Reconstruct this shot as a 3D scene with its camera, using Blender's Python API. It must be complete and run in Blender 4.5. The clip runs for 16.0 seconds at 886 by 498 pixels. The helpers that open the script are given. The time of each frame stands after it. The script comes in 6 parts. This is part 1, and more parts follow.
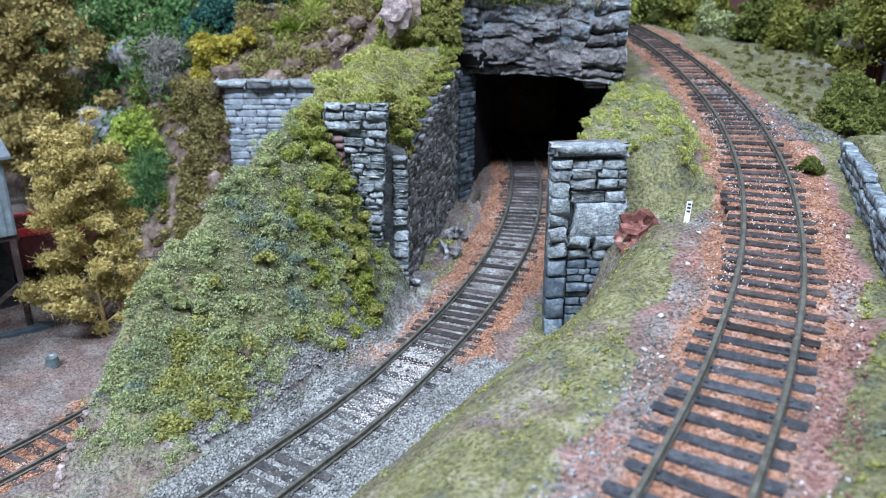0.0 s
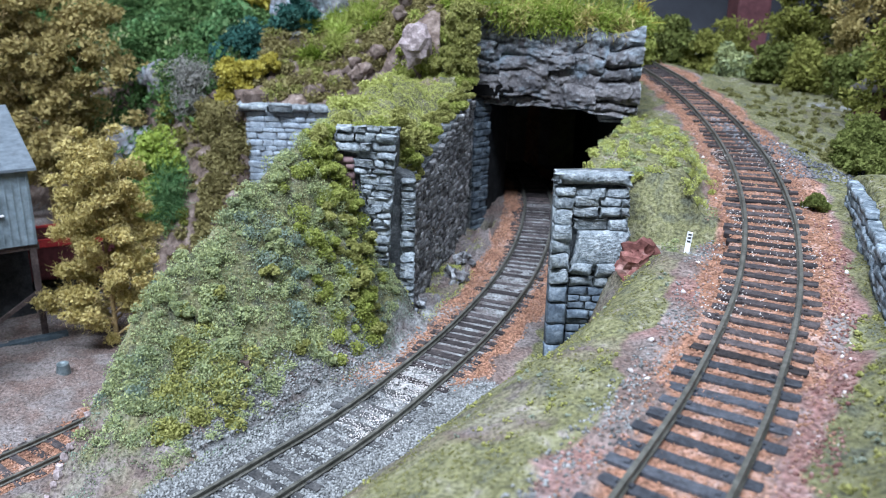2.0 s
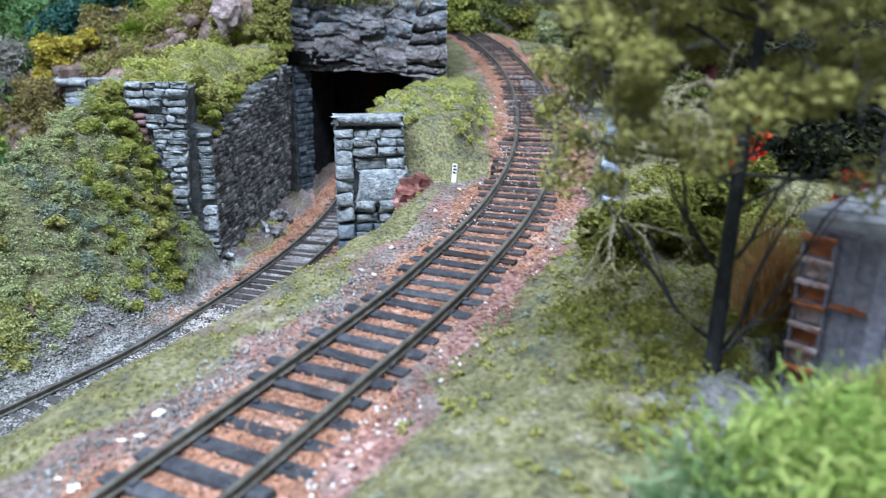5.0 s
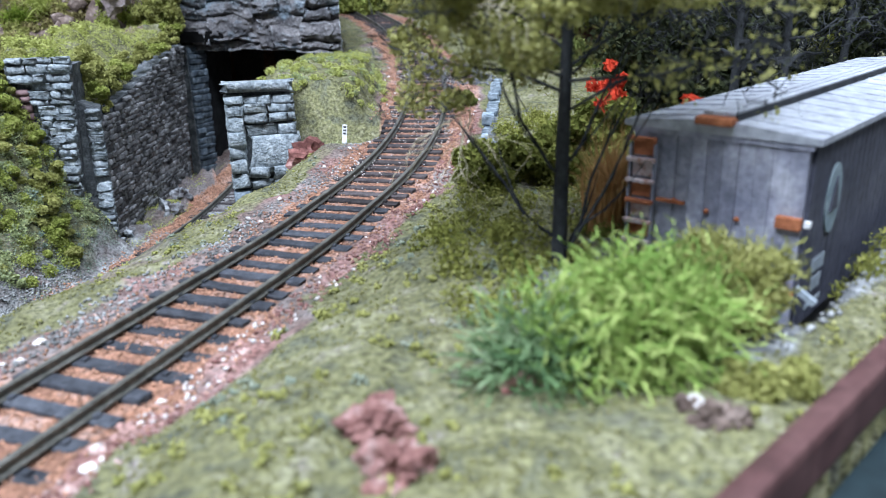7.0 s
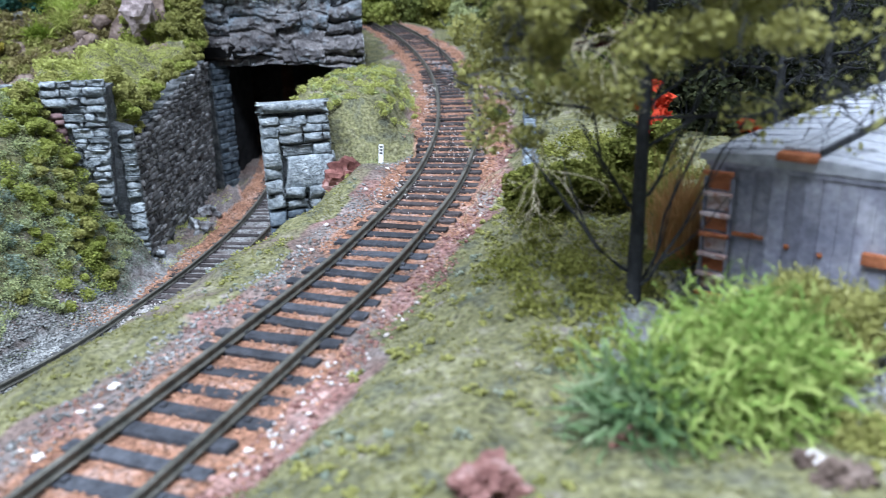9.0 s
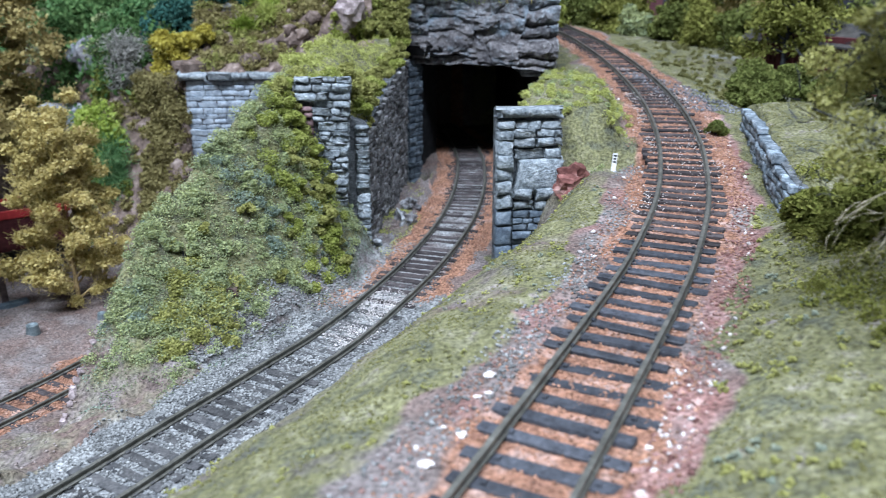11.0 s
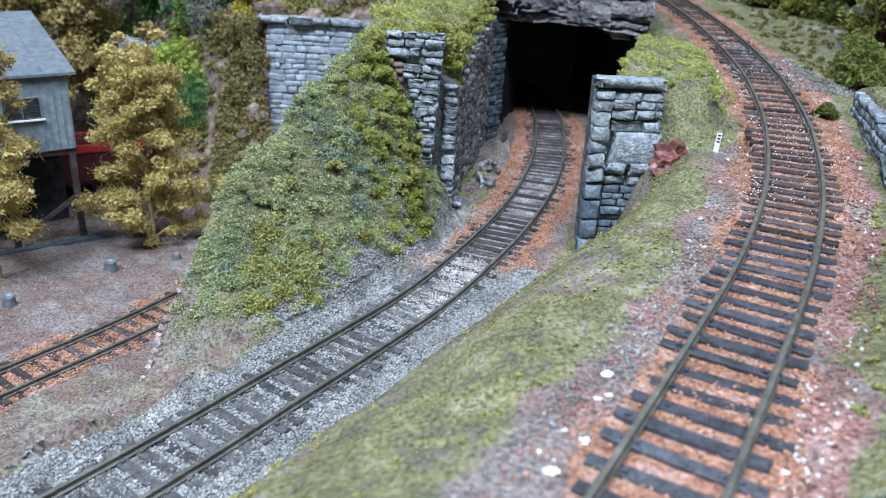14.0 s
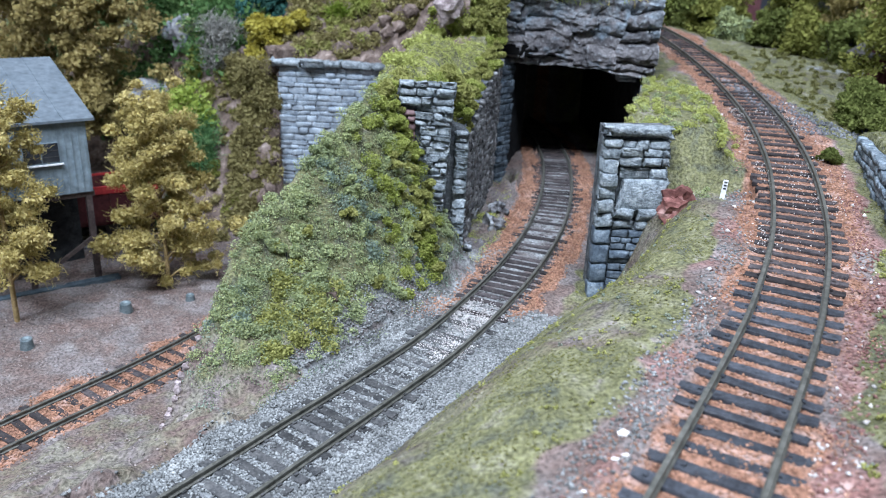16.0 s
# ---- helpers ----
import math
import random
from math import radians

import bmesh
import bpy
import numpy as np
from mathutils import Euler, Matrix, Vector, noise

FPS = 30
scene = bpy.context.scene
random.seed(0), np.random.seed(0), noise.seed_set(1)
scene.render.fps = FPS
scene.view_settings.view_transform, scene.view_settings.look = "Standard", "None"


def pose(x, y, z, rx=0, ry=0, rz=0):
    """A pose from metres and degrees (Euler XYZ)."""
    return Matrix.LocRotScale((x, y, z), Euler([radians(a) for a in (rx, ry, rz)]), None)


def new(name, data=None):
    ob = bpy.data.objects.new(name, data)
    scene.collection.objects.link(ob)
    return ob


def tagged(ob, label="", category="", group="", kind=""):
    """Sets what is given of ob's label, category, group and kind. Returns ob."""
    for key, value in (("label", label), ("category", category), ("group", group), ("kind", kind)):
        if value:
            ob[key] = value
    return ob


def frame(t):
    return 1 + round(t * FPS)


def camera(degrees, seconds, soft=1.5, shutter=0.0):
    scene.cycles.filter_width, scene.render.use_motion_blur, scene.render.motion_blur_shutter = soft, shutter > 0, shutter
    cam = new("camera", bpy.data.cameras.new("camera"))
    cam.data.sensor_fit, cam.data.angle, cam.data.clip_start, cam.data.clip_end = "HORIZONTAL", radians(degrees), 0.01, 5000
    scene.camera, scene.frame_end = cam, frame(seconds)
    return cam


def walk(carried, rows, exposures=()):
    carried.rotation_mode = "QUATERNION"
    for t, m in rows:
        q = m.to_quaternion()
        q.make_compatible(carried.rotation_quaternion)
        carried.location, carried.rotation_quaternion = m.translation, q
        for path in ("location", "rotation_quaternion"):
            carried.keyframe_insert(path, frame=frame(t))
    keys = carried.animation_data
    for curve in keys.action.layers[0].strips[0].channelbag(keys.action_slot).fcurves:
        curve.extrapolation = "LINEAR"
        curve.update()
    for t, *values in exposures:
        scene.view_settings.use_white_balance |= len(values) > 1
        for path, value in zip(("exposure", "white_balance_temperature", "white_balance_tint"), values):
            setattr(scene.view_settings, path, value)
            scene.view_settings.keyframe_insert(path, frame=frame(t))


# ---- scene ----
cam = camera(60.3, 16.0, soft=1.0, shutter=0.4)
cam.data.dof.use_dof, cam.data.dof.focus_distance, cam.data.dof.aperture_fstop = True, 0.26, 24
METRES, EYE = 0.21, 0.18
ROWS = [
    (0.0, 0.0, 0.0, 0.0, -0.04, -20.67, 0.12),
    (0.5, 0.0038, -0.0075, 0.0164, -0.06, -20.4, 0.14),
    (1.0, 0.0216, -0.0182, 0.0169, -0.01, -20.12, 0.16),
    (1.5, 0.0497, -0.0479, 0.019, 0.74, -18.05, 0.0),
    (2.0, 0.0346, -0.0261, -0.0136, 2.3, -18.12, -1.39),
    (2.5, 0.0341, -0.0235, -0.0228, 2.95, -18.82, -1.75),
    (3.0, 0.0465, -0.0293, -0.029, 3.06, -19.32, -2.03),
    (3.5, 0.0902, -0.052, -0.0214, 1.43, -19.39, -2.55),
    (4.0, 0.1436, -0.0694, -0.0227, -1.4, -18.83, -1.92),
    (4.5, 0.1904, -0.107, -0.0466, -3.71, -18.38, -1.05),
    (5.0, 0.2309, -0.1548, -0.0757, -6.06, -18.46, -0.46),
    (7.5, 0.2743, -0.2341, -0.1286, -13.1, -18.93, 1.3),
    (8.0, 0.2696, -0.2228, -0.1254, -13.26, -18.95, 1.59),
    (8.5, 0.2611, -0.2167, -0.1219, -13.19, -18.95, 1.65),
    (9.0, 0.2158, -0.2036, -0.0963, -12.46, -18.81, 1.73),
    (9.5, 0.1546, -0.2069, -0.0875, -10.64, -18.74, 1.6),
    (10.0, 0.0731, -0.2186, -0.0646, -8.58, -18.6, 1.01),
    (12.5, -0.1095, -0.1718, -0.0581, -1.21, -21.37, -1.25),
    (13.0, -0.1122, -0.1604, -0.0546, -0.65, -22.33, -1.75),
    (13.5, -0.1135, -0.1538, -0.0562, -0.21, -23.07, -2.45),
    (14.0, -0.1159, -0.16, -0.0446, -0.1, -23.0, -2.76),
    (14.5, -0.1151, -0.1667, -0.0321, -0.14, -22.71, -2.8),
    (15.0, -0.1197, -0.1656, -0.0242, -0.09, -22.19, -2.77),
    (15.5, -0.1284, -0.1638, -0.0117, 0.01, -21.44, -2.67),
    (16.0, -0.1332, -0.1712, -0.004, 0.11, -20.99, -2.5),
]
walk(cam, [(t, pose(METRES * x, METRES * y, EYE + METRES * z, 90 + pitch, roll, yaw)) for t, x, y, z, yaw, pitch, roll in ROWS],
     exposures=((0.0, 0.0), (4.0, 0.06), (9.5, 0.02), (12.5, -0.06), (16.0, -0.05)))

# ---- light: a dim train room under ceiling panels ----
world = bpy.data.worlds.new("room_air")
scene.world = world
world.use_nodes = True
world.node_tree.nodes["Background"].inputs[0].default_value = (0.75, 0.85, 1.0, 1)
world.node_tree.nodes["Background"].inputs[1].default_value = 0.05


def ceiling_lamp(x, y, z, sx, sy, watts, colour):
    d = bpy.data.lights.new("ceiling_light", "AREA")
    d.shape, d.size, d.size_y, d.energy, d.color = "RECTANGLE", sx, sy, watts, colour
    ob = new("ceiling_light", d)
    ob.matrix_world = pose(x, y, z)
    return ob


ceiling_lamp(0.15, -0.45, 1.28, 1.0, 0.3, 32, (0.775, 0.865, 1.04))
ceiling_lamp(-0.55, -0.45, 1.28, 0.6, 0.3, 43, (0.775, 0.865, 1.04))
ceiling_lamp(0.1, 0.30, 1.28, 1.0, 0.3, 11.5, (0.775, 0.865, 1.04))

# ---- materials ----


def ramp(nt, fac, stops):
    r = nt.nodes.new("ShaderNodeValToRGB")
    while len(r.color_ramp.elements) < len(stops):
        r.color_ramp.elements.new(0.5)
    for e, (p, c) in zip(r.color_ramp.elements, stops):
        e.position, e.color = p, (*c, 1)
    nt.links.new(fac, r.inputs[0])
    return r.outputs[0]


def noise_tex(nt, scale, detail=4, rough=0.6, coord=None):
    n = nt.nodes.new("ShaderNodeTexNoise")
    n.inputs["Scale"].default_value, n.inputs["Detail"].default_value, n.inputs["Roughness"].default_value = scale, detail, rough
    if coord is None:
        coord = nt.nodes.new("ShaderNodeNewGeometry").outputs["Position"]
    nt.links.new(coord, n.inputs["Vector"])
    return n.outputs["Fac"]


def mix(nt, fac, a, b, mode="MIX"):
    m = nt.nodes.new("ShaderNodeMix")
    m.data_type, m.blend_type = "RGBA", mode
    for val, idx in ((fac, 0), (a, 6), (b, 7)):
        if isinstance(val, (int, float)):
            m.inputs[idx].default_value = val
        elif isinstance(val, tuple):
            m.inputs[idx].default_value = (*val, 1)
        else:
            nt.links.new(val, m.inputs[idx])
    return m.outputs[2]


def start(name, rough=0.8, metal=0.0, spec=0.3):
    m = bpy.data.materials.new(name)
    m.use_nodes = True
    nt = m.node_tree
    b = nt.nodes["Principled BSDF"]
    b.inputs["Roughness"].default_value, b.inputs["Metallic"].default_value = rough, metal
    b.inputs["Specular IOR Level"].default_value = spec
    return m, nt, b


def bump(nt, b, height, strength, dist):
    n = nt.nodes.new("ShaderNodeBump")
    n.inputs["Strength"].default_value, n.inputs["Distance"].default_value = strength, dist
    nt.links.new(height, n.inputs["Height"])
    nt.links.new(n.outputs[0], b.inputs["Normal"])


def surface(name, stops, scale, fine=None, rough=0.85, metal=0.0, spec=0.25, relief=0.0004, pieces=0.0, islands=0.0, strength=0.6):
    """Colours ramped over two sizes of noise; pieces and islands vary the tone from piece to piece."""
    m, nt, b = start(name, rough, metal, spec)
    big, small = noise_tex(nt, scale), noise_tex(nt, fine or scale * 6, 3)
    c = ramp(nt, big, stops)
    shade = ramp(nt, small, [(0.25, (0.62, 0.62, 0.62)), (0.75, (1.25, 1.25, 1.25))])
    c = mix(nt, 1.0, c, shade, "MULTIPLY")
    for amount, node, out in ((pieces, "ShaderNodeObjectInfo", "Random"), (islands, "ShaderNodeNewGeometry", "Random Per Island")):
        if amount:
            lo, hi = 1 - amount, 1 + amount
            v = ramp(nt, nt.nodes.new(node).outputs[out], [(0.0, (lo, lo, lo)), (1.0, (hi, hi, hi))])
            c = mix(nt, 1.0, c, v, "MULTIPLY")
    nt.links.new(c, b.inputs["Base Color"])
    if relief:
        bump(nt, b, small, strength, relief)
    return m


def leafy(name, stops, spec=0.06, patch=60, rough=0.9):
    """Flakes and blades: the tone goes from piece to piece, and in patches."""
    m, nt, b = start(name, rough, 0, spec)
    geo = nt.nodes.new("ShaderNodeNewGeometry")
    add = nt.nodes.new("ShaderNodeMath")
    add.operation = "MULTIPLY_ADD"
    nt.links.new(geo.outputs["Random Per Island"], add.inputs[0])
    add.inputs[1].default_value = 0.36
    half = nt.nodes.new("ShaderNodeMath")
    half.operation = "MULTIPLY"
    nt.links.new(noise_tex(nt, patch, 4, 0.6), half.inputs[0])
    half.inputs[1].default_value = 0.66
    nt.links.new(half.outputs[0], add.inputs[2])
    tone = ramp(nt, add.outputs[0], stops)
    nt.links.new(tone, b.inputs["Base Color"])
    thin = nt.nodes.new("ShaderNodeBsdfTranslucent")
    nt.links.new(tone, thin.inputs["Color"])
    both = nt.nodes.new("ShaderNodeMixShader")
    both.inputs[0].default_value = 0.35
    nt.links.new(b.outputs[0], both.inputs[1])
    nt.links.new(thin.outputs[0], both.inputs[2])
    nt.links.new(both.outputs[0], nt.nodes["Material Output"].inputs["Surface"])
    return m


def ground_material():
    """Four ground covers, laid by the zone weights of the sheet: red-brown dirt, moss, orange ballast, grey gravel."""
    m, nt, b = start("ground_cover", 0.95, 0, 0.12)
    zone = nt.nodes.new("ShaderNodeAttribute")
    zone.attribute_name = "zone"
    soil = nt.nodes.new("ShaderNodeAttribute")
    soil.attribute_name = "soil"
    sep = nt.nodes.new("ShaderNodeSeparateColor")
    nt.links.new(zone.outputs["Color"], sep.inputs[0])
    grain, blotch, wide = noise_tex(nt, 900, 3), noise_tex(nt, 130, 4), noise_tex(nt, 35, 3)
    dirt = ramp(nt, blotch, [(0.25, (0.0676, 0.0442, 0.039)), (0.45, (0.125, 0.0907, 0.0831)), (0.6, (0.146, 0.117, 0.112)), (0.78, (0.229, 0.198, 0.187))])
    earth = ramp(nt, noise_tex(nt, 48, 4), [(0.42, (0.223, 0.205, 0.211)), (0.5, (0.160, 0.130, 0.124)), (0.58, (0.155, 0.105, 0.095))])
    dirt = mix(nt, 0.38, dirt, earth)
    dirt = mix(nt, 1.0, dirt, (1.14, 1.20, 1.17), "MULTIPLY")
    pink = ramp(nt, noise_tex(nt, 220, 5), [(0.3, (0.17, 0.065, 0.055)), (0.48, (0.27, 0.125, 0.108)), (0.6, (0.34, 0.20, 0.18)), (0.72, (0.45, 0.37, 0.345))])
    dirt = mix(nt, soil.outputs["Fac"], dirt, pink)
    moss = ramp(nt, blotch, [(0.22, (0.0688, 0.0826, 0.0688)), (0.38, (0.11, 0.114, 0.0757)), (0.5, (0.150, 0.150, 0.074)), (0.62, (0.190, 0.188, 0.118)), (0.72, (0.234, 0.206, 0.193))])
    rust = ramp(nt, blotch, [(0.25, (0.138, 0.0731, 0.0559)), (0.5, (0.284, 0.15, 0.0989)), (0.75, (0.378, 0.275, 0.241))])
    grey = ramp(nt, blotch, [(0.25, (0.0688, 0.0722, 0.0757)), (0.5, (0.193, 0.203, 0.206)), (0.75, (0.344, 0.358, 0.358))])
    c = dirt
    for k, col in ((0, moss), (1, rust), (2, grey)):
        rag = nt.nodes.new("ShaderNodeMath")
        rag.operation = "MULTIPLY_ADD"
        nt.links.new(blotch, rag.inputs[0])
        rag.inputs[1].default_value = 0.7
        rag.inputs[2].default_value = -0.35
        tot = nt.nodes.new("ShaderNodeMath")
        nt.links.new(sep.outputs[k], tot.inputs[0])
        nt.links.new(rag.outputs[0], tot.inputs[1])
        w = ramp(nt, tot.outputs[0], [(0.35, (0, 0, 0)), (0.65, (1, 1, 1))])
        c = mix(nt, w, c, col)
    c = mix(nt, zone.outputs["Alpha"], c, (0.62, 0.63, 0.62))
    c = mix(nt, 1.0, c, ramp(nt, grain, [(0.32, (0.42, 0.42, 0.42)), (0.5, (0.95, 0.95, 0.95)), (0.68, (1.45, 1.45, 1.45))]), "MULTIPLY")
    c = mix(nt, 1.0, c, ramp(nt, wide, [(0.3, (0.85, 0.85, 0.85)), (0.7, (1.12, 1.12, 1.12))]), "MULTIPLY")
    nt.links.new(c, b.inputs["Base Color"])
    bump(nt, b, grain, 1.0, 0.001)
    return m


def brushed_rock():
    """Grey cast rock: dark wash, blue-grey patches, pale dry-brushed edges."""
    m, nt, b = start("grey_rock", 0.8, 0, 0.25)
    body = ramp(nt, noise_tex(nt, 95, 5), [(0.3, (0.038, 0.038, 0.042)), (0.5, (0.10, 0.096, 0.10)), (0.66, (0.185, 0.178, 0.18))])
    blue = ramp(nt, noise_tex(nt, 60, 3), [(0.52, (0, 0, 0)), (0.66, (0.6, 0.6, 0.6))])
    c = mix(nt, blue, body, (0.17, 0.235, 0.285))
    edge = ramp(nt, nt.nodes.new("ShaderNodeNewGeometry").outputs["Pointiness"], [(0.51, (0, 0, 0)), (0.62, (1, 1, 1))])
    # pale blue-grey speckle, stronger from z 0.138 up to 0.165
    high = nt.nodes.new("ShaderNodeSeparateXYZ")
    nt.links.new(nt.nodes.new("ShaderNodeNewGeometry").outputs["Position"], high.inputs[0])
    upper_pale = nt.nodes.new("ShaderNodeMapRange")
    nt.links.new(high.outputs["Z"], upper_pale.inputs[0])
    upper_pale.inputs[1].default_value, upper_pale.inputs[2].default_value, upper_pale.inputs[3].default_value, upper_pale.inputs[4].default_value = 0.138, 0.165, 0.0, 0.6
    c = mix(nt, mix(nt, 1.0, upper_pale.outputs[0], ramp(nt, noise_tex(nt, 260, 5), [(0.45, (0, 0, 0)), (0.58, (1, 1, 1))]), "MULTIPLY"), c, (0.34, 0.41, 0.46))
    patchy = ramp(nt, noise_tex(nt, 140, 4), [(0.42, (0.05, 0.05, 0.05)), (0.62, (1, 1, 1))])
    c = mix(nt, mix(nt, 1.0, edge, patchy, "MULTIPLY"), c, (0.52, 0.56, 0.59))
    deep = ramp(nt, noise_tex(nt, 900, 3), [(0.3, (0.6, 0.6, 0.6)), (0.7, (1.25, 1.25, 1.25))])
    c = mix(nt, 1.0, c, deep, "MULTIPLY")
    nt.links.new(c, b.inputs["Base Color"])
    bump(nt, b, noise_tex(nt, 700, 4), 0.8, 0.0008)
    return m


GROUND = ground_material()
STONE = surface("blue_grey_stone", [(0.26, (0.06, 0.075, 0.086)), (0.40, (0.18, 0.215, 0.235)), (0.55, (0.30, 0.345, 0.37)), (0.72, (0.48, 0.525, 0.545))], 380, 1100, 0.85, relief=0.0012, pieces=0.25, strength=1.0)
STONE_BACK = surface("dark_mortar", [(0.3, (0.04, 0.047, 0.053)), (0.5, (0.10, 0.113, 0.122)), (0.75, (0.23, 0.25, 0.265))], 300, 1200, relief=0.0008, strength=0.9)
WING = surface("sooty_stone", [(0.28, (0.045, 0.045, 0.05)), (0.5, (0.15, 0.155, 0.16)), (0.75, (0.38, 0.385, 0.395))], 180, 800, 0.85, relief=0.0007, pieces=0.45)
ROCK = brushed_rock()
RED_ROCK = surface("red_rock", [(0.3, (0.09, 0.032, 0.028)), (0.55, (0.23, 0.098, 0.085)), (0.8, (0.42, 0.29, 0.26))], 150, 700, relief=0.0006, pieces=0.2)
BROWN_ROCK = surface("brown_rock", [(0.3, (0.045, 0.031, 0.025)), (0.5, (0.13, 0.096, 0.08)), (0.64, (0.23, 0.182, 0.157)), (0.8, (0.38, 0.325, 0.29))], 160, 700, relief=0.0009, pieces=0.2)
RAIL = surface("rail_metal", [(0.3, (0.07, 0.07, 0.06)), (0.7, (0.16, 0.16, 0.14))], 200, 900, 0.5, 0.35, 0.4, relief=0)
TIE = surface("black_tie_plastic", [(0.3, (0.024, 0.027, 0.033)), (0.7, (0.066, 0.073, 0.086))], 300, 1200, 0.6, relief=0.0002, pieces=0.35)
TIE_BROWN = surface("brown_tie", [(0.3, (0.018, 0.016, 0.018)), (0.7, (0.070, 0.060, 0.060))], 300, 1200, 0.75, relief=0.0002, pieces=0.5)
TIE_GREY = surface("grey_tie", [(0.3, (0.0245, 0.0269, 0.0294)), (0.7, (0.0882, 0.0882, 0.0882))], 300, 1200, 0.75, relief=0.0002, pieces=0.4)
BALLAST = surface("rust_ballast", [(0.2, (0.165, 0.088, 0.064)), (0.55, (0.325, 0.178, 0.115)), (0.85, (0.48, 0.37, 0.33))], 60, 900, relief=0, islands=0.45)
GRAVEL = surface("grey_gravel", [(0.2, (0.07, 0.074, 0.074)), (0.55, (0.21, 0.22, 0.218)), (0.85, (0.34, 0.352, 0.346))], 60, 900, relief=0, islands=0.5)
PINK = surface("pink_grit", [(0.3, (0.147, 0.0782, 0.069)), (0.55, (0.294, 0.184, 0.161)), (0.8, (0.506, 0.414, 0.386))], 90, 700, relief=0, islands=0.3)
CHIP = surface("white_chips", [(0.3, (0.428, 0.391, 0.372)), (0.7, (0.67, 0.651, 0.632))], 300, relief=0, islands=0.25)
# tunnel darkness given as a colour, for the lining's roof and end
TUNNEL_DARK = surface("tunnel_darkness", [(0.3, (0.004, 0.004, 0.004)), (0.7, (0.01, 0.01, 0.01))], 30, relief=0, spec=0.0)
DARK_WALL = surface("dark_backdrop", [(0.3, (0.03, 0.034, 0.043)), (0.7, (0.05, 0.055, 0.068))], 5, relief=0)
ROOM = surface("painted_room", [(0.3, (0.24, 0.24, 0.24)), (0.7, (0.31, 0.31, 0.31))], 3, relief=0)
MOSS_LEAF = leafy("moss_flock", [(0.15, (0.162, 0.173, 0.0594)), (0.45, (0.292, 0.302, 0.0972)), (0.7, (0.4, 0.4, 0.151)), (0.9, (0.518, 0.497, 0.259))])
SAGE_LEAF = leafy("sage_flock", [(0.2, (0.17, 0.22, 0.145)), (0.42, (0.31, 0.37, 0.21)), (0.58, (0.39, 0.435, 0.215)), (0.85, (0.48, 0.52, 0.265))], patch=55)
BRIGHT_LEAF = leafy("bright_bush_leaf", [(0.2, (0.13, 0.165, 0.04)), (0.45, (0.29, 0.335, 0.08)), (0.8, (0.48, 0.51, 0.18))])
BLUE_SAGE = leafy("blue_sage_flock", [(0.2, (0.11, 0.155, 0.125)), (0.5, (0.22, 0.29, 0.235)), (0.85, (0.36, 0.43, 0.34))])
FRESH_LEAF = leafy("fresh_green_leaf", [(0.15, (0.16, 0.23, 0.04)), (0.45, (0.32, 0.41, 0.08)), (0.8, (0.5, 0.58, 0.18))])
SEA_LEAF = leafy("sea_green_grass", [(0.15, (0.04, 0.10, 0.045)), (0.5, (0.15, 0.25, 0.115)), (0.85, (0.38, 0.46, 0.29))])
MAUVE = surface("mauve_stone", [(0.3, (0.16, 0.13, 0.13)), (0.52, (0.32, 0.265, 0.265)), (0.75, (0.48, 0.43, 0.43))], 250, 1100, relief=0.0008)
RED_EARTH = surface("red_earth", [(0.3, (0.1, 0.045, 0.04)), (0.52, (0.24, 0.12, 0.105)), (0.72, (0.45, 0.32, 0.3))], 350, 1300, relief=0.001, strength=0.9)
TREE_LEAF = leafy("light_olive_leaf", [(0.1, (0.13, 0.132, 0.04)), (0.45, (0.30, 0.30, 0.095)), (0.85, (0.48, 0.47, 0.215))], 0.06)
GOLD_LEAF = leafy("gold_leaf", [(0.1, (0.20, 0.165, 0.055)), (0.4, (0.42, 0.35, 0.125)), (0.7, (0.62, 0.525, 0.235)), (0.95, (0.79, 0.69, 0.43))])
TAN_LEAF = leafy("tan_gold_leaf", [(0.1, (0.13, 0.105, 0.04)), (0.4, (0.29, 0.235, 0.09)), (0.7, (0.46, 0.385, 0.17)), (0.95, (0.64, 0.55, 0.32))])
GREEN_LEAF = leafy("green_leaf", [(0.15, (0.03, 0.075, 0.025)), (0.5, (0.085, 0.17, 0.06)), (0.85, (0.19, 0.29, 0.11))])
PINE_LEAF = leafy("blue_green_leaf", [(0.15, (0.012, 0.05, 0.045)), (0.5, (0.04, 0.12, 0.1)), (0.85, (0.1, 0.22, 0.17))])
YELLOW_LEAF = leafy("yellow_leaf", [(0.15, (0.22, 0.18, 0.03)), (0.5, (0.43, 0.375, 0.07)), (0.85, (0.62, 0.56, 0.17))])
EMERALD_LEAF = leafy("emerald_grass", [(0.15, (0.04, 0.12, 0.05)), (0.5, (0.12, 0.25, 0.10)), (0.85, (0.28, 0.42, 0.2))])
LIME_LEAF = leafy("lime_leaf", [(0.1, (0.08, 0.19, 0.045)), (0.4, (0.24, 0.37, 0.09)), (0.8, (0.52, 0.59, 0.22))])
GRAVEL_DARK = surface("dark_gravel", [(0.2, (0.06, 0.065, 0.075)), (0.55, (0.17, 0.18, 0.195)), (0.85, (0.32, 0.33, 0.34))], 60, 900, relief=0, islands=0.6)
GREY_LEAF = leafy("dead_grey_twig", [(0.15, (0.125, 0.125, 0.112)), (0.5, (0.325, 0.325, 0.3)), (0.85, (0.6, 0.587, 0.525))])
OLIVE_LEAF = leafy("olive_leaf", [(0.1, (0.07, 0.08, 0.02)), (0.45, (0.19, 0.205, 0.05)), (0.8, (0.36, 0.36, 0.11))])
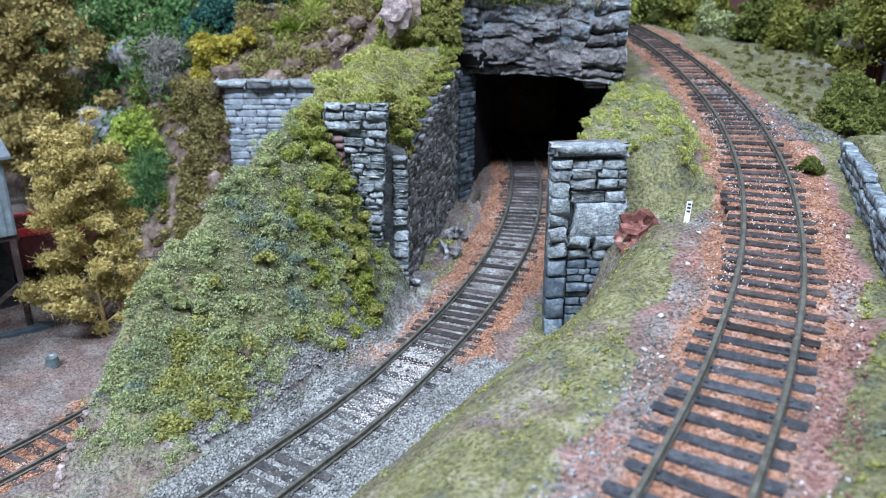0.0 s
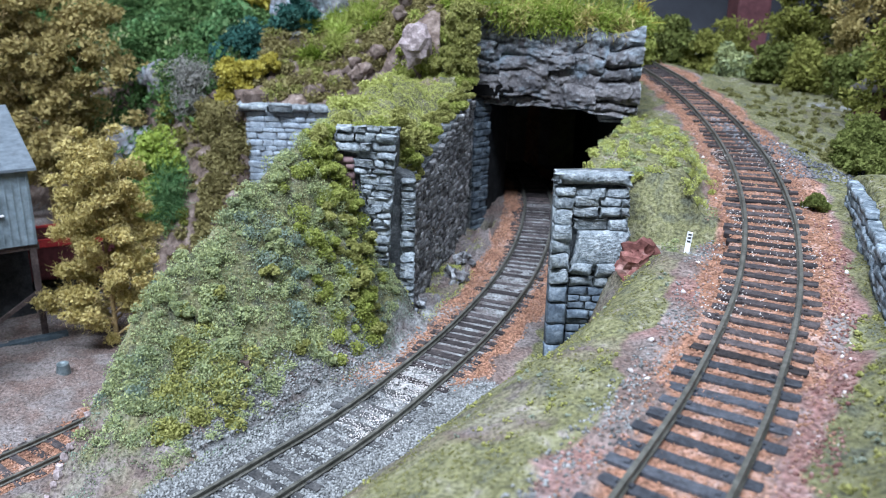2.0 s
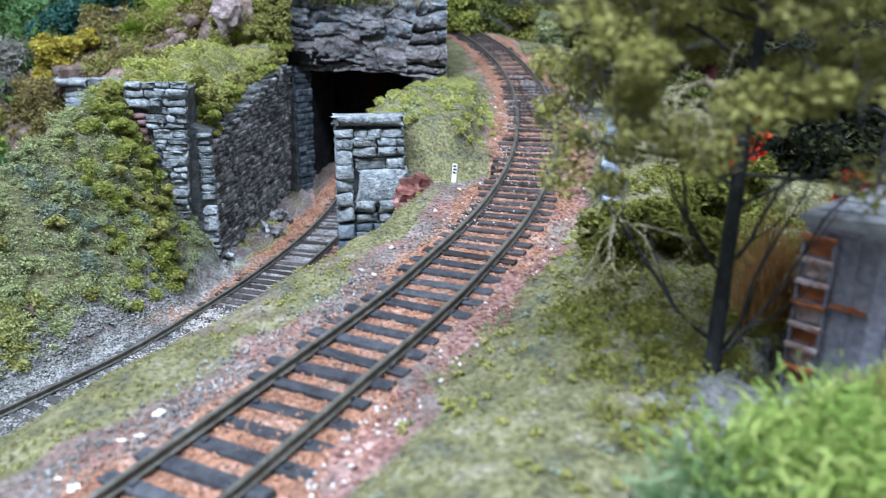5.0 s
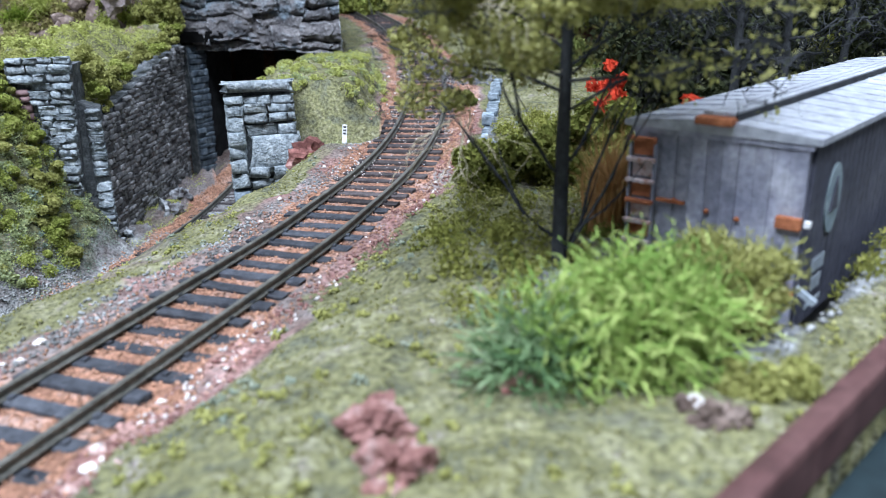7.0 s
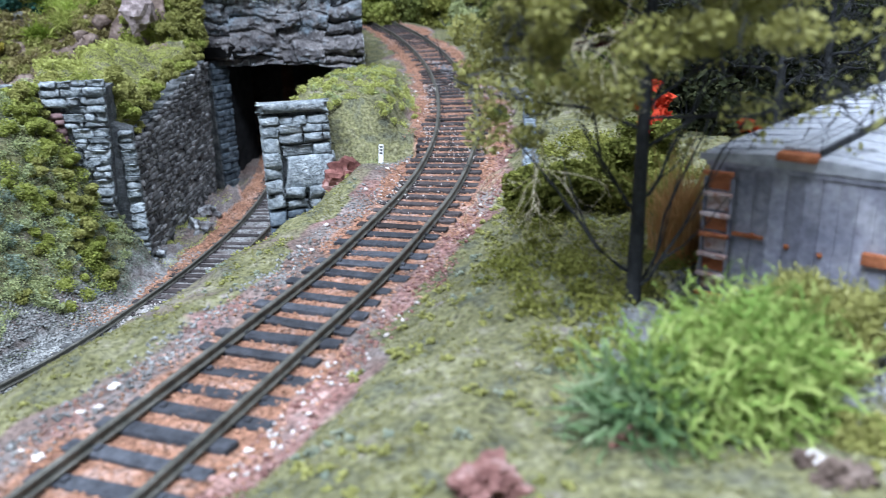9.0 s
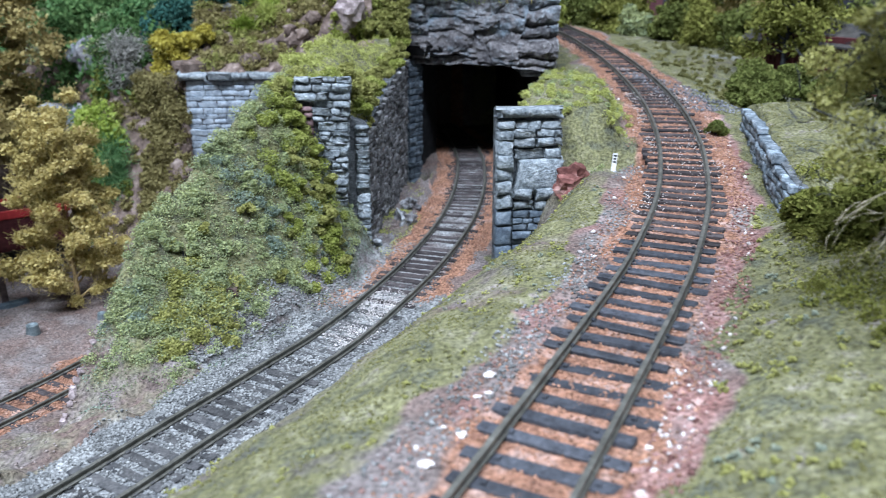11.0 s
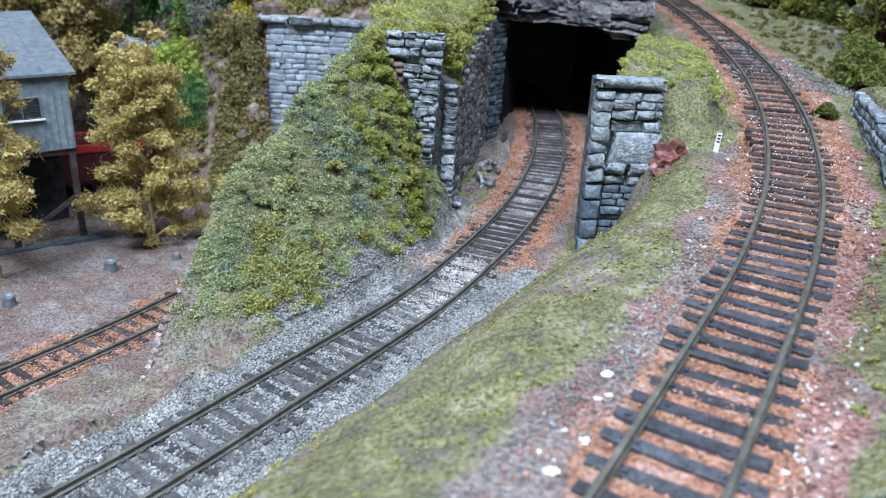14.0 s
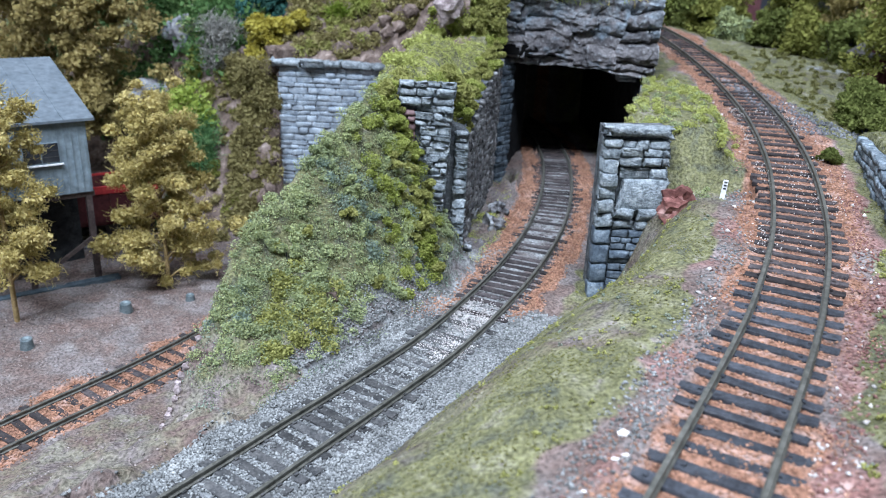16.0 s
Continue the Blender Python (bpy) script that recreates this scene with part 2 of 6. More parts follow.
HERB = leafy("blue_green_grass", [(0.1, (0.06, 0.11, 0.05)), (0.45, (0.18, 0.27, 0.13)), (0.85, (0.40, 0.47, 0.27))])
GRASS = leafy("field_grass", [(0.1, (0.06, 0.11, 0.015)), (0.4, (0.17, 0.25, 0.035)), (0.7, (0.32, 0.36, 0.08)), (0.92, (0.5, 0.46, 0.2))])
BROWN_TUFT = leafy("brown_tuft", [(0.15, (0.085, 0.07, 0.032)), (0.5, (0.245, 0.215, 0.09)), (0.85, (0.43, 0.395, 0.19))])
BARK = surface("dark_bark", [(0.3, (0.012, 0.014, 0.016)), (0.7, (0.05, 0.055, 0.06))], 200, relief=0.0004)
BARK_TAN = surface("tan_bark", [(0.3, (0.2, 0.14, 0.06)), (0.7, (0.42, 0.31, 0.15))], 200, relief=0.0003)
STRAW = leafy("straw_fibre", [(0.1, (0.27, 0.14, 0.05)), (0.5, (0.5, 0.29, 0.12)), (0.9, (0.66, 0.46, 0.24))])
FAR_GREEN = leafy("yellowish_green_leaf", [(0.15, (0.05, 0.065, 0.02)), (0.5, (0.145, 0.175, 0.05)), (0.85, (0.29, 0.32, 0.11))])
MOUND_LEAF = leafy("dark_olive_leaf", [(0.1, (0.04, 0.05, 0.012)), (0.45, (0.115, 0.13, 0.03)), (0.8, (0.24, 0.25, 0.07))])
RED_LEAF = leafy("red_leaf", [(0.1, (0.35, 0.03, 0.015)), (0.9, (0.75, 0.1, 0.05))])

# ---- mesh helpers ----


def put(name, verts, faces, material, parent=None, label="", smooth=False):
    me = bpy.data.meshes.new(name)
    me.from_pydata([tuple(v) for v in verts], [], [tuple(f) for f in faces])
    me.materials.append(material)
    if smooth:
        me.polygons.foreach_set("use_smooth", [True] * len(me.polygons))
    me.update()
    ob = new(name, me)
    ob.parent = parent
    if label:
        ob["label"] = label
    return ob


def part(name, bm, material, parent=None, label="", smooth=False):
    me = bpy.data.meshes.new(name)
    bm.to_mesh(me)
    bm.free()
    me.materials.append(material)
    if smooth:
        me.polygons.foreach_set("use_smooth", [True] * len(me.polygons))
    ob = new(name, me)
    ob.parent = parent
    if label:
        ob["label"] = label
    return ob


def fast_mesh(name, verts, tris, material, parent=None, smooth=False):
    """A triangle mesh from arrays."""
    verts, tris = np.asarray(verts, np.float32), np.asarray(tris, np.int32)
    me = bpy.data.meshes.new(name)
    me.vertices.add(len(verts))
    me.vertices.foreach_set("co", verts.ravel())
    me.loops.add(tris.size)
    me.loops.foreach_set("vertex_index", tris.ravel())
    me.polygons.add(len(tris))
    me.polygons.foreach_set("loop_start", np.arange(0, tris.size, 3, dtype=np.int32))
    if smooth:
        me.polygons.foreach_set("use_smooth", np.ones(len(tris), bool))
    me.materials.append(material)
    me.update(calc_edges=True)
    me.validate()
    ob = new(name, me)
    ob.parent = parent
    return ob


def empty(name, m=None):
    ob = new(name)
    ob.empty_display_size = 0.01
    if m is not None:
        ob.matrix_world = m
    return ob


def box_bm(bm, sx, sy, sz, m=None, bevel=0.0):
    g = bmesh.ops.create_cube(bm, size=1, matrix=(m or Matrix()) @ Matrix.Diagonal((sx, sy, sz, 1)))
    if bevel:
        edges = list({e for v in g["verts"] for e in v.link_edges})
        bmesh.ops.bevel(bm, geom=edges, offset=bevel, segments=2, affect="EDGES", profile=0.6)
    return bm


def box(name, sx, sy, sz, m, material, parent=None, bevel=0.0, label=""):
    bm = box_bm(bmesh.new(), sx, sy, sz, None, bevel)
    ob = part(name, bm, material, parent, label)
    ob.matrix_local = m
    return ob


def tubes(name, lines, material, parent=None, sides=6):
    """Tapered round limbs along polylines of (x, y, z, radius), in one mesh."""
    V, Fc = [], []
    for line in lines:
        base = len(V)
        for i, (x, y, z, r) in enumerate(line):
            a, b = Vector(line[max(i - 1, 0)][:3]), Vector(line[min(i + 1, len(line) - 1)][:3])
            d = (b - a).normalized()
            u = d.orthogonal().normalized()
            w = d.cross(u)
            for k in range(sides):
                an = 2 * math.pi * k / sides
                V.append(Vector((x, y, z)) + (u * math.cos(an) + w * math.sin(an)) * r)
        for i in range(len(line) - 1):
            for k in range(sides):
                p, q = base + i * sides + k, base + i * sides + (k + 1) % sides
                Fc.append((p, q, q + sides, p + sides))
        Fc.append(tuple(base + (len(line) - 1) * sides + k for k in range(sides)))
    return put(name, V, Fc, material, parent, smooth=True)


# smooth random fields on numpy arrays


def lattice(rng, n=64):
    return rng.random((n, n))


LAT = [lattice(np.random.default_rng(k)) for k in range(6)]


def field(x, y, size, k=0):
    """Smooth noise from -1 to 1 with hills about size metres wide."""
    L = LAT[k % 6]
    u, v = np.asarray(x) / size + 100.3 * (k + 1), np.asarray(y) / size + 57.7 * (k + 1)
    i, j = np.floor(u).astype(int), np.floor(v).astype(int)
    fu, fv = u - i, v - j
    fu, fv = fu * fu * (3 - 2 * fu), fv * fv * (3 - 2 * fv)
    n = L.shape[0]
    a, b, c, d = L[i % n, j % n], L[(i + 1) % n, j % n], L[i % n, (j + 1) % n], L[(i + 1) % n, (j + 1) % n]
    return 2 * ((a * (1 - fu) + b * fu) * (1 - fv) + (c * (1 - fu) + d * fu) * fv) - 1


def sm(e0, e1, x):
    t = np.clip((x - e0) / (e1 - e0), 0, 1)
    return t * t * (3 - 2 * t)


# ---- the lines of the four tracks: x, y and the height of the rail's head ----


def spline(points, per=8):
    P = [np.array(p, float) for p in points]
    P = [2 * P[0] - P[1]] + P + [2 * P[-1] - P[-2]]
    out = []
    for i in range(1, len(P) - 2):
        for k in range(per):
            t = k / per
            a, b, c, d = P[i - 1], P[i], P[i + 1], P[i + 2]
            out.append(0.5 * (2 * b + (c - a) * t + (2 * a - 5 * b + 4 * c - d) * t * t + (3 * b - a - 3 * c + d) * t**3))
    out.append(P[-2])
    return np.array(out)


UPPER = spline([(-0.085, -0.10, 0.0937), (-0.0355, -0.02, 0.0938), (0.0013, 0.04, 0.094), (0.0261, 0.08, 0.0944), (0.0567, 0.13, 0.0954), (0.0734, 0.16, 0.0967), (0.093, 0.2, 0.0984),
                (0.1089, 0.24, 0.1014), (0.1213, 0.28, 0.1057), (0.1323, 0.33, 0.1109), (0.1397, 0.38, 0.1154), (0.1437, 0.43, 0.1203), (0.1445, 0.48, 0.1255), (0.141, 0.54, 0.132), (0.131, 0.62, 0.1385), (0.11, 0.7, 0.1425)])
MIDDLE = spline([(-0.215, -0.06, 0.0495), (-0.150, 0.03, 0.0495), (-0.091, 0.11, 0.0495), (-0.0635, 0.15, 0.0495), (-0.0439, 0.18, 0.0488), (-0.0256, 0.21, 0.0479), (-0.0091, 0.24, 0.049), (0.0099, 0.28, 0.0505),
                 (0.0282, 0.33, 0.0524), (0.0407, 0.38, 0.0543), (0.0486, 0.43, 0.0562), (0.0525, 0.48, 0.057), (0.050, 0.54, 0.0575), (0.035, 0.62, 0.058)])
LOWER = spline([(-0.31, 0.0, 0.0055), (-0.247, 0.107, 0.0055), (-0.1887, 0.2009, 0.0055), (-0.1562, 0.2492, 0.0055), (-0.1375, 0.2812, 0.0055), (-0.118, 0.322, 0.0055), (-0.105, 0.37, 0.0055), (-0.1, 0.44, 0.0055)])
SIDING = spline([(0.118, 0.0585, 0.0835), (0.19, 0.111, 0.0835), (0.30, 0.19, 0.0835), (0.42, 0.275, 0.0835)])


def near(line, x, y):
    """Signed distance to a line (right of it positive), and its height there."""
    x, y = np.asarray(x, float), np.asarray(y, float)
    best, side, zz = np.full(x.shape, 9.0), np.ones(x.shape), np.zeros(x.shape)
    for a, b in zip(line[:-1], line[1:]):
        d = b - a
        l2 = d[0] ** 2 + d[1] ** 2
        t = np.clip(((x - a[0]) * d[0] + (y - a[1]) * d[1]) / l2, 0, 1)
        px, py = x - a[0] - t * d[0], y - a[1] - t * d[1]
        q = np.hypot(px, py)
        hit = q < best
        best = np.where(hit, q, best)
        side = np.where(hit, np.sign(px * d[1] - py * d[0]), side)
        zz = np.where(hit, a[2] + t * d[2], zz)
    return best * side, zz


# ---- the lie of the land ----
BED = 0.0027
RIDGE = spline([(-0.118, 0.150, 0.030), (-0.112, 0.172, 0.036), (-0.109, 0.19, 0.046), (-0.100, 0.212, 0.071), (-0.088, 0.235, 0.092), (-0.068, 0.262, 0.111), (-0.055, 0.285, 0.125), (-0.0525, 0.31, 0.1295), (-0.0485, 0.35, 0.131), (-0.039, 0.403, 0.132), (-0.026, 0.447, 0.134), (-0.021, 0.47, 0.136)], 4)


def left_wall_x(y):
    return np.interp(y, [0.29, 0.3, 0.311, 0.364, 0.405, 0.434, 0.47], [-0.0285, -0.025, -0.020, -0.009, -0.001, 0.001, 0.001])


def right_wall_x(y):
    return np.interp(y, [0.262, 0.31, 0.36, 0.434, 0.47], [0.043, 0.060, 0.077, 0.0955, 0.099])


def fascia_side(x, y):
    """How far a point lies inside the layout's front edge."""
    return -(x - 0.098) * 0.528 + (y - 0.006) * 0.849


def hill(x, y):
    """The mountain behind the portal and the wooded slope west of it."""
    foot = np.interp(x, [-0.6, -0.4, -0.3, -0.235, -0.2, -0.15, -0.133], [0.62, 0.61, 0.575, 0.50, 0.455, 0.428, 0.425])
    up = y - foot
    west = 0.003 + np.minimum(1.6 * np.maximum(up, 0), 0.095 + 0.3 * np.maximum(up, 0))
    top = 0.113 + 0.75 * np.clip(y - 0.474, 0, 0.05) + 0.22 * np.maximum(y - 0.524, 0)
    over = 0.165 + 0.25 * np.clip(y - 0.434, -0.01, 0.5)
    east = top + (over - top) * sm(-0.085, -0.015, x)
    return west + (east - west) * sm(-0.142, -0.130, x) * sm(0.456, 0.474, y + 10 * np.maximum(x + 0.10, 0))


def land(x, y):
    du, zu = near(UPPER, x, y)
    dm, zm = near(MIDDLE, x, y)
    dl, zl = near(LOWER, x, y)
    ds, zs = near(SIDING, x, y)
    dr, zr = near(RIDGE, x, y)
    # right of the upper track: a low bank, level behind the stone wall further on
    bank = 0.0105 * sm(0.016, 0.05, du) * (1 - sm(0.15, 0.19, y)) + 0.0125 * sm(0.001, 0.003, (x - 0.159) * 0.949 - (y - 0.295) * 0.316) * sm(0.165, 0.185, y) * (1 - sm(0.285, 0.33, y)) - 0.006 * sm(0.02, 0.06, du) * sm(0.27, 0.36, y)
    right = zu - BED + bank
    cut = (1 - sm(0.0165, 0.0225, np.abs(ds))) * sm(-0.014, -0.004, (x - 0.132) * 0.816 + (y - 0.07) * 0.578)
    right = right + (zs - BED - right) * cut
    # the slope between the two main tracks
    a, b = np.maximum(dm - 0.0265, 0), np.maximum(-du - 0.0135, 0)
    s = a / (a + b + 1e-6)
    bowl = 1 - (1 - s) ** 2.6
    between = (zm - BED) + (zu - zm) * (bowl + (sm(0.13, 0.75, s) - bowl) * sm(0.17, 0.255, y))
    mound = 0.0165 * sm(0.262, 0.272, y) * (1 - sm(0.30, 0.43, y)) * sm(0.0215, 0.034, -du)
    xr = right_wall_x(y)
    held = zu - BED + mound
    between = np.where(y > 0.2705, np.where(x > xr, held, zm - BED), between)
    between = np.where((y > 0.19) & (y <= 0.2705) & (x > 0.036), between + (zu - BED - 0.008 - between) * sm(0.236, 0.262, y) * sm(0.05, 0.068, x), between)
    # west of the middle track: gravel shoulder, the mossy hill and the low yard
    g = np.maximum(-dm - 0.019, 0)
    rise = g / (g + np.abs(dr) + 1e-6)
    slope = (zm - BED) + (zr - zm + BED) * (0.35 * rise + 0.65 * sm(0, 1, rise))
    steep = zr - 2.6 * dr * (dr > 0) - 0.9 * np.maximum(0.15 - y, 0)
    onhill = np.where(dr < 0, steep + 2.6 * dr * 2, slope)
    lo = np.maximum(dl - 0.015, 0)
    grade = (zl - BED) + (zm - zl) * sm(0, 1, lo / (lo + g + 1e-6))
    yard = np.where(dl > 0, np.where(y < 0.17, grade, 0.003), zl - BED + 0.0015 * sm(0.02, 0.05, -dl))
    yard = np.where((dl > 0) & (y >= 0.17), yard + (grade - yard) * (1 - sm(0.17, 0.2, y)), yard)
    west = np.maximum(yard, onhill)
    west = np.where(g <= 0, zm - BED, west)
    west = np.where((y > 0.29) & (x > left_wall_x(y)), zm - BED, west)
    west = np.where((y > 0.29) & (x <= left_wall_x(y)) & (dr > 0), np.maximum(0.1285 + 0.05 * (y - 0.29), zr) - 0.019 * (1 - sm(0.0, 0.026, left_wall_x(y) - x)) * sm(0.294, 0.308, y) * (1 - sm(0.39, 0.43, y)), west)
    z = np.where(du > -0.0135, right, np.where(dm > 0, between, west))
    # everything behind the line of the portal
    back = hill(x, y)
    tunnel = (x > left_wall_x(y) - 0.012) & (x < right_wall_x(y) + 0.006)
    wall_y = np.where(x < -0.055, 0.466, 0.434)
    west_back = (y > 0.40) & (x < -0.133)
    z = np.where(west_back, np.maximum(np.where(dl < 0, 0.003, z), back), z)
    z = np.where((y > wall_y) & (x >= -0.133) & (x < 0.094) & (du < -0.0135) & (dm < 0.06) & ~tunnel, back, z)
    z = np.where((y > 0.434) & tunnel & (du < -0.03), zm - BED, z)
    z = np.where((y > 0.60) & (du < -0.03) & (x < 0.094), back, z)
    rough = (y > 0.42) & (z > 0.01) & (x < 0.0) & (du < -0.05)
    z = z + rough * (0.004 * field(x, y, 0.016, 5) + 0.0022 * field(x, y, 0.006, 3) + 0.001 * field(x, y, 0.0028, 1))
    z = z - 0.010 * sm(0.003, 0.008, 0.0265 - x) * sm(0.398, 0.410, y) * (1 - sm(0.445, 0.45, y)) * (x > left_wall_x(y)) * (dm < -0.012)
    z = z - 0.0003 * (1 - sm(0.0120, 0.0145, np.abs(du)))
    # unevenness
    calm = sm(0.010, 0.02, np.minimum(np.minimum(np.abs(du), np.abs(dm)), np.minimum(np.abs(dl), np.abs(ds))))
    lumps = (dm < -0.024) & (dl > 0.02) & (z > 0.03) & (y < 0.44)
    z = z + lumps * (0.0036 * field(x, y, 0.015, 4) + 0.0034 * np.abs(field(x, y, 0.0062, 5)) - 0.0020 * np.clip(field(x, y, 0.008, 2), 0, 1))
    z = z + calm * (0.0014 * field(x, y, 0.016, 0) + 0.0009 * field(x, y, 0.006, 1)) + 0.00025 * field(x, y, 0.0022, 2)
    z = np.where(fascia_side(x, y) < 0.001, -0.2, z)
    return z, du, dm, dl, ds, dr


def zones(x, y, z, du, dm, dl, ds, dr):
    """Weights of moss, orange ballast and grey gravel; the rest is dirt."""
    wob = 0.004 * field(x, y, 0.02, 3) + 0.002 * field(x, y, 0.007, 4)
    wide = 0.005 * sm(0.17, 0.26, y)
    rust = 1 - sm(0.011, 0.021, np.abs(du) - wide + wob)
    rust = rust * (1 - 0.35 * (1 - sm(0.0095, 0.0125, np.abs(du))) * sm(0.15, 0.2, y))
    rust = np.maximum(rust, (1 - sm(0.018, 0.024, np.abs(dm) + wob)) * sm(0.232, 0.245, y) * sm(0.009, 0.0125, np.abs(dm)))
    rust = rust * ((z < 0.09) | (du > -0.03))
    rust = np.maximum(rust, 1 - sm(0.012, 0.019, np.abs(dl) + wob))
    rust = np.maximum(rust, 0.28 * (1 - sm(0.018, 0.032, np.abs(du) + 2 * wob)))
    side = np.abs(dm) - 0.0065 * (dm > 0)
    grey = (1 - sm(0.018, 0.026, side + wob)) * (1 - sm(0.232, 0.243, y))
    grey = np.maximum(grey, 0.55 * (1 - sm(0.027, 0.037, -dm + wob)) * (dm < -0.012) * (y > 0.185) * (y < 0.31) * (z < 0.062))
    grey = np.maximum(grey, 1 - sm(0.02, 0.03, np.abs(ds) + wob) * 1.0)
    grey = np.maximum(grey, 0.58 * (np.abs(dm) < 0.0125) * (y > 0.232) * (y < 0.47))
    far = sm(0.03, 0.05, du) * sm(0.27, 0.3, y)
    grey = np.maximum(grey, far * (0.3 + 0.35 * field(x, y, 0.025, 5)))
    moss = sm(0.0225, 0.030, -du + wob * 1.5) * sm(0.0265, 0.0305, dm + wob) * (dm > 0)
    moss = moss * (0.74 + 0.4 * field(x, y, 0.018, 2))
    moss = np.maximum(moss, (y > 0.268) * (x > right_wall_x(y)) * (dm > 0) * sm(0.018, 0.03, -du + 2 * wob))
    moss = np.maximum(moss, sm(0.0195, 0.026, du + 1.3 * wob) * (0.9 + 0.2 * field(x, y, 0.03, 5)))
    moss = np.maximum(moss, sm(0.02, 0.028, -dm + wob) * (dl > 0.02) * sm(0.047, 0.064, z + 2.0 * wob) * (y < 0.434) * (dr > -0.004))
    moss = np.maximum(moss, (z > 0.09) * (y > 0.434) * (du < -0.02) * (0.35 + 0.5 * field(x, y, 0.025, 4)))
    moss = np.maximum(moss, 0.42 * (dl > 0.018) * (dm < -0.02) * (z <= 0.05))
    run = (x + 0.014) * 0.52 + (y - 0.231) * 0.85
    white = (1 - sm(0.008, 0.026, np.abs(run) + 2.5 * wob)) * (1 - sm(0.004, 0.0135, np.abs(dm) + 1.5 * wob)) * (0.75 + 0.5 * field(x, y, 0.006, 2))
    moss = moss * (1 - 0.9 * far * (grey > 0.6)) * (1 - 0.2 * far)
    return np.clip(np.stack([moss, rust, grey, white], -1), 0, 1)


def axis(lo, hi, fine_lo, fine_hi, fine, coarse):
    return np.concatenate([np.arange(lo, fine_lo, coarse), np.arange(fine_lo, fine_hi, fine), np.arange(fine_hi, hi, coarse)])


def sheet(name, xs, ys, height, material):
    X, Y = np.meshgrid(xs, ys, indexing="ij")
    Z, *d = height(X, Y)
    nx, ny = X.shape
    idx = np.arange(nx * ny).reshape(nx, ny)
    a, b, c, e = idx[:-1, :-1].ravel(), idx[1:, :-1].ravel(), idx[1:, 1:].ravel(), idx[:-1, 1:].ravel()
    ob = fast_mesh(name, np.stack([X, Y, Z], -1).reshape(-1, 3), np.concatenate([np.stack([a, b, c], -1), np.stack([a, c, e], -1)]), material, smooth=True)
    col = ob.data.color_attributes.new("zone", "FLOAT_COLOR", "POINT")
    col.data.foreach_set("color", zones(X, Y, Z, *d).reshape(-1).astype(np.float32))
    red = sm(0.011, 0.016, d[0]) * (1 - sm(0.021, 0.027, d[0] + 0.004 * field(X, Y, 0.02, 3))) * sm(-0.5, 0.1, field(X, Y, 0.018, 2) + 0.35) * (1 - sm(0.24, 0.36, Y))
    red = np.maximum(red, 0.85 * sm(0.013, 0.018, -d[0]) * (1 - sm(0.022, 0.034, -d[0] + 0.006 * field(X, Y, 0.02, 3))) * sm(-0.1, 0.35, field(X, Y, 0.022, 4)) * (Y < 0.24))
    red = 0.65 * red
    tint = ob.data.attributes.new("soil", "FLOAT", "POINT")
    tint.data.foreach_set("value", red.reshape(-1).astype(np.float32))
    return ob


def assign_rock(ob):
    """The steep hillside gets its own brown rock and soil."""
    n = len(ob.data.vertices)
    co = np.empty(n * 3, np.float32)
    ob.data.vertices.foreach_get("co", co)
    co = co.reshape(-1, 3)
    ids = np.empty(len(ob.data.polygons) * 3, np.int32)
    ob.data.polygons.foreach_get("vertices", ids)
    c = co[ids.reshape(-1, 3)].mean(1)
    steep = (c[:, 1] > 0.415) & (c[:, 0] < -0.01) & (c[:, 2] > 0.006)
    ob.data.materials.append(BROWN_ROCK)
    ob.data.polygons.foreach_set("material_index", steep.astype(np.int32))


ground = sheet("ground", axis(-0.75, 0.75, -0.225, 0.2, 0.0015, 0.006), axis(-0.14, 1.0, 0.015, 0.56, 0.0015, 0.006), land, GROUND)
assign_rock(ground)
tagged(ground, "sculpted layout scenery of moss, red dirt, rust ballast and grey gravel", "ground", kind="structure")


def ground_z(x, y):
    return float(land(np.array([x]), np.array([y]))[0][0])


def cap_height(x, y):
    d = land(x, y)
    off = np.full(x.shape, 0.2)
    return (hill(x, y) + 0.001 * field(x, y, 0.01, 1), -off, -off, off, off, off)


mountain = sheet("mountain", np.arange(-0.025, 0.0985, 0.002), np.arange(0.4500, 0.76, 0.003), cap_height, GROUND)
tagged(mountain, "mossy mountain top over the tunnel mouth", "mountain", kind="structure")

# the room around
room = bmesh.new()
box_bm(room, 2.6, 3.0, 2.3, Matrix.Translation((0, -0.4, 0.2)))
bmesh.ops.reverse_faces(room, faces=room.faces)
tagged(part("wall_room", room, ROOM), "plain grey painted walls of the train room", "wall", kind="structure")
tagged(box("backdrop", 1.5, 0.02, 0.6, pose(0, 0.985, 0.12), DARK_WALL), "dark blue-grey backdrop board behind the scenery", "backdrop", kind="structure")
# ---- tracks ----


def along(line, step, start_at=0.0, stop_at=None):
    """Places, headings and heights at even steps along a line."""
    seg = np.diff(line[:, :2], axis=0)
    s = np.concatenate([[0], np.cumsum(np.hypot(*seg.T))])
    out = []
    for d in np.arange(start_at, (stop_at or s[-1]), step):
        p = np.array([np.interp(d, s, line[:, k]) for k in range(3)])
        q = np.array([np.interp(min(d + 0.004, s[-1]), s, line[:, k]) - np.interp(max(d - 0.004, 0), s, line[:, k]) for k in range(3)])
        out.append((p, math.atan2(q[1], q[0]), math.asin(q[2] / np.linalg.norm(q))))
    return out


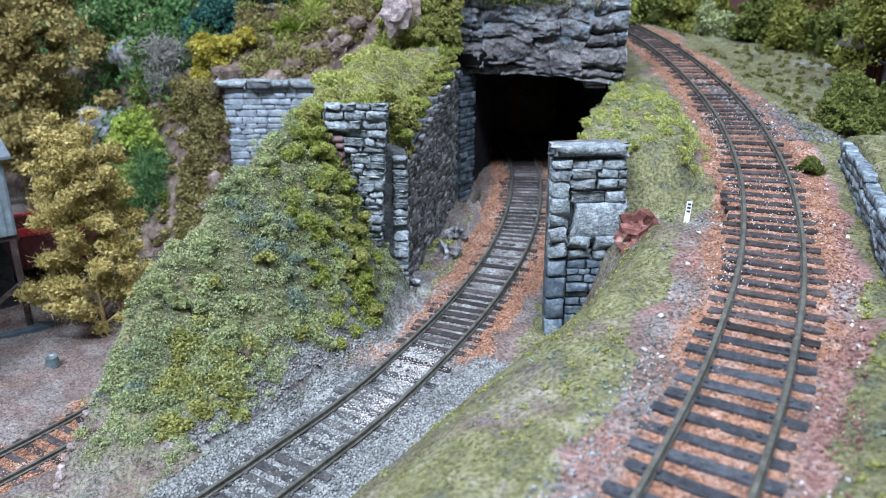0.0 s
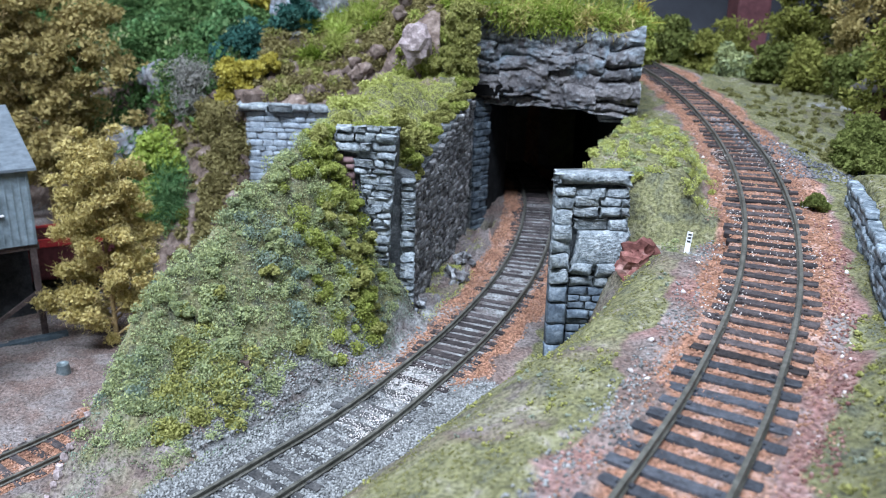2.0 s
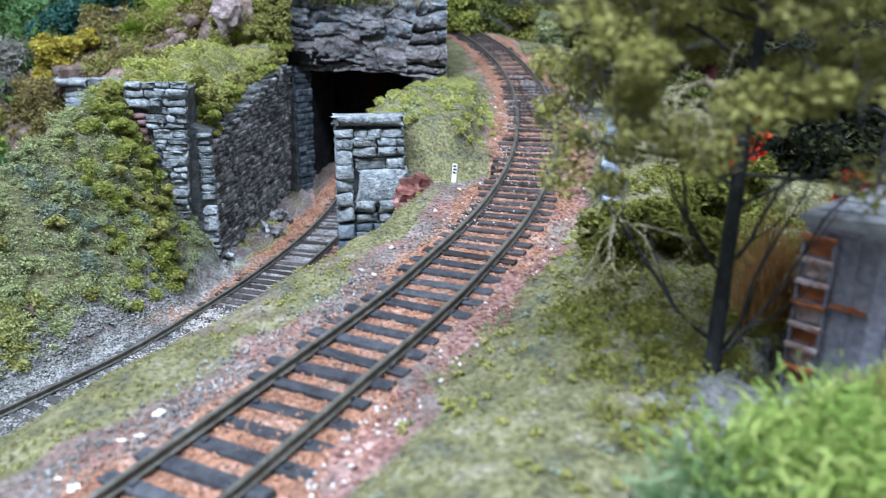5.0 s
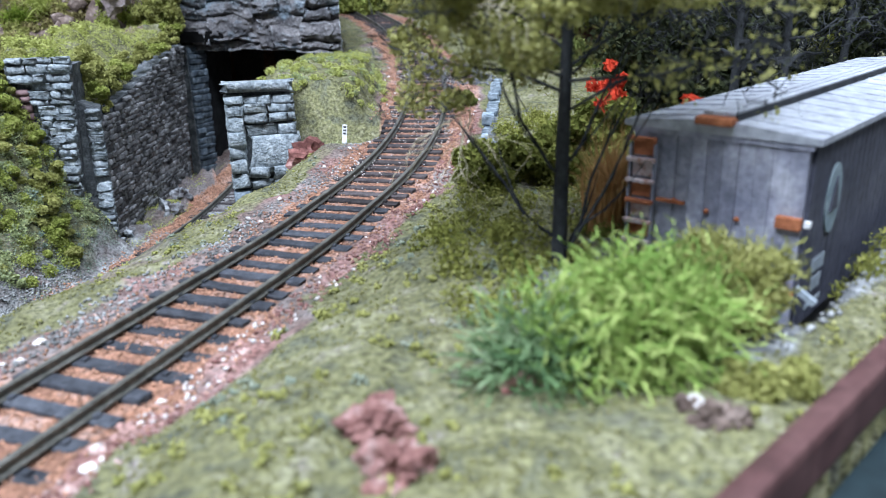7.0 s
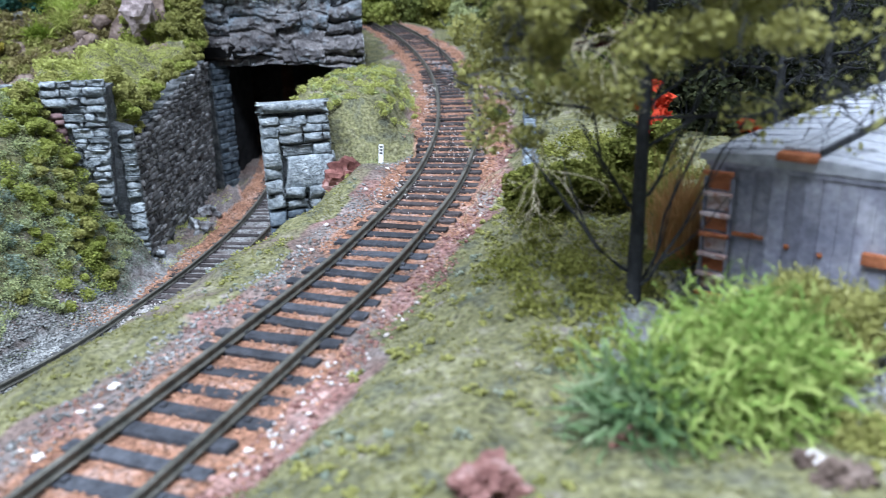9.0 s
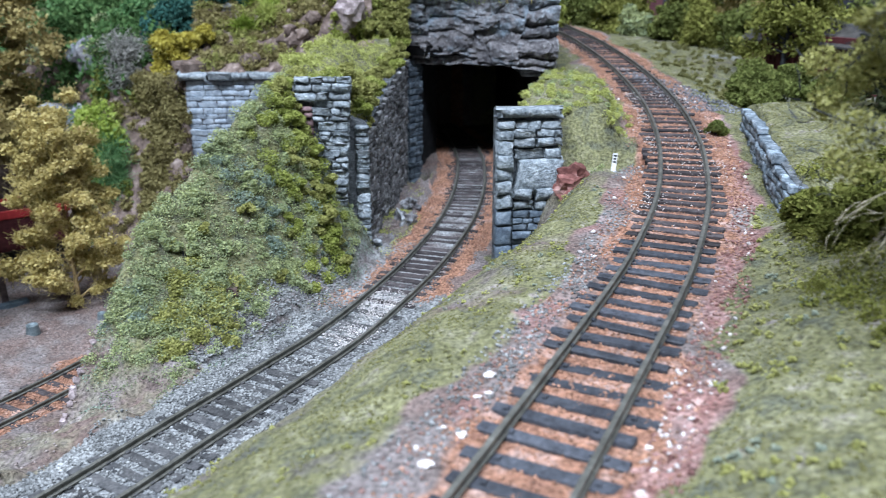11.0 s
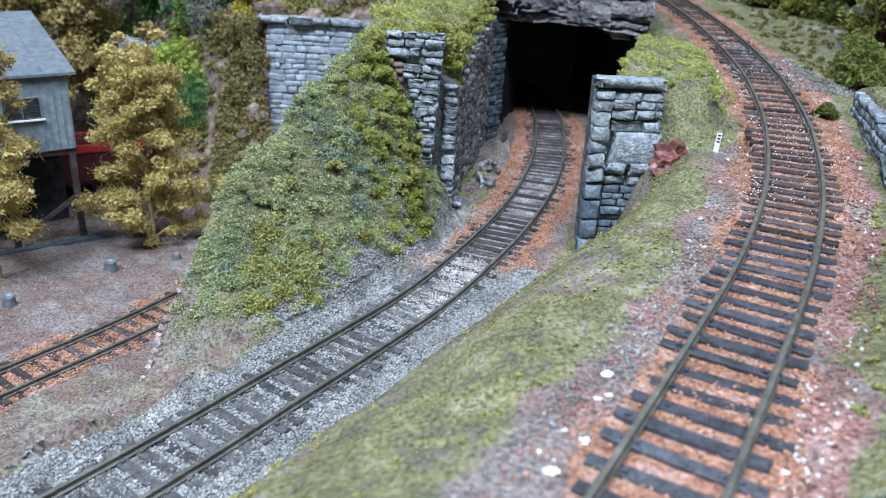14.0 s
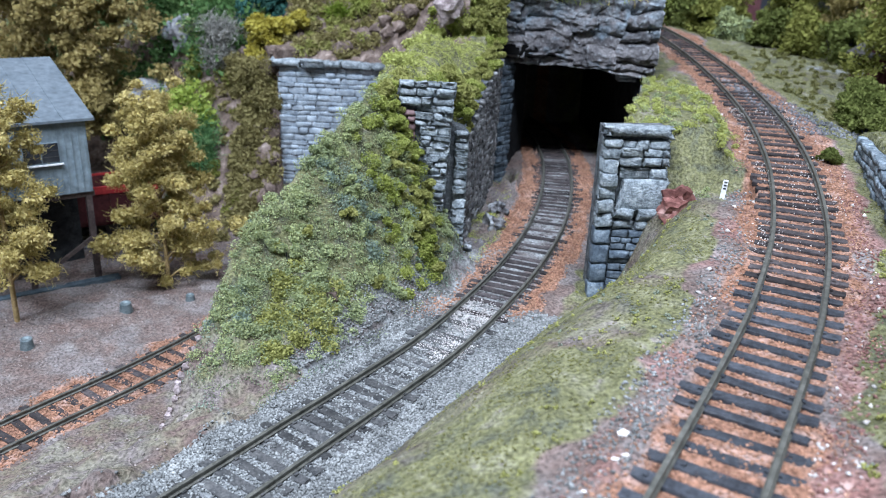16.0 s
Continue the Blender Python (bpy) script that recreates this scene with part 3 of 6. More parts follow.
def rail_profile():
    """Foot, web and head of a small rail, 2.1 mm high; y across, z up from the head."""
    h, w = 0.0021, 0.0009
    return [(-w, -h), (w, -h), (w, -h + 0.0003), (0.0003, -h + 0.0006), (0.0003, -0.0008), (0.00055, -0.0006), (0.00055, -0.0001), (0.0004, 0), (-0.0004, 0), (-0.00055, -0.0001), (-0.00055, -0.0006), (-0.0003, -0.0008), (-0.0003, -h + 0.0006), (-w, -h + 0.0003)]


def railway(label, line, tie_of, gap=0.0073, start_at=0.0, stop_at=None):
    track = empty("railway_track")
    tagged(track, label, "railway track")
    places = along(line, 0.004, start_at, stop_at)
    prof = rail_profile()
    for side in (-1, 1):
        V, Fc = [], []
        for p, yaw, pitch in places:
            n = np.array([math.sin(yaw), -math.cos(yaw)])
            c = p[:2] + side * n * 0.0086
            for u, w in prof:
                V.append((c[0] + n[0] * u, c[1] + n[1] * u, p[2] + w))
        k = len(prof)
        for i in range(len(places) - 1):
            for j in range(k):
                Fc.append((i * k + j, i * k + (j + 1) % k, (i + 1) * k + (j + 1) % k, (i + 1) * k + j))
        put("rail", V, Fc, RAIL, track, "weathered metal rail")
    rng = random.Random(5)
    shared = {}
    for p, yaw, pitch in along(line, gap, start_at, stop_at):
        material = tie_of(p)
        key = (material.name, rng.randrange(4))
        if key not in shared:
            bm = bmesh.new()
            box_bm(bm, 0.0028 + 0.0002 * key[1], 0.0268 + 0.0006 * key[1], 0.0021, None, 0.00025)
            r2 = random.Random(key[1])
            for v in bm.verts:
                v.co += Vector((r2.uniform(-1, 1), r2.uniform(-2, 2), r2.uniform(-0.6, 0.6))) * 0.00015
            for q in (-0.0086, 0.0086):
                for w in (-1, 1):
                    box_bm(bm, 0.0013, 0.0009, 0.0007, Matrix.Translation((0, q + w * 0.0012, 0.0012)))
            me = bpy.data.meshes.new("tie")
            bm.to_mesh(me)
            bm.free()
            me.materials.append(material)
            shared[key] = me
        ob = new("tie", shared[key])
        ob.parent = track
        ob.matrix_local = Matrix.Translation((p[0], p[1], p[2] - 0.00320)) @ Euler((rng.uniform(-0.01, 0.01), -pitch, yaw + rng.uniform(-0.05, 0.05))).to_matrix().to_4x4() @ Matrix.Translation((0, rng.uniform(-0.0018, 0.0018), rng.choice((0, 0, 0.0001, -0.0003, -0.0006))))
    return track


railway("curved upper track with black ties on rust ballast", UPPER, lambda p: TIE if p[1] < 0.165 else TIE_BROWN)
railway("curved track running through gravel into the tunnel", MIDDLE, lambda p: TIE_BROWN if p[1] > 0.235 else TIE_GREY, 0.0056)
railway("lower track on rust ballast beside the yard", LOWER, lambda p: TIE_BROWN)
railway("siding under the parked boxcar", SIDING, lambda p: TIE_GREY, 0.0073)

# ---- stonework ----


def stone_mesh(k, material, rough=0.22, dome=1.0):
    """One rough-faced stone, unit size, face towards -y."""
    bm = bmesh.new()
    bmesh.ops.create_cube(bm, size=1)
    bmesh.ops.subdivide_edges(bm, edges=bm.edges[:], cuts=2, use_grid_fill=True)
    for v in bm.verts:
        v.co.x, v.co.z = math.copysign(0.38, v.co.x) if 0.1 < abs(v.co.x) < 0.3 else v.co.x, math.copysign(0.33, v.co.z) if 0.1 < abs(v.co.z) < 0.3 else v.co.z
    rng = random.Random(k * 7 + 3)
    for v in bm.verts:
        c = v.co
        r = max(abs(c.x), abs(c.z))
        corner = abs(c.x * c.z) > 0.2
        rim = r > 0.4
        if c.y < -0.2:
            c.y += dome * (0.34 if corner else 0.2 if rim else 0.0) + rng.uniform(-1, 1) * rough * 0.6
        if corner:
            c.x *= 1 - 0.05 * dome
            c.z *= 1 - 0.12 * dome
        c.x += rng.uniform(-1, 1) * rough * 0.22
        c.z += rng.uniform(-1, 1) * rough * 0.3
    me = bpy.data.meshes.new("stone")
    bm.to_mesh(me)
    bm.free()
    me.polygons.foreach_set("use_smooth", [True] * len(me.polygons))
    me.materials.append(material)
    return me


# darker blue tone for the quoined pier below z 0.078 and the abutment
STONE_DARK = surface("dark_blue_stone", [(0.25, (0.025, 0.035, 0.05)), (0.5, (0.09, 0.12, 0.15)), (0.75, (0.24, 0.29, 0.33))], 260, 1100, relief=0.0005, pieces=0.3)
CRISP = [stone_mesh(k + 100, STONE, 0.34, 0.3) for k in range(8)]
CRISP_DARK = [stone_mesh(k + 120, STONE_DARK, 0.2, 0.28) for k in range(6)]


def courses(owner, width_at, z0, z1, course, length, seed, meshes, depth=0.0045, skip=None, wild=1.0):
    """Courses of stones on the plane y = 0 of owner, x from width_at(z)."""
    rng = random.Random(seed)
    z = z0
    while z < z1 - course * 0.4:
        h = min(course * rng.uniform(0.75, 1.3), z1 - z)
        lo, hi = width_at(z + h / 2)
        x = lo
        while x < hi - 0.0008:
            w = min(length * rng.uniform(0.6, 1.5), hi - x)
            if hi - x - w < length * 0.4:
                w = hi - x
            if not (skip and skip(x + w / 2, z + h / 2)):
                ob = new("stone", rng.choice(meshes))
                ob.parent = owner
                ob.matrix_local = Matrix.Translation((x + w / 2, rng.uniform(-0.0006, 0.0006), z + h / 2)) @ Euler((rng.uniform(-0.09, 0.09) * wild, rng.uniform(-0.06, 0.06) * wild, rng.uniform(-0.07, 0.07) * wild)).to_matrix().to_4x4() @ Matrix.Diagonal((w * 0.965, depth, h * 0.95, 1))
            x += w
        z += h


def slab(owner, name, pts, y0, y1, material, label=""):
    """A plate with the outline pts in x and z, from y0 to y1."""
    n = len(pts)
    V = [(x, y0, z) for x, z in pts] + [(x, y1, z) for x, z in pts]
    Fc = [tuple(range(n)), tuple(range(2 * n - 1, n - 1, -1))] + [(i, i + n, (i + 1) % n + n, (i + 1) % n) for i in range(n)]
    return put(name, V, Fc, material, owner, label)


# left buttress: a battered pier of thin courses
THIN = [stone_mesh(k + 140, STONE, 0.5, 0.5) for k in range(8)]
REDDISH = [stone_mesh(k + 80, surface("maroon_stone", [(0.3, (0.09, 0.055, 0.06)), (0.7, (0.27, 0.18, 0.18))], 150, 700, relief=0.0004)) for k in range(2)]
pier = empty("stone_pier", Matrix.Translation((0, 0.288, 0)))
tagged(pier, "tall blue-grey stone pier of thin courses, draped with moss", "stone pier")
slab(pier, "core", [(-0.0450, 0.045), (-0.0260, 0.045), (-0.0215, 0.1265), (-0.0455, 0.1265)], 0.0, 0.022, STONE_BACK)
courses(pier, lambda z: (-0.0445, np.interp(z, [0.05, 0.09, 0.1295], [-0.0255, -0.0235, -0.0208])), 0.047, 0.1300, 0.0031, 0.0066, 1, THIN, skip=lambda x, z: x < -0.0375 and 0.09 < z < 0.119)
courses(pier, lambda z: (-0.0450, -0.0375), 0.0900, 0.119, 0.0031, 0.005, 12, REDDISH)
side = empty("stone_return", pose(-0.0198, 0.2945, 0, 0, 0, 8))
tagged(side, "narrow grey stone pilaster beside a dark groove", "stone pilaster")
# core left uncovered below x = 0 makes the dark groove
slab(side, "core", [(-0.006, 0.045), (0.0052, 0.045), (0.0057, 0.108), (-0.006, 0.113)], 0.001, 0.014, STONE_BACK)
courses(side, lambda z: (-0.0002, 0.0055), 0.047, 0.108, 0.0031, 0.0056, 2, THIN)

# left wing wall: dark rubble, running back to the tunnel
wing = empty("wing_wall", pose(-0.0140, 0.309, 0, 0, 0, math.degrees(math.atan2(0.091, 0.0180))))
tagged(wing, "dark sooty rubble wing wall leading to the tunnel mouth", "retaining wall")
slab(wing, "core", [(-0.010, 0.045), (0.099, 0.045), (0.117, 0.1255), (-0.002, 0.104), (-0.010, 0.106)], 0.0012, 0.012, STONE_BACK)
WING_STONES = [stone_mesh(k + 20, WING, 0.3, 0.4) for k in range(6)]
courses(wing, lambda z: (max(-0.010, (z - 0.1035) * 4.9), 0.099 + 0.2 * (z - 0.045)), 0.047, 0.1245, 0.0022, 0.0046, 3, WING_STONES, 0.0022, wild=1.6)

# right pier with large corner stones
pier2 = empty("stone_pier", Matrix.Translation((0, 0.2625, 0)))
tagged(pier2, "blue-grey stone pier with large quoins and a flat cap", "stone pier")
slab(pier2, "core", [(0.0395, 0.045), (0.0645, 0.045), (0.0640, 0.119), (0.0390, 0.118)], 0.0005, 0.014, STONE_BACK)
courses(pier2, lambda z: (0.0382, 0.0452), 0.078, 0.1155, 0.0066, 0.0075, 4, CRISP, depth=0.006)
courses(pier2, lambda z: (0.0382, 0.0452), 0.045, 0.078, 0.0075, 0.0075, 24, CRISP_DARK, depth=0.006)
courses(pier2, lambda z: (0.0455, 0.0650), 0.0775, 0.1160, 0.0034, 0.0072, 5, CRISP, depth=0.005, skip=lambda x, z: 0.082 < z < 0.1035 and x > 0.046)
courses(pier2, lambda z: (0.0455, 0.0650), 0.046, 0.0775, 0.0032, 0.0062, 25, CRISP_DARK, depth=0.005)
courses(pier2, lambda z: (0.0458, 0.0650), 0.0990, 0.1035, 0.0045, 0.009, 6, CRISP, depth=0.005)
for bx, bz, bw, bh, bt in ((0.0558, 0.0925, 0.0192, 0.0142, 0.05), (0.0492, 0.0848, 0.0078, 0.0046, 0.16), (0.0600, 0.0850, 0.0110, 0.0052, -0.12)):
    ob = new("stone", CRISP[2])
    ob.parent = pier2
    ob.matrix_local = Matrix.Translation((bx, -0.0008, bz)) @ Euler((0, bt, 0.05)).to_matrix().to_4x4() @ Matrix.Diagonal((bw, 0.006, bh, 1))
courses(pier2, lambda z: (0.0380, 0.0650), 0.1160, 0.1205, 0.0048, 0.026, 7, CRISP, depth=0.0065, wild=0.3)

# hidden return wall behind the right pier
wing2 = empty("wing_wall")
tagged(wing2, "grey stone return wall under the mossy bank", "retaining wall")
for ya, yb in ((0.268, 0.31), (0.31, 0.36), (0.36, 0.434)):
    xa, xb = float(right_wall_x(ya)), float(right_wall_x(yb))
    put("panel", [(xa - 0.001, ya, 0.04), (xb - 0.001, yb, 0.04), (xb - 0.001, yb, 0.1120), (xa - 0.001, ya, 0.1120), (xa + 0.005, ya, 0.04), (xb + 0.005, yb, 0.04), (xb + 0.005, yb, 0.1120), (xa + 0.005, ya, 0.1120)],
        [(0, 3, 2, 1), (4, 5, 6, 7), (0, 1, 5, 4), (3, 7, 6, 2), (0, 4, 7, 3), (1, 2, 6, 5)], WING, wing2)

# near-black colour stands for the shade on the tunnel's side walls
LINING_SHADE = surface("shade_black_lining", [(0.3, (0.008, 0.009, 0.010)), (0.7, (0.03, 0.032, 0.035))], 120, 700, spec=0.05, relief=0.0006)
# tunnel: abutment stones, lining coloured as inner darkness, and the dark end
tunnel = empty("tunnel")
tagged(tunnel, "tunnel lining coloured black for the darkness behind the rock portal", "tunnel", kind="structure")
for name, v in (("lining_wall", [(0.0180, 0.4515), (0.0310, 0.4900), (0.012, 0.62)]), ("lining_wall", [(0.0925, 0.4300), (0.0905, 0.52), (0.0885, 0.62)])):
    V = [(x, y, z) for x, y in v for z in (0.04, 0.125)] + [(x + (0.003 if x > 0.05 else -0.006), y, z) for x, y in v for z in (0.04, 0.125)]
    put(name, V, [(0, 2, 3, 1), (2, 4, 5, 3), (6, 7, 9, 8), (8, 9, 11, 10), (0, 1, 7, 6), (4, 10, 11, 5), (1, 3, 9, 7), (3, 5, 11, 9)], LINING_SHADE, tunnel)
box("lining_roof", 0.096, 0.185, 0.006, pose(0.047, 0.53, 0.1285), TUNNEL_DARK, tunnel)
box("lining_end", 0.096, 0.006, 0.09, pose(0.047, 0.622, 0.083), TUNNEL_DARK, tunnel)
abut = empty("stone_abutment", pose(0.0085, 0.4400, 0, 0, 0, 50))
tagged(abut, "blue-grey stone abutment inside the tunnel mouth", "stone abutment")
slab(abut, "core", [(0.0, 0.036), (0.014, 0.036), (0.014, 0.1235), (0.0, 0.1235)], 0.0, 0.006, STONE_BACK)
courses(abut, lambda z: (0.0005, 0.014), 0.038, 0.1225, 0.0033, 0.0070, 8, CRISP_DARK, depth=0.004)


def rock_lump(name, sx, sy, sz, seed, material, rough=0.25, cuts=3, parent=None):
    bm = bmesh.new()
    bmesh.ops.create_icosphere(bm, subdivisions=cuts, radius=0.5)
    off = Vector((seed * 3.1, seed * 1.7, seed * 0.9))
    for v in bm.verts:
        d = v.co.normalized()
        v.co *= 1 + rough * (noise.noise(d * 1.6 + off) * 1.2 + noise.noise(d * 4 + off) * 0.6)
        v.co = Vector((round(v.co.x * 7) / 7 * 0.35 + v.co.x * 0.65, v.co.y, round(v.co.z * 6) / 6 * 0.35 + v.co.z * 0.65))
        v.co = Vector((v.co.x * sx, v.co.y * sy, v.co.z * sz))
    return part(name, bm, material, parent, smooth=False)


def rock_face(name, x0, x1, z_low, z_high, y, seed, material):
    """A weathered slab of layered rock with a thick lower lip."""
    nx, nz = 90, 46
    V, Fc = [], []
    for i in range(nx + 1):
        u = i / nx
        x = x0 + (x1 - x0) * u
        lo, hi = z_low(u), z_high(u)
        for j in range(nz + 1):
            w = j / nz
            p = Vector((x * 45 + seed, 0, (lo + (hi - lo) * w) * 110))
            zq = lo + (hi - lo) * w + 0.004 * noise.noise(Vector((x * 30 + seed, 7, 1)))
            ledge = noise.noise(Vector((round(x * 38 + 2 * noise.noise(Vector((x * 60, zq * 60, 5)))) * 1.7 + seed, 3, round(zq * 95) * 1.3)))
            step = math.floor(ledge * 6) / 4
            yy = y - 0.0034 * step - 0.0042 * noise.noise(p) - 0.0016 * noise.noise(p * 3.1) - 0.0012 * abs(noise.noise(p * 6.7)) + 0.004 * w * w
            V.append((x + 0.0015 * noise.noise(p * 2 + Vector((9, 0, 0))), yy, lo + (hi - lo) * w + 0.001 * noise.noise(p * 1.3)))
    for i in range(nx):
        for j in range(nz):
            a = i * (nz + 1) + j
            Fc.append((a, a + nz + 1, a + nz + 2, a + 1))
    n = len(V)
    back = [(V[i * (nz + 1)][0], y + 0.02, V[i * (nz + 1)][2] + 0.002) for i in range(nx + 1)]
    topb = [(V[i * (nz + 1) + nz][0], y + 0.02, V[i * (nz + 1) + nz][2]) for i in range(nx + 1)]
    V += back + topb
    for i in range(nx):
        Fc.append((i * (nz + 1), n + i, n + i + 1, (i + 1) * (nz + 1)))
        t0 = i * (nz + 1) + nz
        Fc.append((t0, t0 + nz + 1, n + nx + 1 + i + 1, n + nx + 1 + i))
    for i in (0, nx):
        ring = [i * (nz + 1) + j for j in range(nz + 1)] + [n + nx + 1 + i, n + i]
        Fc.append(tuple(ring))
    return put(name, V, Fc, material)


def strata_face(name, x0, x1, z_low, z_high, y_of, seed, material, beds, nx=240, nz=120, thick=0.03):
    """Weathered beds of rock: beds lists (share of the height, how proud, mean block length); joints are open cracks."""
    rr = np.random.default_rng(seed)
    U, W = np.meshgrid(np.linspace(0, 1, nx + 1), np.linspace(0, 1, nz + 1), indexing="ij")
    X = x0 + (x1 - x0) * U
    lo, hi = np.vectorize(z_low)(U), np.vectorize(z_high)(U)
    Z = lo + (hi - lo) * W
    warp = W + 0.045 * field(X, Z * 0.4, 0.040, seed) + 0.014 * field(X, Z, 0.009, seed + 1) + 0.012 * field(X, Z, 0.003, seed + 2)
    cell = np.floor((X + 0.005 * field(X, Z, 0.012, seed + 5)) / 0.026).astype(int)
    warp = warp + rr.uniform(-0.07, 0.07, 64)[cell % 64]
    out, crack, low = np.zeros_like(X), np.zeros_like(X), 0.0
    for share, proud, length in beds:
        d0, d1 = warp - low, low + share - warp
        inside = (d0 >= 0) & (d1 > 0)
        if low <= 0:
            inside |= d0 < 0
        cuts, at = [x0 - 0.01], x0 - 0.01
        while at < x1 + 0.02:
            at += length * rr.uniform(0.5, 1.6)
            cuts.append(at)
        cuts = np.array(cuts)
        lean = X + 0.006 * field(X, Z, 0.012, seed + 3) + 0.0025 * field(X, Z, 0.004, seed + 1) + rr.uniform(-0.7, 0.7) * (Z - Z.mean())
        b = np.clip(np.searchsorted(cuts, lean) - 1, 0, len(cuts) - 2)
        off, tilt = rr.uniform(-1, 1, len(cuts)) * 0.0014, rr.uniform(-1, 1, len(cuts)) * 0.10
        gap = np.minimum(lean - cuts[b], cuts[b + 1] - lean)
        rim = np.minimum(np.abs(d0), np.abs(d1)) * (hi - lo)
        swell = 0.0016 * np.clip(rim / 0.004, 0, 1) ** 0.5
        out = np.where(inside, proud + off[b] + tilt[b] * (lean - (cuts[b] + cuts[b + 1]) / 2) + swell, out)
        open_bed = np.clip(0.35 + 1.1 * field(X, Z * 0.5, 0.017, seed + 2), 0, 1)
        crack = np.where(inside, np.maximum(0.0042 * open_bed * np.exp(-(rim / 0.0008) ** 2), 0.0022 * np.clip(field(X, Z, 0.011, seed + 5) + 0.2, 0, 1) * np.exp(-(gap / 0.0006) ** 2)), crack)
        low += share
    grain = 0.0022 * field(X, Z, 0.021, seed + 1) + 0.0016 * field(X, Z * 1.8, 0.009, seed + 4) + 0.0008 * np.abs(field(X, Z * 2, 0.005, seed + 3)) + 0.0007 * field(X, Z * 1.5, 0.003, seed + 5) + 0.0004 * field(X, Z, 0.0013, seed)
    Y = np.vectorize(y_of)(X) - out - grain + crack + 0.003 * W * W
    P = np.stack([X, Y, Z + 0.0006 * field(X, Z, 0.005, seed + 2)], -1).reshape(-1, 3)
    idx = np.arange((nx + 1) * (nz + 1)).reshape(nx + 1, nz + 1)
    a, b, c, d = idx[:-1, :-1].ravel(), idx[1:, :-1].ravel(), idx[1:, 1:].ravel(), idx[:-1, 1:].ravel()
    T = np.concatenate([np.stack([a, b, c], -1), np.stack([a, c, d], -1)])
    ring = np.concatenate([idx[:, 0], idx[-1, 1:], idx[-2::-1, -1], idx[0, -2:0:-1]])
    back = P[ring].copy()
    back[:, 1] += thick
    n, m = len(P), len(ring)
    q = np.arange(m)
    r = (q + 1) % m
    T = np.concatenate([T, np.stack([ring[q], n + q, n + r], -1), np.stack([ring[q], n + r, ring[r]], -1), np.stack([np.full(m - 2, n), n + q[2:], n + q[1:-1]], -1)])
    return fast_mesh(name, np.concatenate([P, back]), T, material, smooth=True)


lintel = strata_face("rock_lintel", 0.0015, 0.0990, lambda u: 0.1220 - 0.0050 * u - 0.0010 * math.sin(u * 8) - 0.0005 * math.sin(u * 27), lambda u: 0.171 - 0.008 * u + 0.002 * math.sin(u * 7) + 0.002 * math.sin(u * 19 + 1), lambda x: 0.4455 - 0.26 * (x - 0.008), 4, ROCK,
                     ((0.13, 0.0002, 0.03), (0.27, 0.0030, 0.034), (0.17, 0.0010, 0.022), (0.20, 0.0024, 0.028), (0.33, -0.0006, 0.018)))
tagged(lintel, "layered grey rock lintel streaked with white over the tunnel", "rock lintel")

# upper retaining wall of blue-grey courses under a rock cap
upper_wall = empty("retaining_wall", Matrix.Translation((0, 0.4665, 0)))
tagged(upper_wall, "pale blue-grey coursed retaining wall with a ragged cap", "retaining wall")
slab(upper_wall, "core", [(-0.1310, -0.002), (-0.052, -0.002), (-0.052, 0.112), (-0.1335, 0.112)], 0.0, 0.006, STONE_BACK)
BLUE_STONE = surface("pale_blue_stone", [(0.25, (0.16, 0.20, 0.24)), (0.5, (0.31, 0.37, 0.425)), (0.75, (0.48, 0.545, 0.60))], 200, 900, relief=0.0004, pieces=0.15)
BLUE_STONES = [stone_mesh(k + 40, BLUE_STONE, 0.22, 0.45) for k in range(6)]
courses(upper_wall, lambda z: (-0.1310 - 0.002 * (z / 0.11), -0.056), 0.03, 0.1085, 0.0036, 0.0085, 9, BLUE_STONES, 0.004)
courses(upper_wall, lambda z: (-0.1365, -0.056), 0.1085, 0.1135, 0.0048, 0.019, 10, CRISP, 0.010)

# stone wall right of the upper track
WALL_STONE = surface("slate_blue_stone", [(0.28, (0.045, 0.06, 0.075)), (0.45, (0.14, 0.18, 0.21)), (0.58, (0.25, 0.3, 0.34)), (0.74, (0.42, 0.48, 0.52))], 300, 1300, relief=0.0005, pieces=0.3)
right_wall = empty("retaining_wall", pose(0.1590, 0.2950, 0, 0, 0, 180 + math.degrees(math.atan2(0.105, 0.035))))
tagged(right_wall, "low blue-grey stone wall beside the upper track", "retaining wall")
slab(right_wall, "core", [(0.0, 0.095), (0.124, 0.085), (0.124, 0.1070), (0.0, 0.1125)], 0.0005, 0.004, STONE_BACK)
courses(right_wall, lambda z: (0.0, float(np.interp(z, [0.1065, 0.1135], [0.124, 0.035]))), 0.088, 0.1135, 0.0027, 0.0062, 11, [stone_mesh(k + 60, WALL_STONE, 0.2, 0.4) for k in range(6)], 0.004)

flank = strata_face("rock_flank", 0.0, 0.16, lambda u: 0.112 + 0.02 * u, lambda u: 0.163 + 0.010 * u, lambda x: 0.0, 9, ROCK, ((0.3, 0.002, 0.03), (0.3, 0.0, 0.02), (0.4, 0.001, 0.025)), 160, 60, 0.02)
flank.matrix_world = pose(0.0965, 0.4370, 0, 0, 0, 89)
tagged(flank, "grey rock flank of the mountain beside the upper track", "rock face")

slope = rock_face("rock_slope", 0.0, 0.050, lambda u: -0.002, lambda u: 0.117 - 0.004 * math.sin(u * 6), 0.0, 14, BROWN_ROCK)
slope.matrix_world = pose(-0.1690, 0.4985, 0, 0, 0, -45)
tagged(slope, "dark brown rock slope beside the retaining wall", "rock face")
# ---- foliage ----


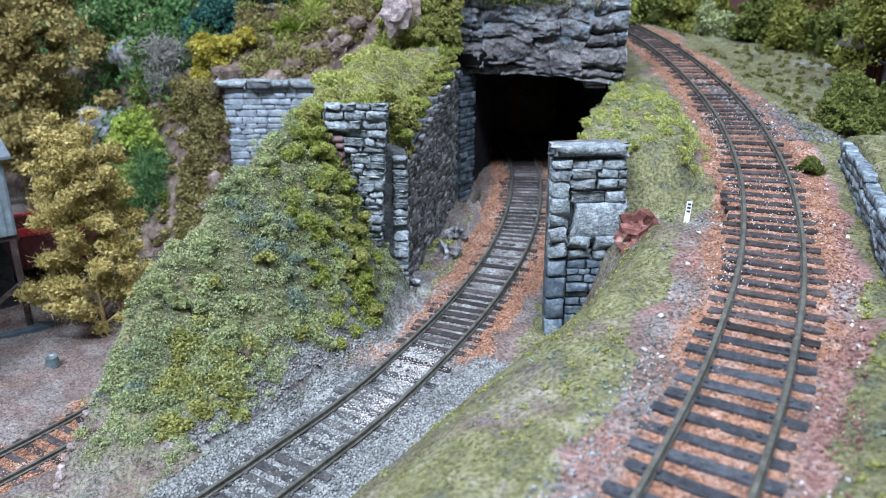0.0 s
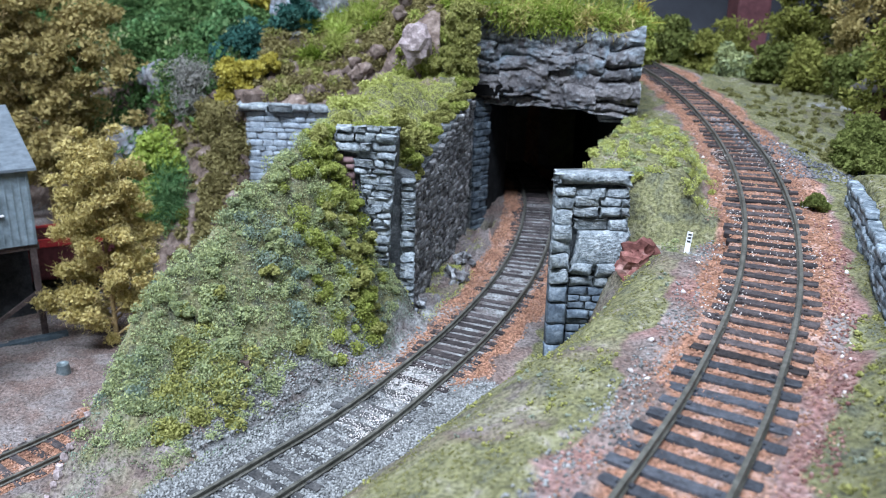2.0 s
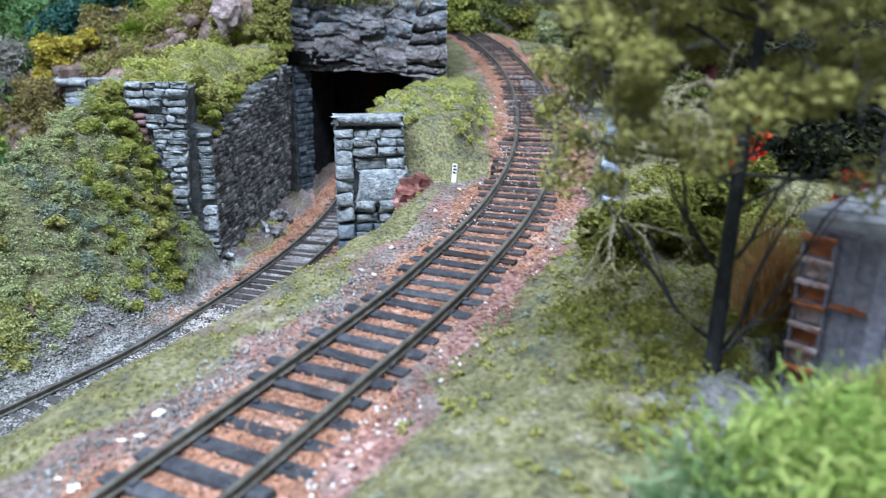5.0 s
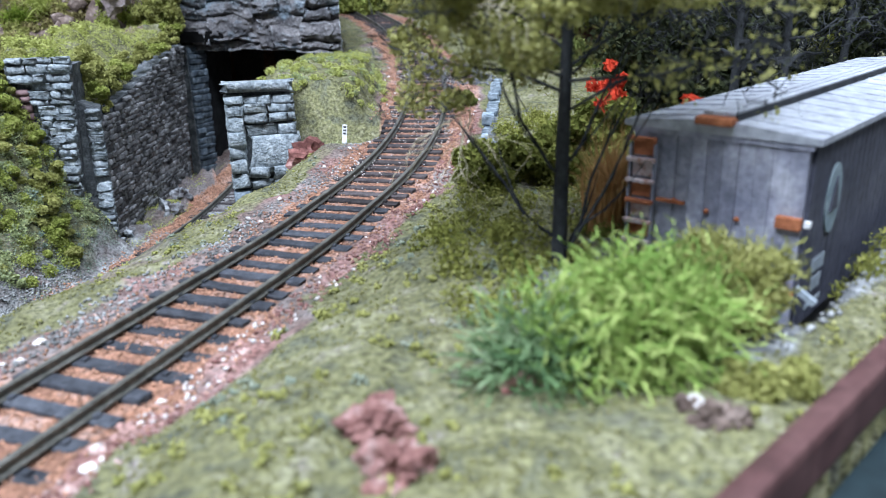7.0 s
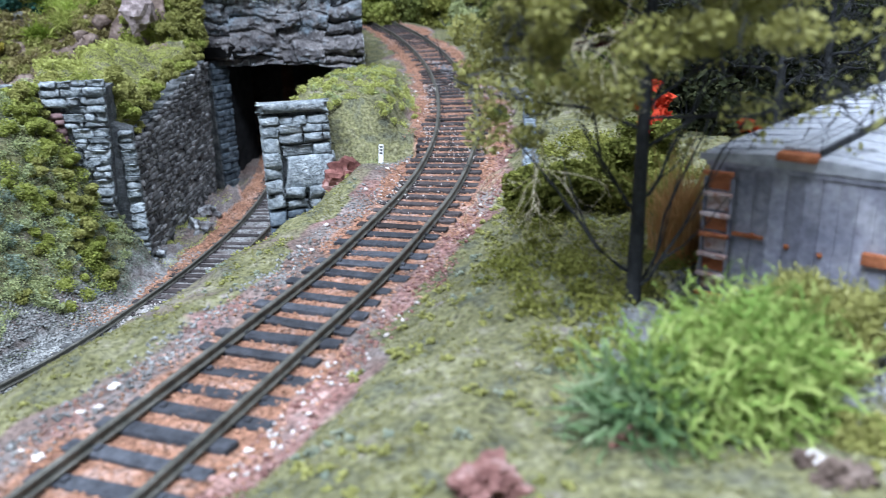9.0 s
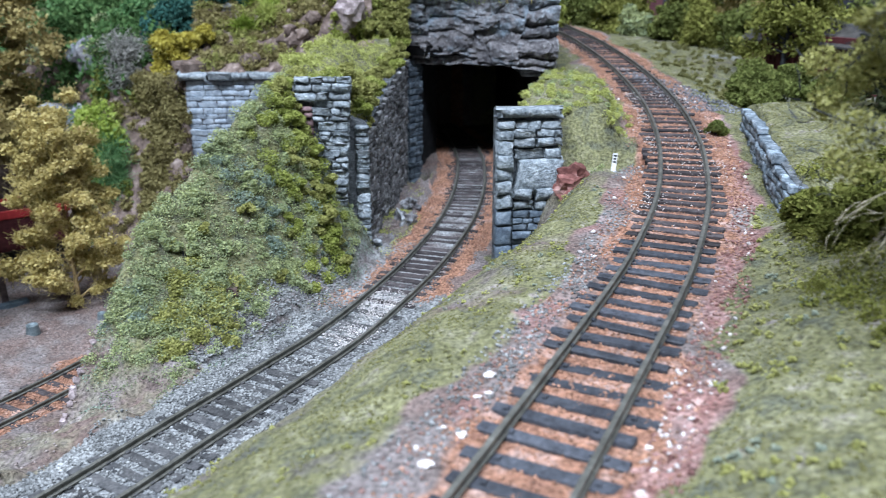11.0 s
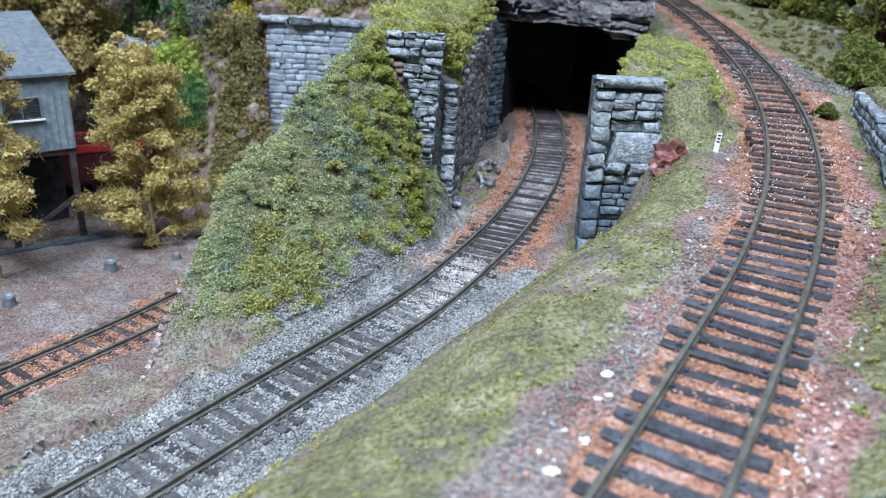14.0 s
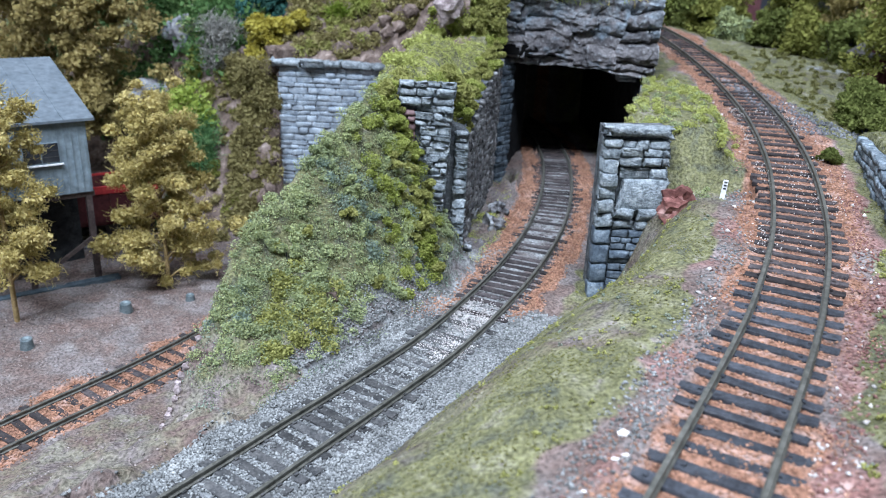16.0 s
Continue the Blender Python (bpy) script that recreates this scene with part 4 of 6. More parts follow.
def flakes(n, spots, size, rng, flat=0.0):
    """n bent leaf flakes at the rows of spots: vertices and triangles."""
    p = spots[rng.integers(0, len(spots), n)] if len(spots) != n else spots
    a = rng.normal(size=(n, 3))
    a /= np.linalg.norm(a, axis=1)[:, None]
    b = np.cross(a, rng.normal(size=(n, 3)))
    b /= np.linalg.norm(b, axis=1)[:, None]
    if flat:
        a[:, 2] *= 1 - flat
        b[:, 2] *= 1 - flat
    s = size * rng.uniform(0.5, 1.5, n)[:, None]
    c = np.cross(a, b) * s * 0.35
    V = np.stack([p - a * s, p + b * s * 0.6 + c, p + a * s, p - b * s * 0.6 + c], 1).reshape(-1, 3)
    k = np.arange(n)[:, None] * 4
    T = np.concatenate([k + [0, 1, 2], k + [0, 2, 3]])
    return V, T


def blades(n, roots, length, width, rng, lean=0.5, up=(0, 0, 1)):
    """n grass blades, each a bent strip of three triangles."""
    p = roots[rng.integers(0, len(roots), n)] if len(roots) != n else roots
    d = rng.normal(size=(n, 3)) * lean + np.array(up)
    d /= np.linalg.norm(d, axis=1)[:, None]
    w = np.cross(d, rng.normal(size=(n, 3)))
    w /= np.linalg.norm(w, axis=1)[:, None]
    L = length * rng.uniform(0.5, 1.3, n)[:, None]
    bend = rng.normal(size=(n, 3)) * L * 0.25
    bend[:, 2] -= L[:, 0] * 0.15
    mid, tip = p + d * L * 0.55, p + d * L + bend
    V = np.stack([p - w * width, p + w * width, mid - w * width * 0.8, mid + w * width * 0.8, tip], 1).reshape(-1, 3)
    k = np.arange(n)[:, None] * 5
    T = np.concatenate([k + [0, 1, 3], k + [0, 3, 2], k + [2, 3, 4]])
    return V, T


def strands(n, roots, step, width, rng, segs=5, curl=0.7, up=0.15):
    """n curly ribbons that wander from their roots."""
    p = roots[rng.integers(0, len(roots), n)].copy()
    d = rng.normal(size=(n, 3))
    d /= np.linalg.norm(d, axis=1)[:, None]
    rows = []
    for s in range(segs + 1):
        w = np.cross(d, rng.normal(size=(n, 3)))
        w /= np.linalg.norm(w, axis=1)[:, None]
        f = width * (1.0 - 0.6 * s / segs)
        rows += [p - w * f, p + w * f]
        p = p + d * step
        d = d + curl * rng.normal(size=(n, 3)) + np.array([0, 0, up])
        d /= np.linalg.norm(d, axis=1)[:, None]
    V = np.stack(rows, 1).reshape(-1, 3)
    k = np.arange(n)[:, None] * (2 * segs + 2)
    T = np.concatenate([k + [2 * s, 2 * s + 1, 2 * s + 3] for s in range(segs)] + [k + [2 * s, 2 * s + 3, 2 * s + 2] for s in range(segs)])
    return V, T


def ball_points(n, rng, hollow=0.3):
    d = rng.normal(size=(n, 3))
    d /= np.linalg.norm(d, axis=1)[:, None]
    return d * (hollow + (1 - hollow) * rng.random(n) ** 0.5)[:, None]


def crown_points(n, rng, clumps, spread, clump_r):
    """Leaves in clumps: centres inside an ellipsoid, leaves round each centre."""
    c = ball_points(clumps, rng, 0.25) * np.array(spread)
    i = rng.integers(0, clumps, n)
    r = clump_r * rng.uniform(0.6, 1.2, clumps)
    return c[i] + ball_points(n, rng, 0.2) * r[i][:, None] * np.array([1, 1, 0.75])


def bush(label, x, y, sx, sy, sz, material, n, leaf, seed, z=None, blade=False, sink=0.25, clumps=None, name="bush", group="", lean=0.8, stem=None, kind_word="bush", foam=False, curly=False, width=0.0003, curl=0.7, rise=0.15, segs=5):
    rng = np.random.default_rng(seed)
    z = ground_z(x, y) if z is None else z
    k = clumps or max(6, int((sx + sy + sz) * 400))
    pts = crown_points(n, rng, k, (sx * 0.72, sy * 0.72, sz * 0.72), 0.36 * (sx + sy + sz) / 3)
    if curly:
        V, T = strands(n, pts * 0.85, leaf, width, rng, segs, curl, rise)
    elif blade:
        V, T = blades(n, pts * 0.8, leaf, min(leaf * 0.06, 0.00038), rng, lean, (0, -0.3, 0.6))
    elif foam:
        V, T = pebbles(pts, leaf, rng)
    else:
        V, T = flakes(n, pts, leaf, rng)
    h = sz * (1 - sink) * 0.6
    top = empty(name, Matrix.Translation((x, y, z)))
    fast_mesh("foliage", V + np.array([0, 0, h]), T, material, top)
    ends = pts[rng.integers(0, n, 7)] * 0.7 + np.array([0, 0, h])
    r = 0.03 * (sx + sy) / 2
    tubes("stem", [[(0, 0, -0.002, r), (e[0] * 0.4, e[1] * 0.4, max(e[2], h * 0.5) * 0.6, r * 0.7), (e[0], e[1], max(e[2], h * 0.5), r * 0.3)] for e in ends], stem or BARK, top, 4)
    return tagged(top, label, kind_word, group)


def tree(label, x, y, height, sx, sy, leaf_mat, bark, n, leaf, seed, z=None, trunk_r=0.0012, crown_from=0.15, limbs=9, twigs=None, taper=0.5, name="tree", clumps=60, group="", clump_r=None, keep=None, curls=0, limb=0.5):
    """A tapered trunk with limbs, and a crown of flakes in clumps along them."""
    rng = np.random.default_rng(seed)
    z = ground_z(x, y) if z is None else z
    top = empty(name, Matrix.Translation((x, y, z)))
    tagged(top, label, "tree", group)
    lean = rng.normal(size=2) * 0.03 * height
    trunk = [(lean[0] * t * t, lean[1] * t * t, height * 0.92 * t - 0.002, trunk_r * (1 - 0.8 * t) + 0.0002) for t in np.linspace(0, 1, 9)]
    lines, centres = [trunk], []
    for k in range(limbs):
        t = crown_from + (0.95 - crown_from) * (k + 0.5) / limbs
        a = k * 2.4 + rng.uniform(-0.4, 0.4)
        reach = (1 - taper * (t - crown_from) / (1 - crown_from)) * rng.uniform(0.55, 0.92)
        bx, by, bz = lean[0] * t * t, lean[1] * t * t, height * 0.92 * t
        line = []
        for q in np.linspace(0, 1, 5):
            line.append((bx + math.cos(a) * sx * reach * q, by + math.sin(a) * sy * reach * q, bz + height * 0.12 * q * (1.2 - 0.4 * q) + 0.002 * math.sin(5 * q + k), trunk_r * limb * (1 - 0.76 * q) * (1 - 0.5 * t) + 0.00012))
        lines.append(line)
        centres += [line[2][:3], line[3][:3], line[4][:3]]
    tubes("trunk", lines, bark, top)
    C = np.array(centres + [(lean[0], lean[1], height * 0.9), (lean[0], lean[1], height * 0.97)])
    C = np.concatenate([C, C + rng.normal(size=C.shape) * np.array([sx, sy, height * 0.3]) * 0.16])
    extra = rng.integers(0, len(C), max(0, clumps - len(C)))
    C = np.concatenate([C, C[extra] + rng.normal(size=(len(extra), 3)) * np.array([sx, sy, height * 0.35]) * 0.14])
    i = rng.integers(0, len(C), n)
    r = (clump_r or 0.2 * (sx + sy) / 2) * rng.uniform(0.6, 1.25, len(C))
    P = C[i] + ball_points(n, rng, 0.15) * r[i][:, None] * np.array([1, 1, 0.7])
    if keep:
        P = P[keep(P, rng)]
    V, T = flakes(len(P), P, leaf, rng)
    crown = fast_mesh("crown", V, T, leaf_mat, top)
    if curls:
        V, T = strands(curls, C[rng.integers(0, len(C), curls)] + ball_points(curls, rng, 0.3) * r.mean(), leaf * 1.8, leaf * 0.22, rng, 4, 0.55, 0.1)
        fast_mesh("twiglet", V, T, leaf_mat, top)
    if twigs:
        R = C[rng.integers(0, len(C), twigs)] + rng.normal(size=(twigs, 3)) * r.mean() * 0.5
        V, T = blades(twigs, R, r.mean() * 1.1, 0.00016, rng, 0.9, (0, 0, 0.3))
        fast_mesh("twig", V, T, bark, top)
    return top


def spread(n, rng, x0, x1, y0, y1, keep):
    """Random places on the ground where keep(...) says so: rows of x, y, z."""
    x, y = rng.uniform(x0, x1, n), rng.uniform(y0, y1, n)
    z, du, dm, dl, ds, dr = land(x, y)
    zone = zones(x, y, z, du, dm, dl, ds, dr)
    ok = keep(x, y, z, du, dm, dl, ds, dr, zone)
    return np.stack([x, y, z], -1)[ok]


def pebbles(pts, size, rng, lift=0.3):
    """Small irregular stones (stretched octahedra)."""
    n = len(pts)
    base = np.array([(1, 0, 0), (-1, 0, 0), (0, 1, 0), (0, -1, 0), (0, 0, 1), (0, 0, -1)], float)
    tri = np.array([(0, 2, 4), (2, 1, 4), (1, 3, 4), (3, 0, 4), (2, 0, 5), (1, 2, 5), (3, 1, 5), (0, 3, 5)])
    s = size * rng.uniform(0.5, 1.4, n)
    v = base[None] * rng.uniform(0.6, 1.2, (n, 6, 1)) * np.array([1, 1, 0.75])
    an = rng.uniform(0, 6.28, n)
    c, si = np.cos(an)[:, None], np.sin(an)[:, None]
    x, y = v[..., 0] * c - v[..., 1] * si, v[..., 0] * si + v[..., 1] * c
    tilt = rng.uniform(-0.6, 0.6, n)[:, None]
    z = v[..., 2] + x * tilt
    V = np.stack([x, y, z], -1) * s[:, None, None] + pts[:, None] + np.array([0, 0, 1]) * (s * lift)[:, None, None]
    T = tri[None] + (np.arange(n) * 6)[:, None, None]
    return V.reshape(-1, 3), T.reshape(-1, 3)


def stuff(name, vt, material, label, category):
    ob = fast_mesh(name, *vt, material)
    return tagged(ob, label, category, kind="stuff")


rng = np.random.default_rng(11)
P = spread(190000, rng, -0.06, 0.19, -0.03, 0.55, lambda x, y, z, du, dm, dl, ds, dr, q: (np.abs(du) < 0.022) & (rng.random(len(x)) < (q[:, 1] + 0.05) * (0.55 + 0.45 * (np.abs(du) > 0.0145))))
stuff("rust_ballast", pebbles(P, 0.00042, rng), BALLAST, "fine rust-orange ballast along the upper track", "ballast")
P = spread(60000, rng, -0.05, 0.10, 0.22, 0.5, lambda x, y, z, du, dm, dl, ds, dr, q: (np.abs(dm) < 0.022) & (rng.random(len(x)) < q[:, 1]))
stuff("rust_ballast", pebbles(P, 0.00055, rng), BALLAST, "fine rust-orange ballast at the tunnel mouth", "ballast")
P = spread(50000, rng, -0.27, -0.10, 0.08, 0.38, lambda x, y, z, du, dm, dl, ds, dr, q: (np.abs(dl) < 0.02) & (rng.random(len(x)) < q[:, 1]))
stuff("rust_ballast", pebbles(P, 0.00055, rng), BALLAST, "fine rust-orange ballast along the lower track", "ballast")
P = spread(230000, rng, -0.17, 0.04, 0.02, 0.26, lambda x, y, z, du, dm, dl, ds, dr, q: (np.abs(dm) < 0.038) & (rng.random(len(x)) < q[:, 2] * (0.26 + 0.89 * (np.abs(dm) > 0.0145))))
stuff("grey_gravel", pebbles(P, 0.00055, rng), GRAVEL, "loose grey gravel around the lower track", "gravel")
P = spread(9000, rng, -0.06, 0.19, -0.03, 0.4, lambda x, y, z, du, dm, dl, ds, dr, q: (np.abs(du) > 0.015) & (np.abs(du) < 0.024) & (rng.random(len(x)) < 0.08))
stuff("white_chips", pebbles(P, 0.0009, rng), CHIP, "scattered whitish stone chips beside the track", "stone chips")

P = spread(40000, rng, -0.02, 0.19, 0.0, 0.4, lambda x, y, z, du, dm, dl, ds, dr, q: (du > 0.0140) & (du < 0.0225) & (rng.random(len(x)) < 0.55 * np.clip(field(x, y, 0.012, 3) - 0.05, 0, 1) * (1 - sm(0.16, 0.3, y))))
stuff("white_chips", pebbles(P, 0.00062, rng), CHIP, "whitish rubble along the edge of the upper track", "stone chips")
P = spread(60000, rng, -0.06, 0.19, -0.03, 0.4, lambda x, y, z, du, dm, dl, ds, dr, q: (np.abs(du) > 0.0145) & (np.abs(du) < 0.0240) & (rng.random(len(x)) < 0.3))
stuff("pink_rubble", pebbles(P, 0.00048, rng), PINK, "fine pinkish rubble beside the upper track", "rubble")

SHOULDER_LEAF = leafy("shoulder_flock", [(0.15, (0.27, 0.30, 0.09)), (0.5, (0.43, 0.46, 0.15)), (0.85, (0.56, 0.58, 0.24))])
P = spread(60000, rng, -0.02, 0.19, 0.0, 0.3, lambda x, y, z, du, dm, dl, ds, dr, q: (du > 0.0150) & (du < 0.0235) & (field(x, y, 0.016, 5) + 0.5 * rng.normal(size=len(x)) > 0.15) & (rng.random(len(x)) < 0.8 * (1 - sm(0.2, 0.3, y))))
stuff("red_rubble", pebbles(P, 0.0006, rng), RED_EARTH, "crumbled red earth beside the upper track", "rubble")
P = spread(50000, rng, -0.1, 0.13, 0.0, 0.27, lambda x, y, z, du, dm, dl, ds, dr, q: (du > -0.026) & (du < -0.0145) & (field(x, y, 0.02, 0) + 0.4 * rng.normal(size=len(x)) > -0.05) & (rng.random(len(x)) < 0.7))
stuff("grey_grit", pebbles(P, 0.0005, rng), GRAVEL, "grey-purple grit along the ties of the upper track", "grit")
BANK_LEAF = leafy("bank_flock", [(0.15, (0.0946, 0.0989, 0.043)), (0.45, (0.172, 0.172, 0.0645)), (0.7, (0.249, 0.241, 0.103)), (0.9, (0.327, 0.301, 0.189))])
# sage carpet coloured darker so gaps between the clumps read as shade
SHADED_CARPET = leafy("shaded_sage_flock", [(0.2, (0.11, 0.145, 0.10)), (0.45, (0.20, 0.245, 0.15)), (0.6, (0.30, 0.345, 0.19)), (0.85, (0.43, 0.465, 0.26))], patch=50)
# moss on the hill, the banks and the tops
P = spread(520000, rng, -0.125, 0.02, 0.15, 0.434, lambda x, y, z, du, dm, dl, ds, dr, q: (dm < -0.02) & (dl > 0.02) & (z > 0.046 + 0.006 * field(x, y, 0.012, 3)) & (dr > -0.006) & (rng.random(len(x)) < (q[:, 0] - 0.2) * (0.75 + 0.6 * field(x, y, 0.009, 2))))
P[:, 2] += 0.0003
blue = field(P[:, 0], P[:, 1], 0.017, 1) + 0.6 * field(P[:, 0], P[:, 1], 0.007, 3) + 0.25 * rng.normal(size=len(P)) > 0.0
top = P[:, 1] > 0.289
blue &= ~top
for Q, mat, lab in ((P[~blue & ~top], SHADED_CARPET, "olive-green flocked ground cover on the hillside"), (P[top], SHOULDER_LEAF, "yellow-green flocked moss on the shoulder behind the pier"), (P[blue], BLUE_SAGE, "blue-green flocked ground cover in patches on the hillside")):
    stuff("hill_moss", flakes(len(Q), Q + rng.normal(size=Q.shape) * 0.0003, 0.00034, rng, 0.15), mat, lab, "ground cover")
P = spread(60000, rng, -0.06, 0.17, 0.16, 0.36, lambda x, y, z, du, dm, dl, ds, dr, q: (np.abs(du) < 0.0155) & (rng.random(len(x)) < 0.75 * np.clip(field(x, y, 0.02, 4) + 0.25, 0, 1) * sm(0.17, 0.22, y) * np.where(du < -0.008, 1, 0.35)))
P[:, 2] += 0.0018
stuff("pale_dust", pebbles(P, 0.0003, rng), CHIP, "pale dusty grit spilled over the far ties", "dust")
P = spread(170000, rng, -0.12, 0.2, -0.05, 0.44, lambda x, y, z, du, dm, dl, ds, dr, q: ((dm > 0.027) | (du > 0.02)) & (rng.random(len(x)) < (q[:, 0] - 0.35) * (0.5 + 0.6 * field(x, y, 0.01, 3))))
P[:, 2] += 0.0001
stuff("bank_moss", pebbles(P, 0.00035, rng, 0.1), BANK_LEAF, "olive-green flocked moss on the banks", "ground cover")

P = spread(60000, rng, -0.05, 0.03, 0.19, 0.28, lambda x, y, z, du, dm, dl, ds, dr, q: rng.random(len(x)) < q[:, 3])
P = P[rng.random(len(P)) < 0.55]
P[:, 2] += 0.0004 + 0.0003 * rng.random(len(P))
stuff("white_powder", pebbles(P, 0.0003, rng), CHIP, "spilled white powder across the ties", "powder")

# ---- the yard: house on stilts, red hopper car, golden trees, buckets ----
tree("golden autumn tree with twiggy foliage beside the yard", -0.1725, 0.350, 0.107, 0.037, 0.030, GOLD_LEAF, BARK_TAN, 42000, 0.00085, 31, z=0.003, curls=5000, twigs=500, crown_from=0.03, limbs=34, clumps=210, clump_r=0.0053, taper=0.55)
tree("golden autumn tree in front of the stilted house", -0.2285, 0.298, 0.110, 0.031, 0.026, GOLD_LEAF, BARK_TAN, 20000, 0.00085, 32, z=0.003, curls=4000, twigs=400, crown_from=0.2, limbs=22, clumps=110, clump_r=0.0050)
tree("tall golden tree behind the house", -0.300, 0.53, 0.185, 0.062, 0.045, TAN_LEAF, BARK_TAN, 30000, 0.0017, 33, z=0.003, crown_from=0.2, limbs=26, clumps=220, clump_r=0.011, twigs=1500, taper=0.3)
tree("tall golden tree behind the house", -0.40, 0.55, 0.19, 0.06, 0.045, TAN_LEAF, BARK_TAN, 16000, 0.0018, 35, z=0.003, crown_from=0.1, limbs=20, clumps=160, clump_r=0.012, taper=0.3)

WALL_BLUE = surface("pale_blue_siding", [(0.3, (0.15, 0.20, 0.23)), (0.7, (0.215, 0.27, 0.30))], 60, 300, 0.7, relief=0.0001)
ROOF_BLUE = surface("blue_grey_roofing", [(0.3, (0.095, 0.12, 0.14)), (0.7, (0.145, 0.175, 0.20))], 40, 300, 0.7, relief=0.0001)
TIMBER = surface("dark_brown_timber", [(0.3, (0.04, 0.03, 0.03)), (0.7, (0.11, 0.085, 0.08))], 200, 900, relief=0.0001)
WHITE = surface("white_trim", [(0.3, (0.6, 0.62, 0.64)), (0.7, (0.75, 0.77, 0.78))], 200, relief=0)
STEEL = surface("dark_steel", [(0.3, (0.03, 0.03, 0.03)), (0.7, (0.09, 0.085, 0.08))], 200, rough=0.5, relief=0)
GLASS = surface("dark_window_pane", [(0.3, (0.015, 0.018, 0.022)), (0.7, (0.04, 0.045, 0.05))], 60, rough=0.15, spec=0.6, relief=0)
BASE_BLUE = surface("dark_blue_sill_timber", [(0.3, (0.03, 0.05, 0.065)), (0.7, (0.09, 0.12, 0.14))], 200, relief=0.0001)


def mine_house():
    top = empty("house", pose(-0.2091, 0.3527, 0.003, 0, 0, 38))
    tagged(top, "pale blue stilted mine building with grey metal roof", "house")
    box("wall", 0.10, 0.15, 0.038, pose(-0.05, 0.075, 0.0710), WALL_BLUE, top)
    for i in range(30):
        box("batten", 0.0005, 0.0006, 0.0385, pose(-0.001 - i * 0.0033, -0.0002, 0.0715), WALL_BLUE, top)
    for i in range(28):
        box("batten", 0.0006, 0.0005, 0.0385, pose(0.0002, 0.002 + i * 0.0035, 0.0715), WALL_BLUE, top)
    V = [(0.004, -0.003, 0.0900), (0.004, 0.080, 0.1105), (0.004, 0.155, 0.0920), (-0.11, -0.003, 0.0900), (-0.11, 0.080, 0.1105), (-0.11, 0.155, 0.0920)]
    V += [(x, y, z + 0.0013) for x, y, z in V]
    put("roof", V, [(0, 1, 4, 3), (1, 2, 5, 4), (6, 9, 10, 7), (7, 10, 11, 8), (0, 3, 9, 6), (2, 8, 11, 5), (0, 6, 7, 1), (1, 7, 8, 2), (3, 4, 10, 9), (4, 5, 11, 10)], ROOF_BLUE, top)
    for i in range(1, 9):
        seam = box("roof_seam", 0.0005, 0.0850, 0.0005, pose(0.002 - i * 0.0125, 0.0385, 0.1016, 13.9), ROOF_BLUE, top)
    V = [(0.0, 0.001, 0.09), (0.0, 0.149, 0.0920), (0.0, 0.080, 0.1100), (-0.003, 0.001, 0.09), (-0.003, 0.149, 0.0920), (-0.003, 0.080, 0.1100)]
    put("gable", V, [(0, 1, 2), (5, 4, 3), (0, 3, 4, 1), (1, 4, 5, 2), (2, 5, 3, 0)], WALL_BLUE, top)
    for cx in (-0.0225, -0.052, -0.080):
        win = box("window", 0.0172, 0.0010, 0.0108, pose(cx, -0.0006, 0.0745), WALL_BLUE, top, label="dark four-pane window with pale sill")
        for k in (-1, 1):
            box("pane", 0.0078, 0.0006, 0.0098, pose(k * 0.0042, -0.0005, 0.0004), GLASS, win)
            for b in (-0.0016, 0.0016):
                box("glazing_bar", 0.0078, 0.0003, 0.0002, pose(k * 0.0042, -0.0008, b), STEEL, win)
        box("sill", 0.0195, 0.0016, 0.0007, pose(0, -0.0007, -0.0057), WHITE, win)
    for px in (-0.002, -0.034, -0.066, -0.098):
        for py in (0.003, 0.075, 0.147):
            box("stilt", 0.0030, 0.0030, 0.0535, pose(px, py, 0.0255), TIMBER, top)
    for px in (-0.002, -0.034, -0.066):
        box("brace", 0.037, 0.0016, 0.0020, pose(px - 0.016, 0.001, 0.0165, 0, -32, 0), TIMBER, top)
    # added panel: its bark-black colour carries the shade under the house
    box("rear_shade_panel", 0.098, 0.002, 0.050, pose(-0.05, 0.036, 0.025), BARK, top)
    box("side_boarding", 0.002, 0.072, 0.030, pose(-0.098, 0.04, 0.035), TIMBER, top)
    box("floor_beam", 0.102, 0.0028, 0.0032, pose(-0.05, 0.003, 0.0505), TIMBER, top)
    box("floor_beam", 0.102, 0.0028, 0.0032, pose(-0.05, 0.147, 0.0505), TIMBER, top)
    box("ground_sill", 0.112, 0.0050, 0.0034, pose(-0.048, -0.001, 0.0008), BASE_BLUE, top)
    return top


mine_house()
YARD = spline([(-0.36, 0.345, 0.0085), (-0.27, 0.401, 0.0085), (-0.20, 0.443, 0.0085), (-0.17, 0.461, 0.0085)])
railway("dark yard track passing under the stilted house", YARD, lambda p: TIE_GREY)
P = np.stack([rng.uniform(-0.36, -0.13, 14000), rng.uniform(0.33, 0.47, 14000)], -1)
dy, _ = near(YARD, P[:, 0], P[:, 1])
P = P[np.abs(dy) < 0.022 + 0.004 * field(P[:, 0], P[:, 1], 0.02, 1)]
P = np.concatenate([P, np.full((len(P), 1), 0.0045)], 1)
stuff("yard_gravel", pebbles(P, 0.0009, rng), GRAVEL_DARK, "grey gravel between the yard rails", "gravel")
RED = surface("red_car_paint", [(0.3, (0.28, 0.02, 0.025)), (0.7, (0.42, 0.045, 0.045))], 80, 500, 0.5, relief=0)
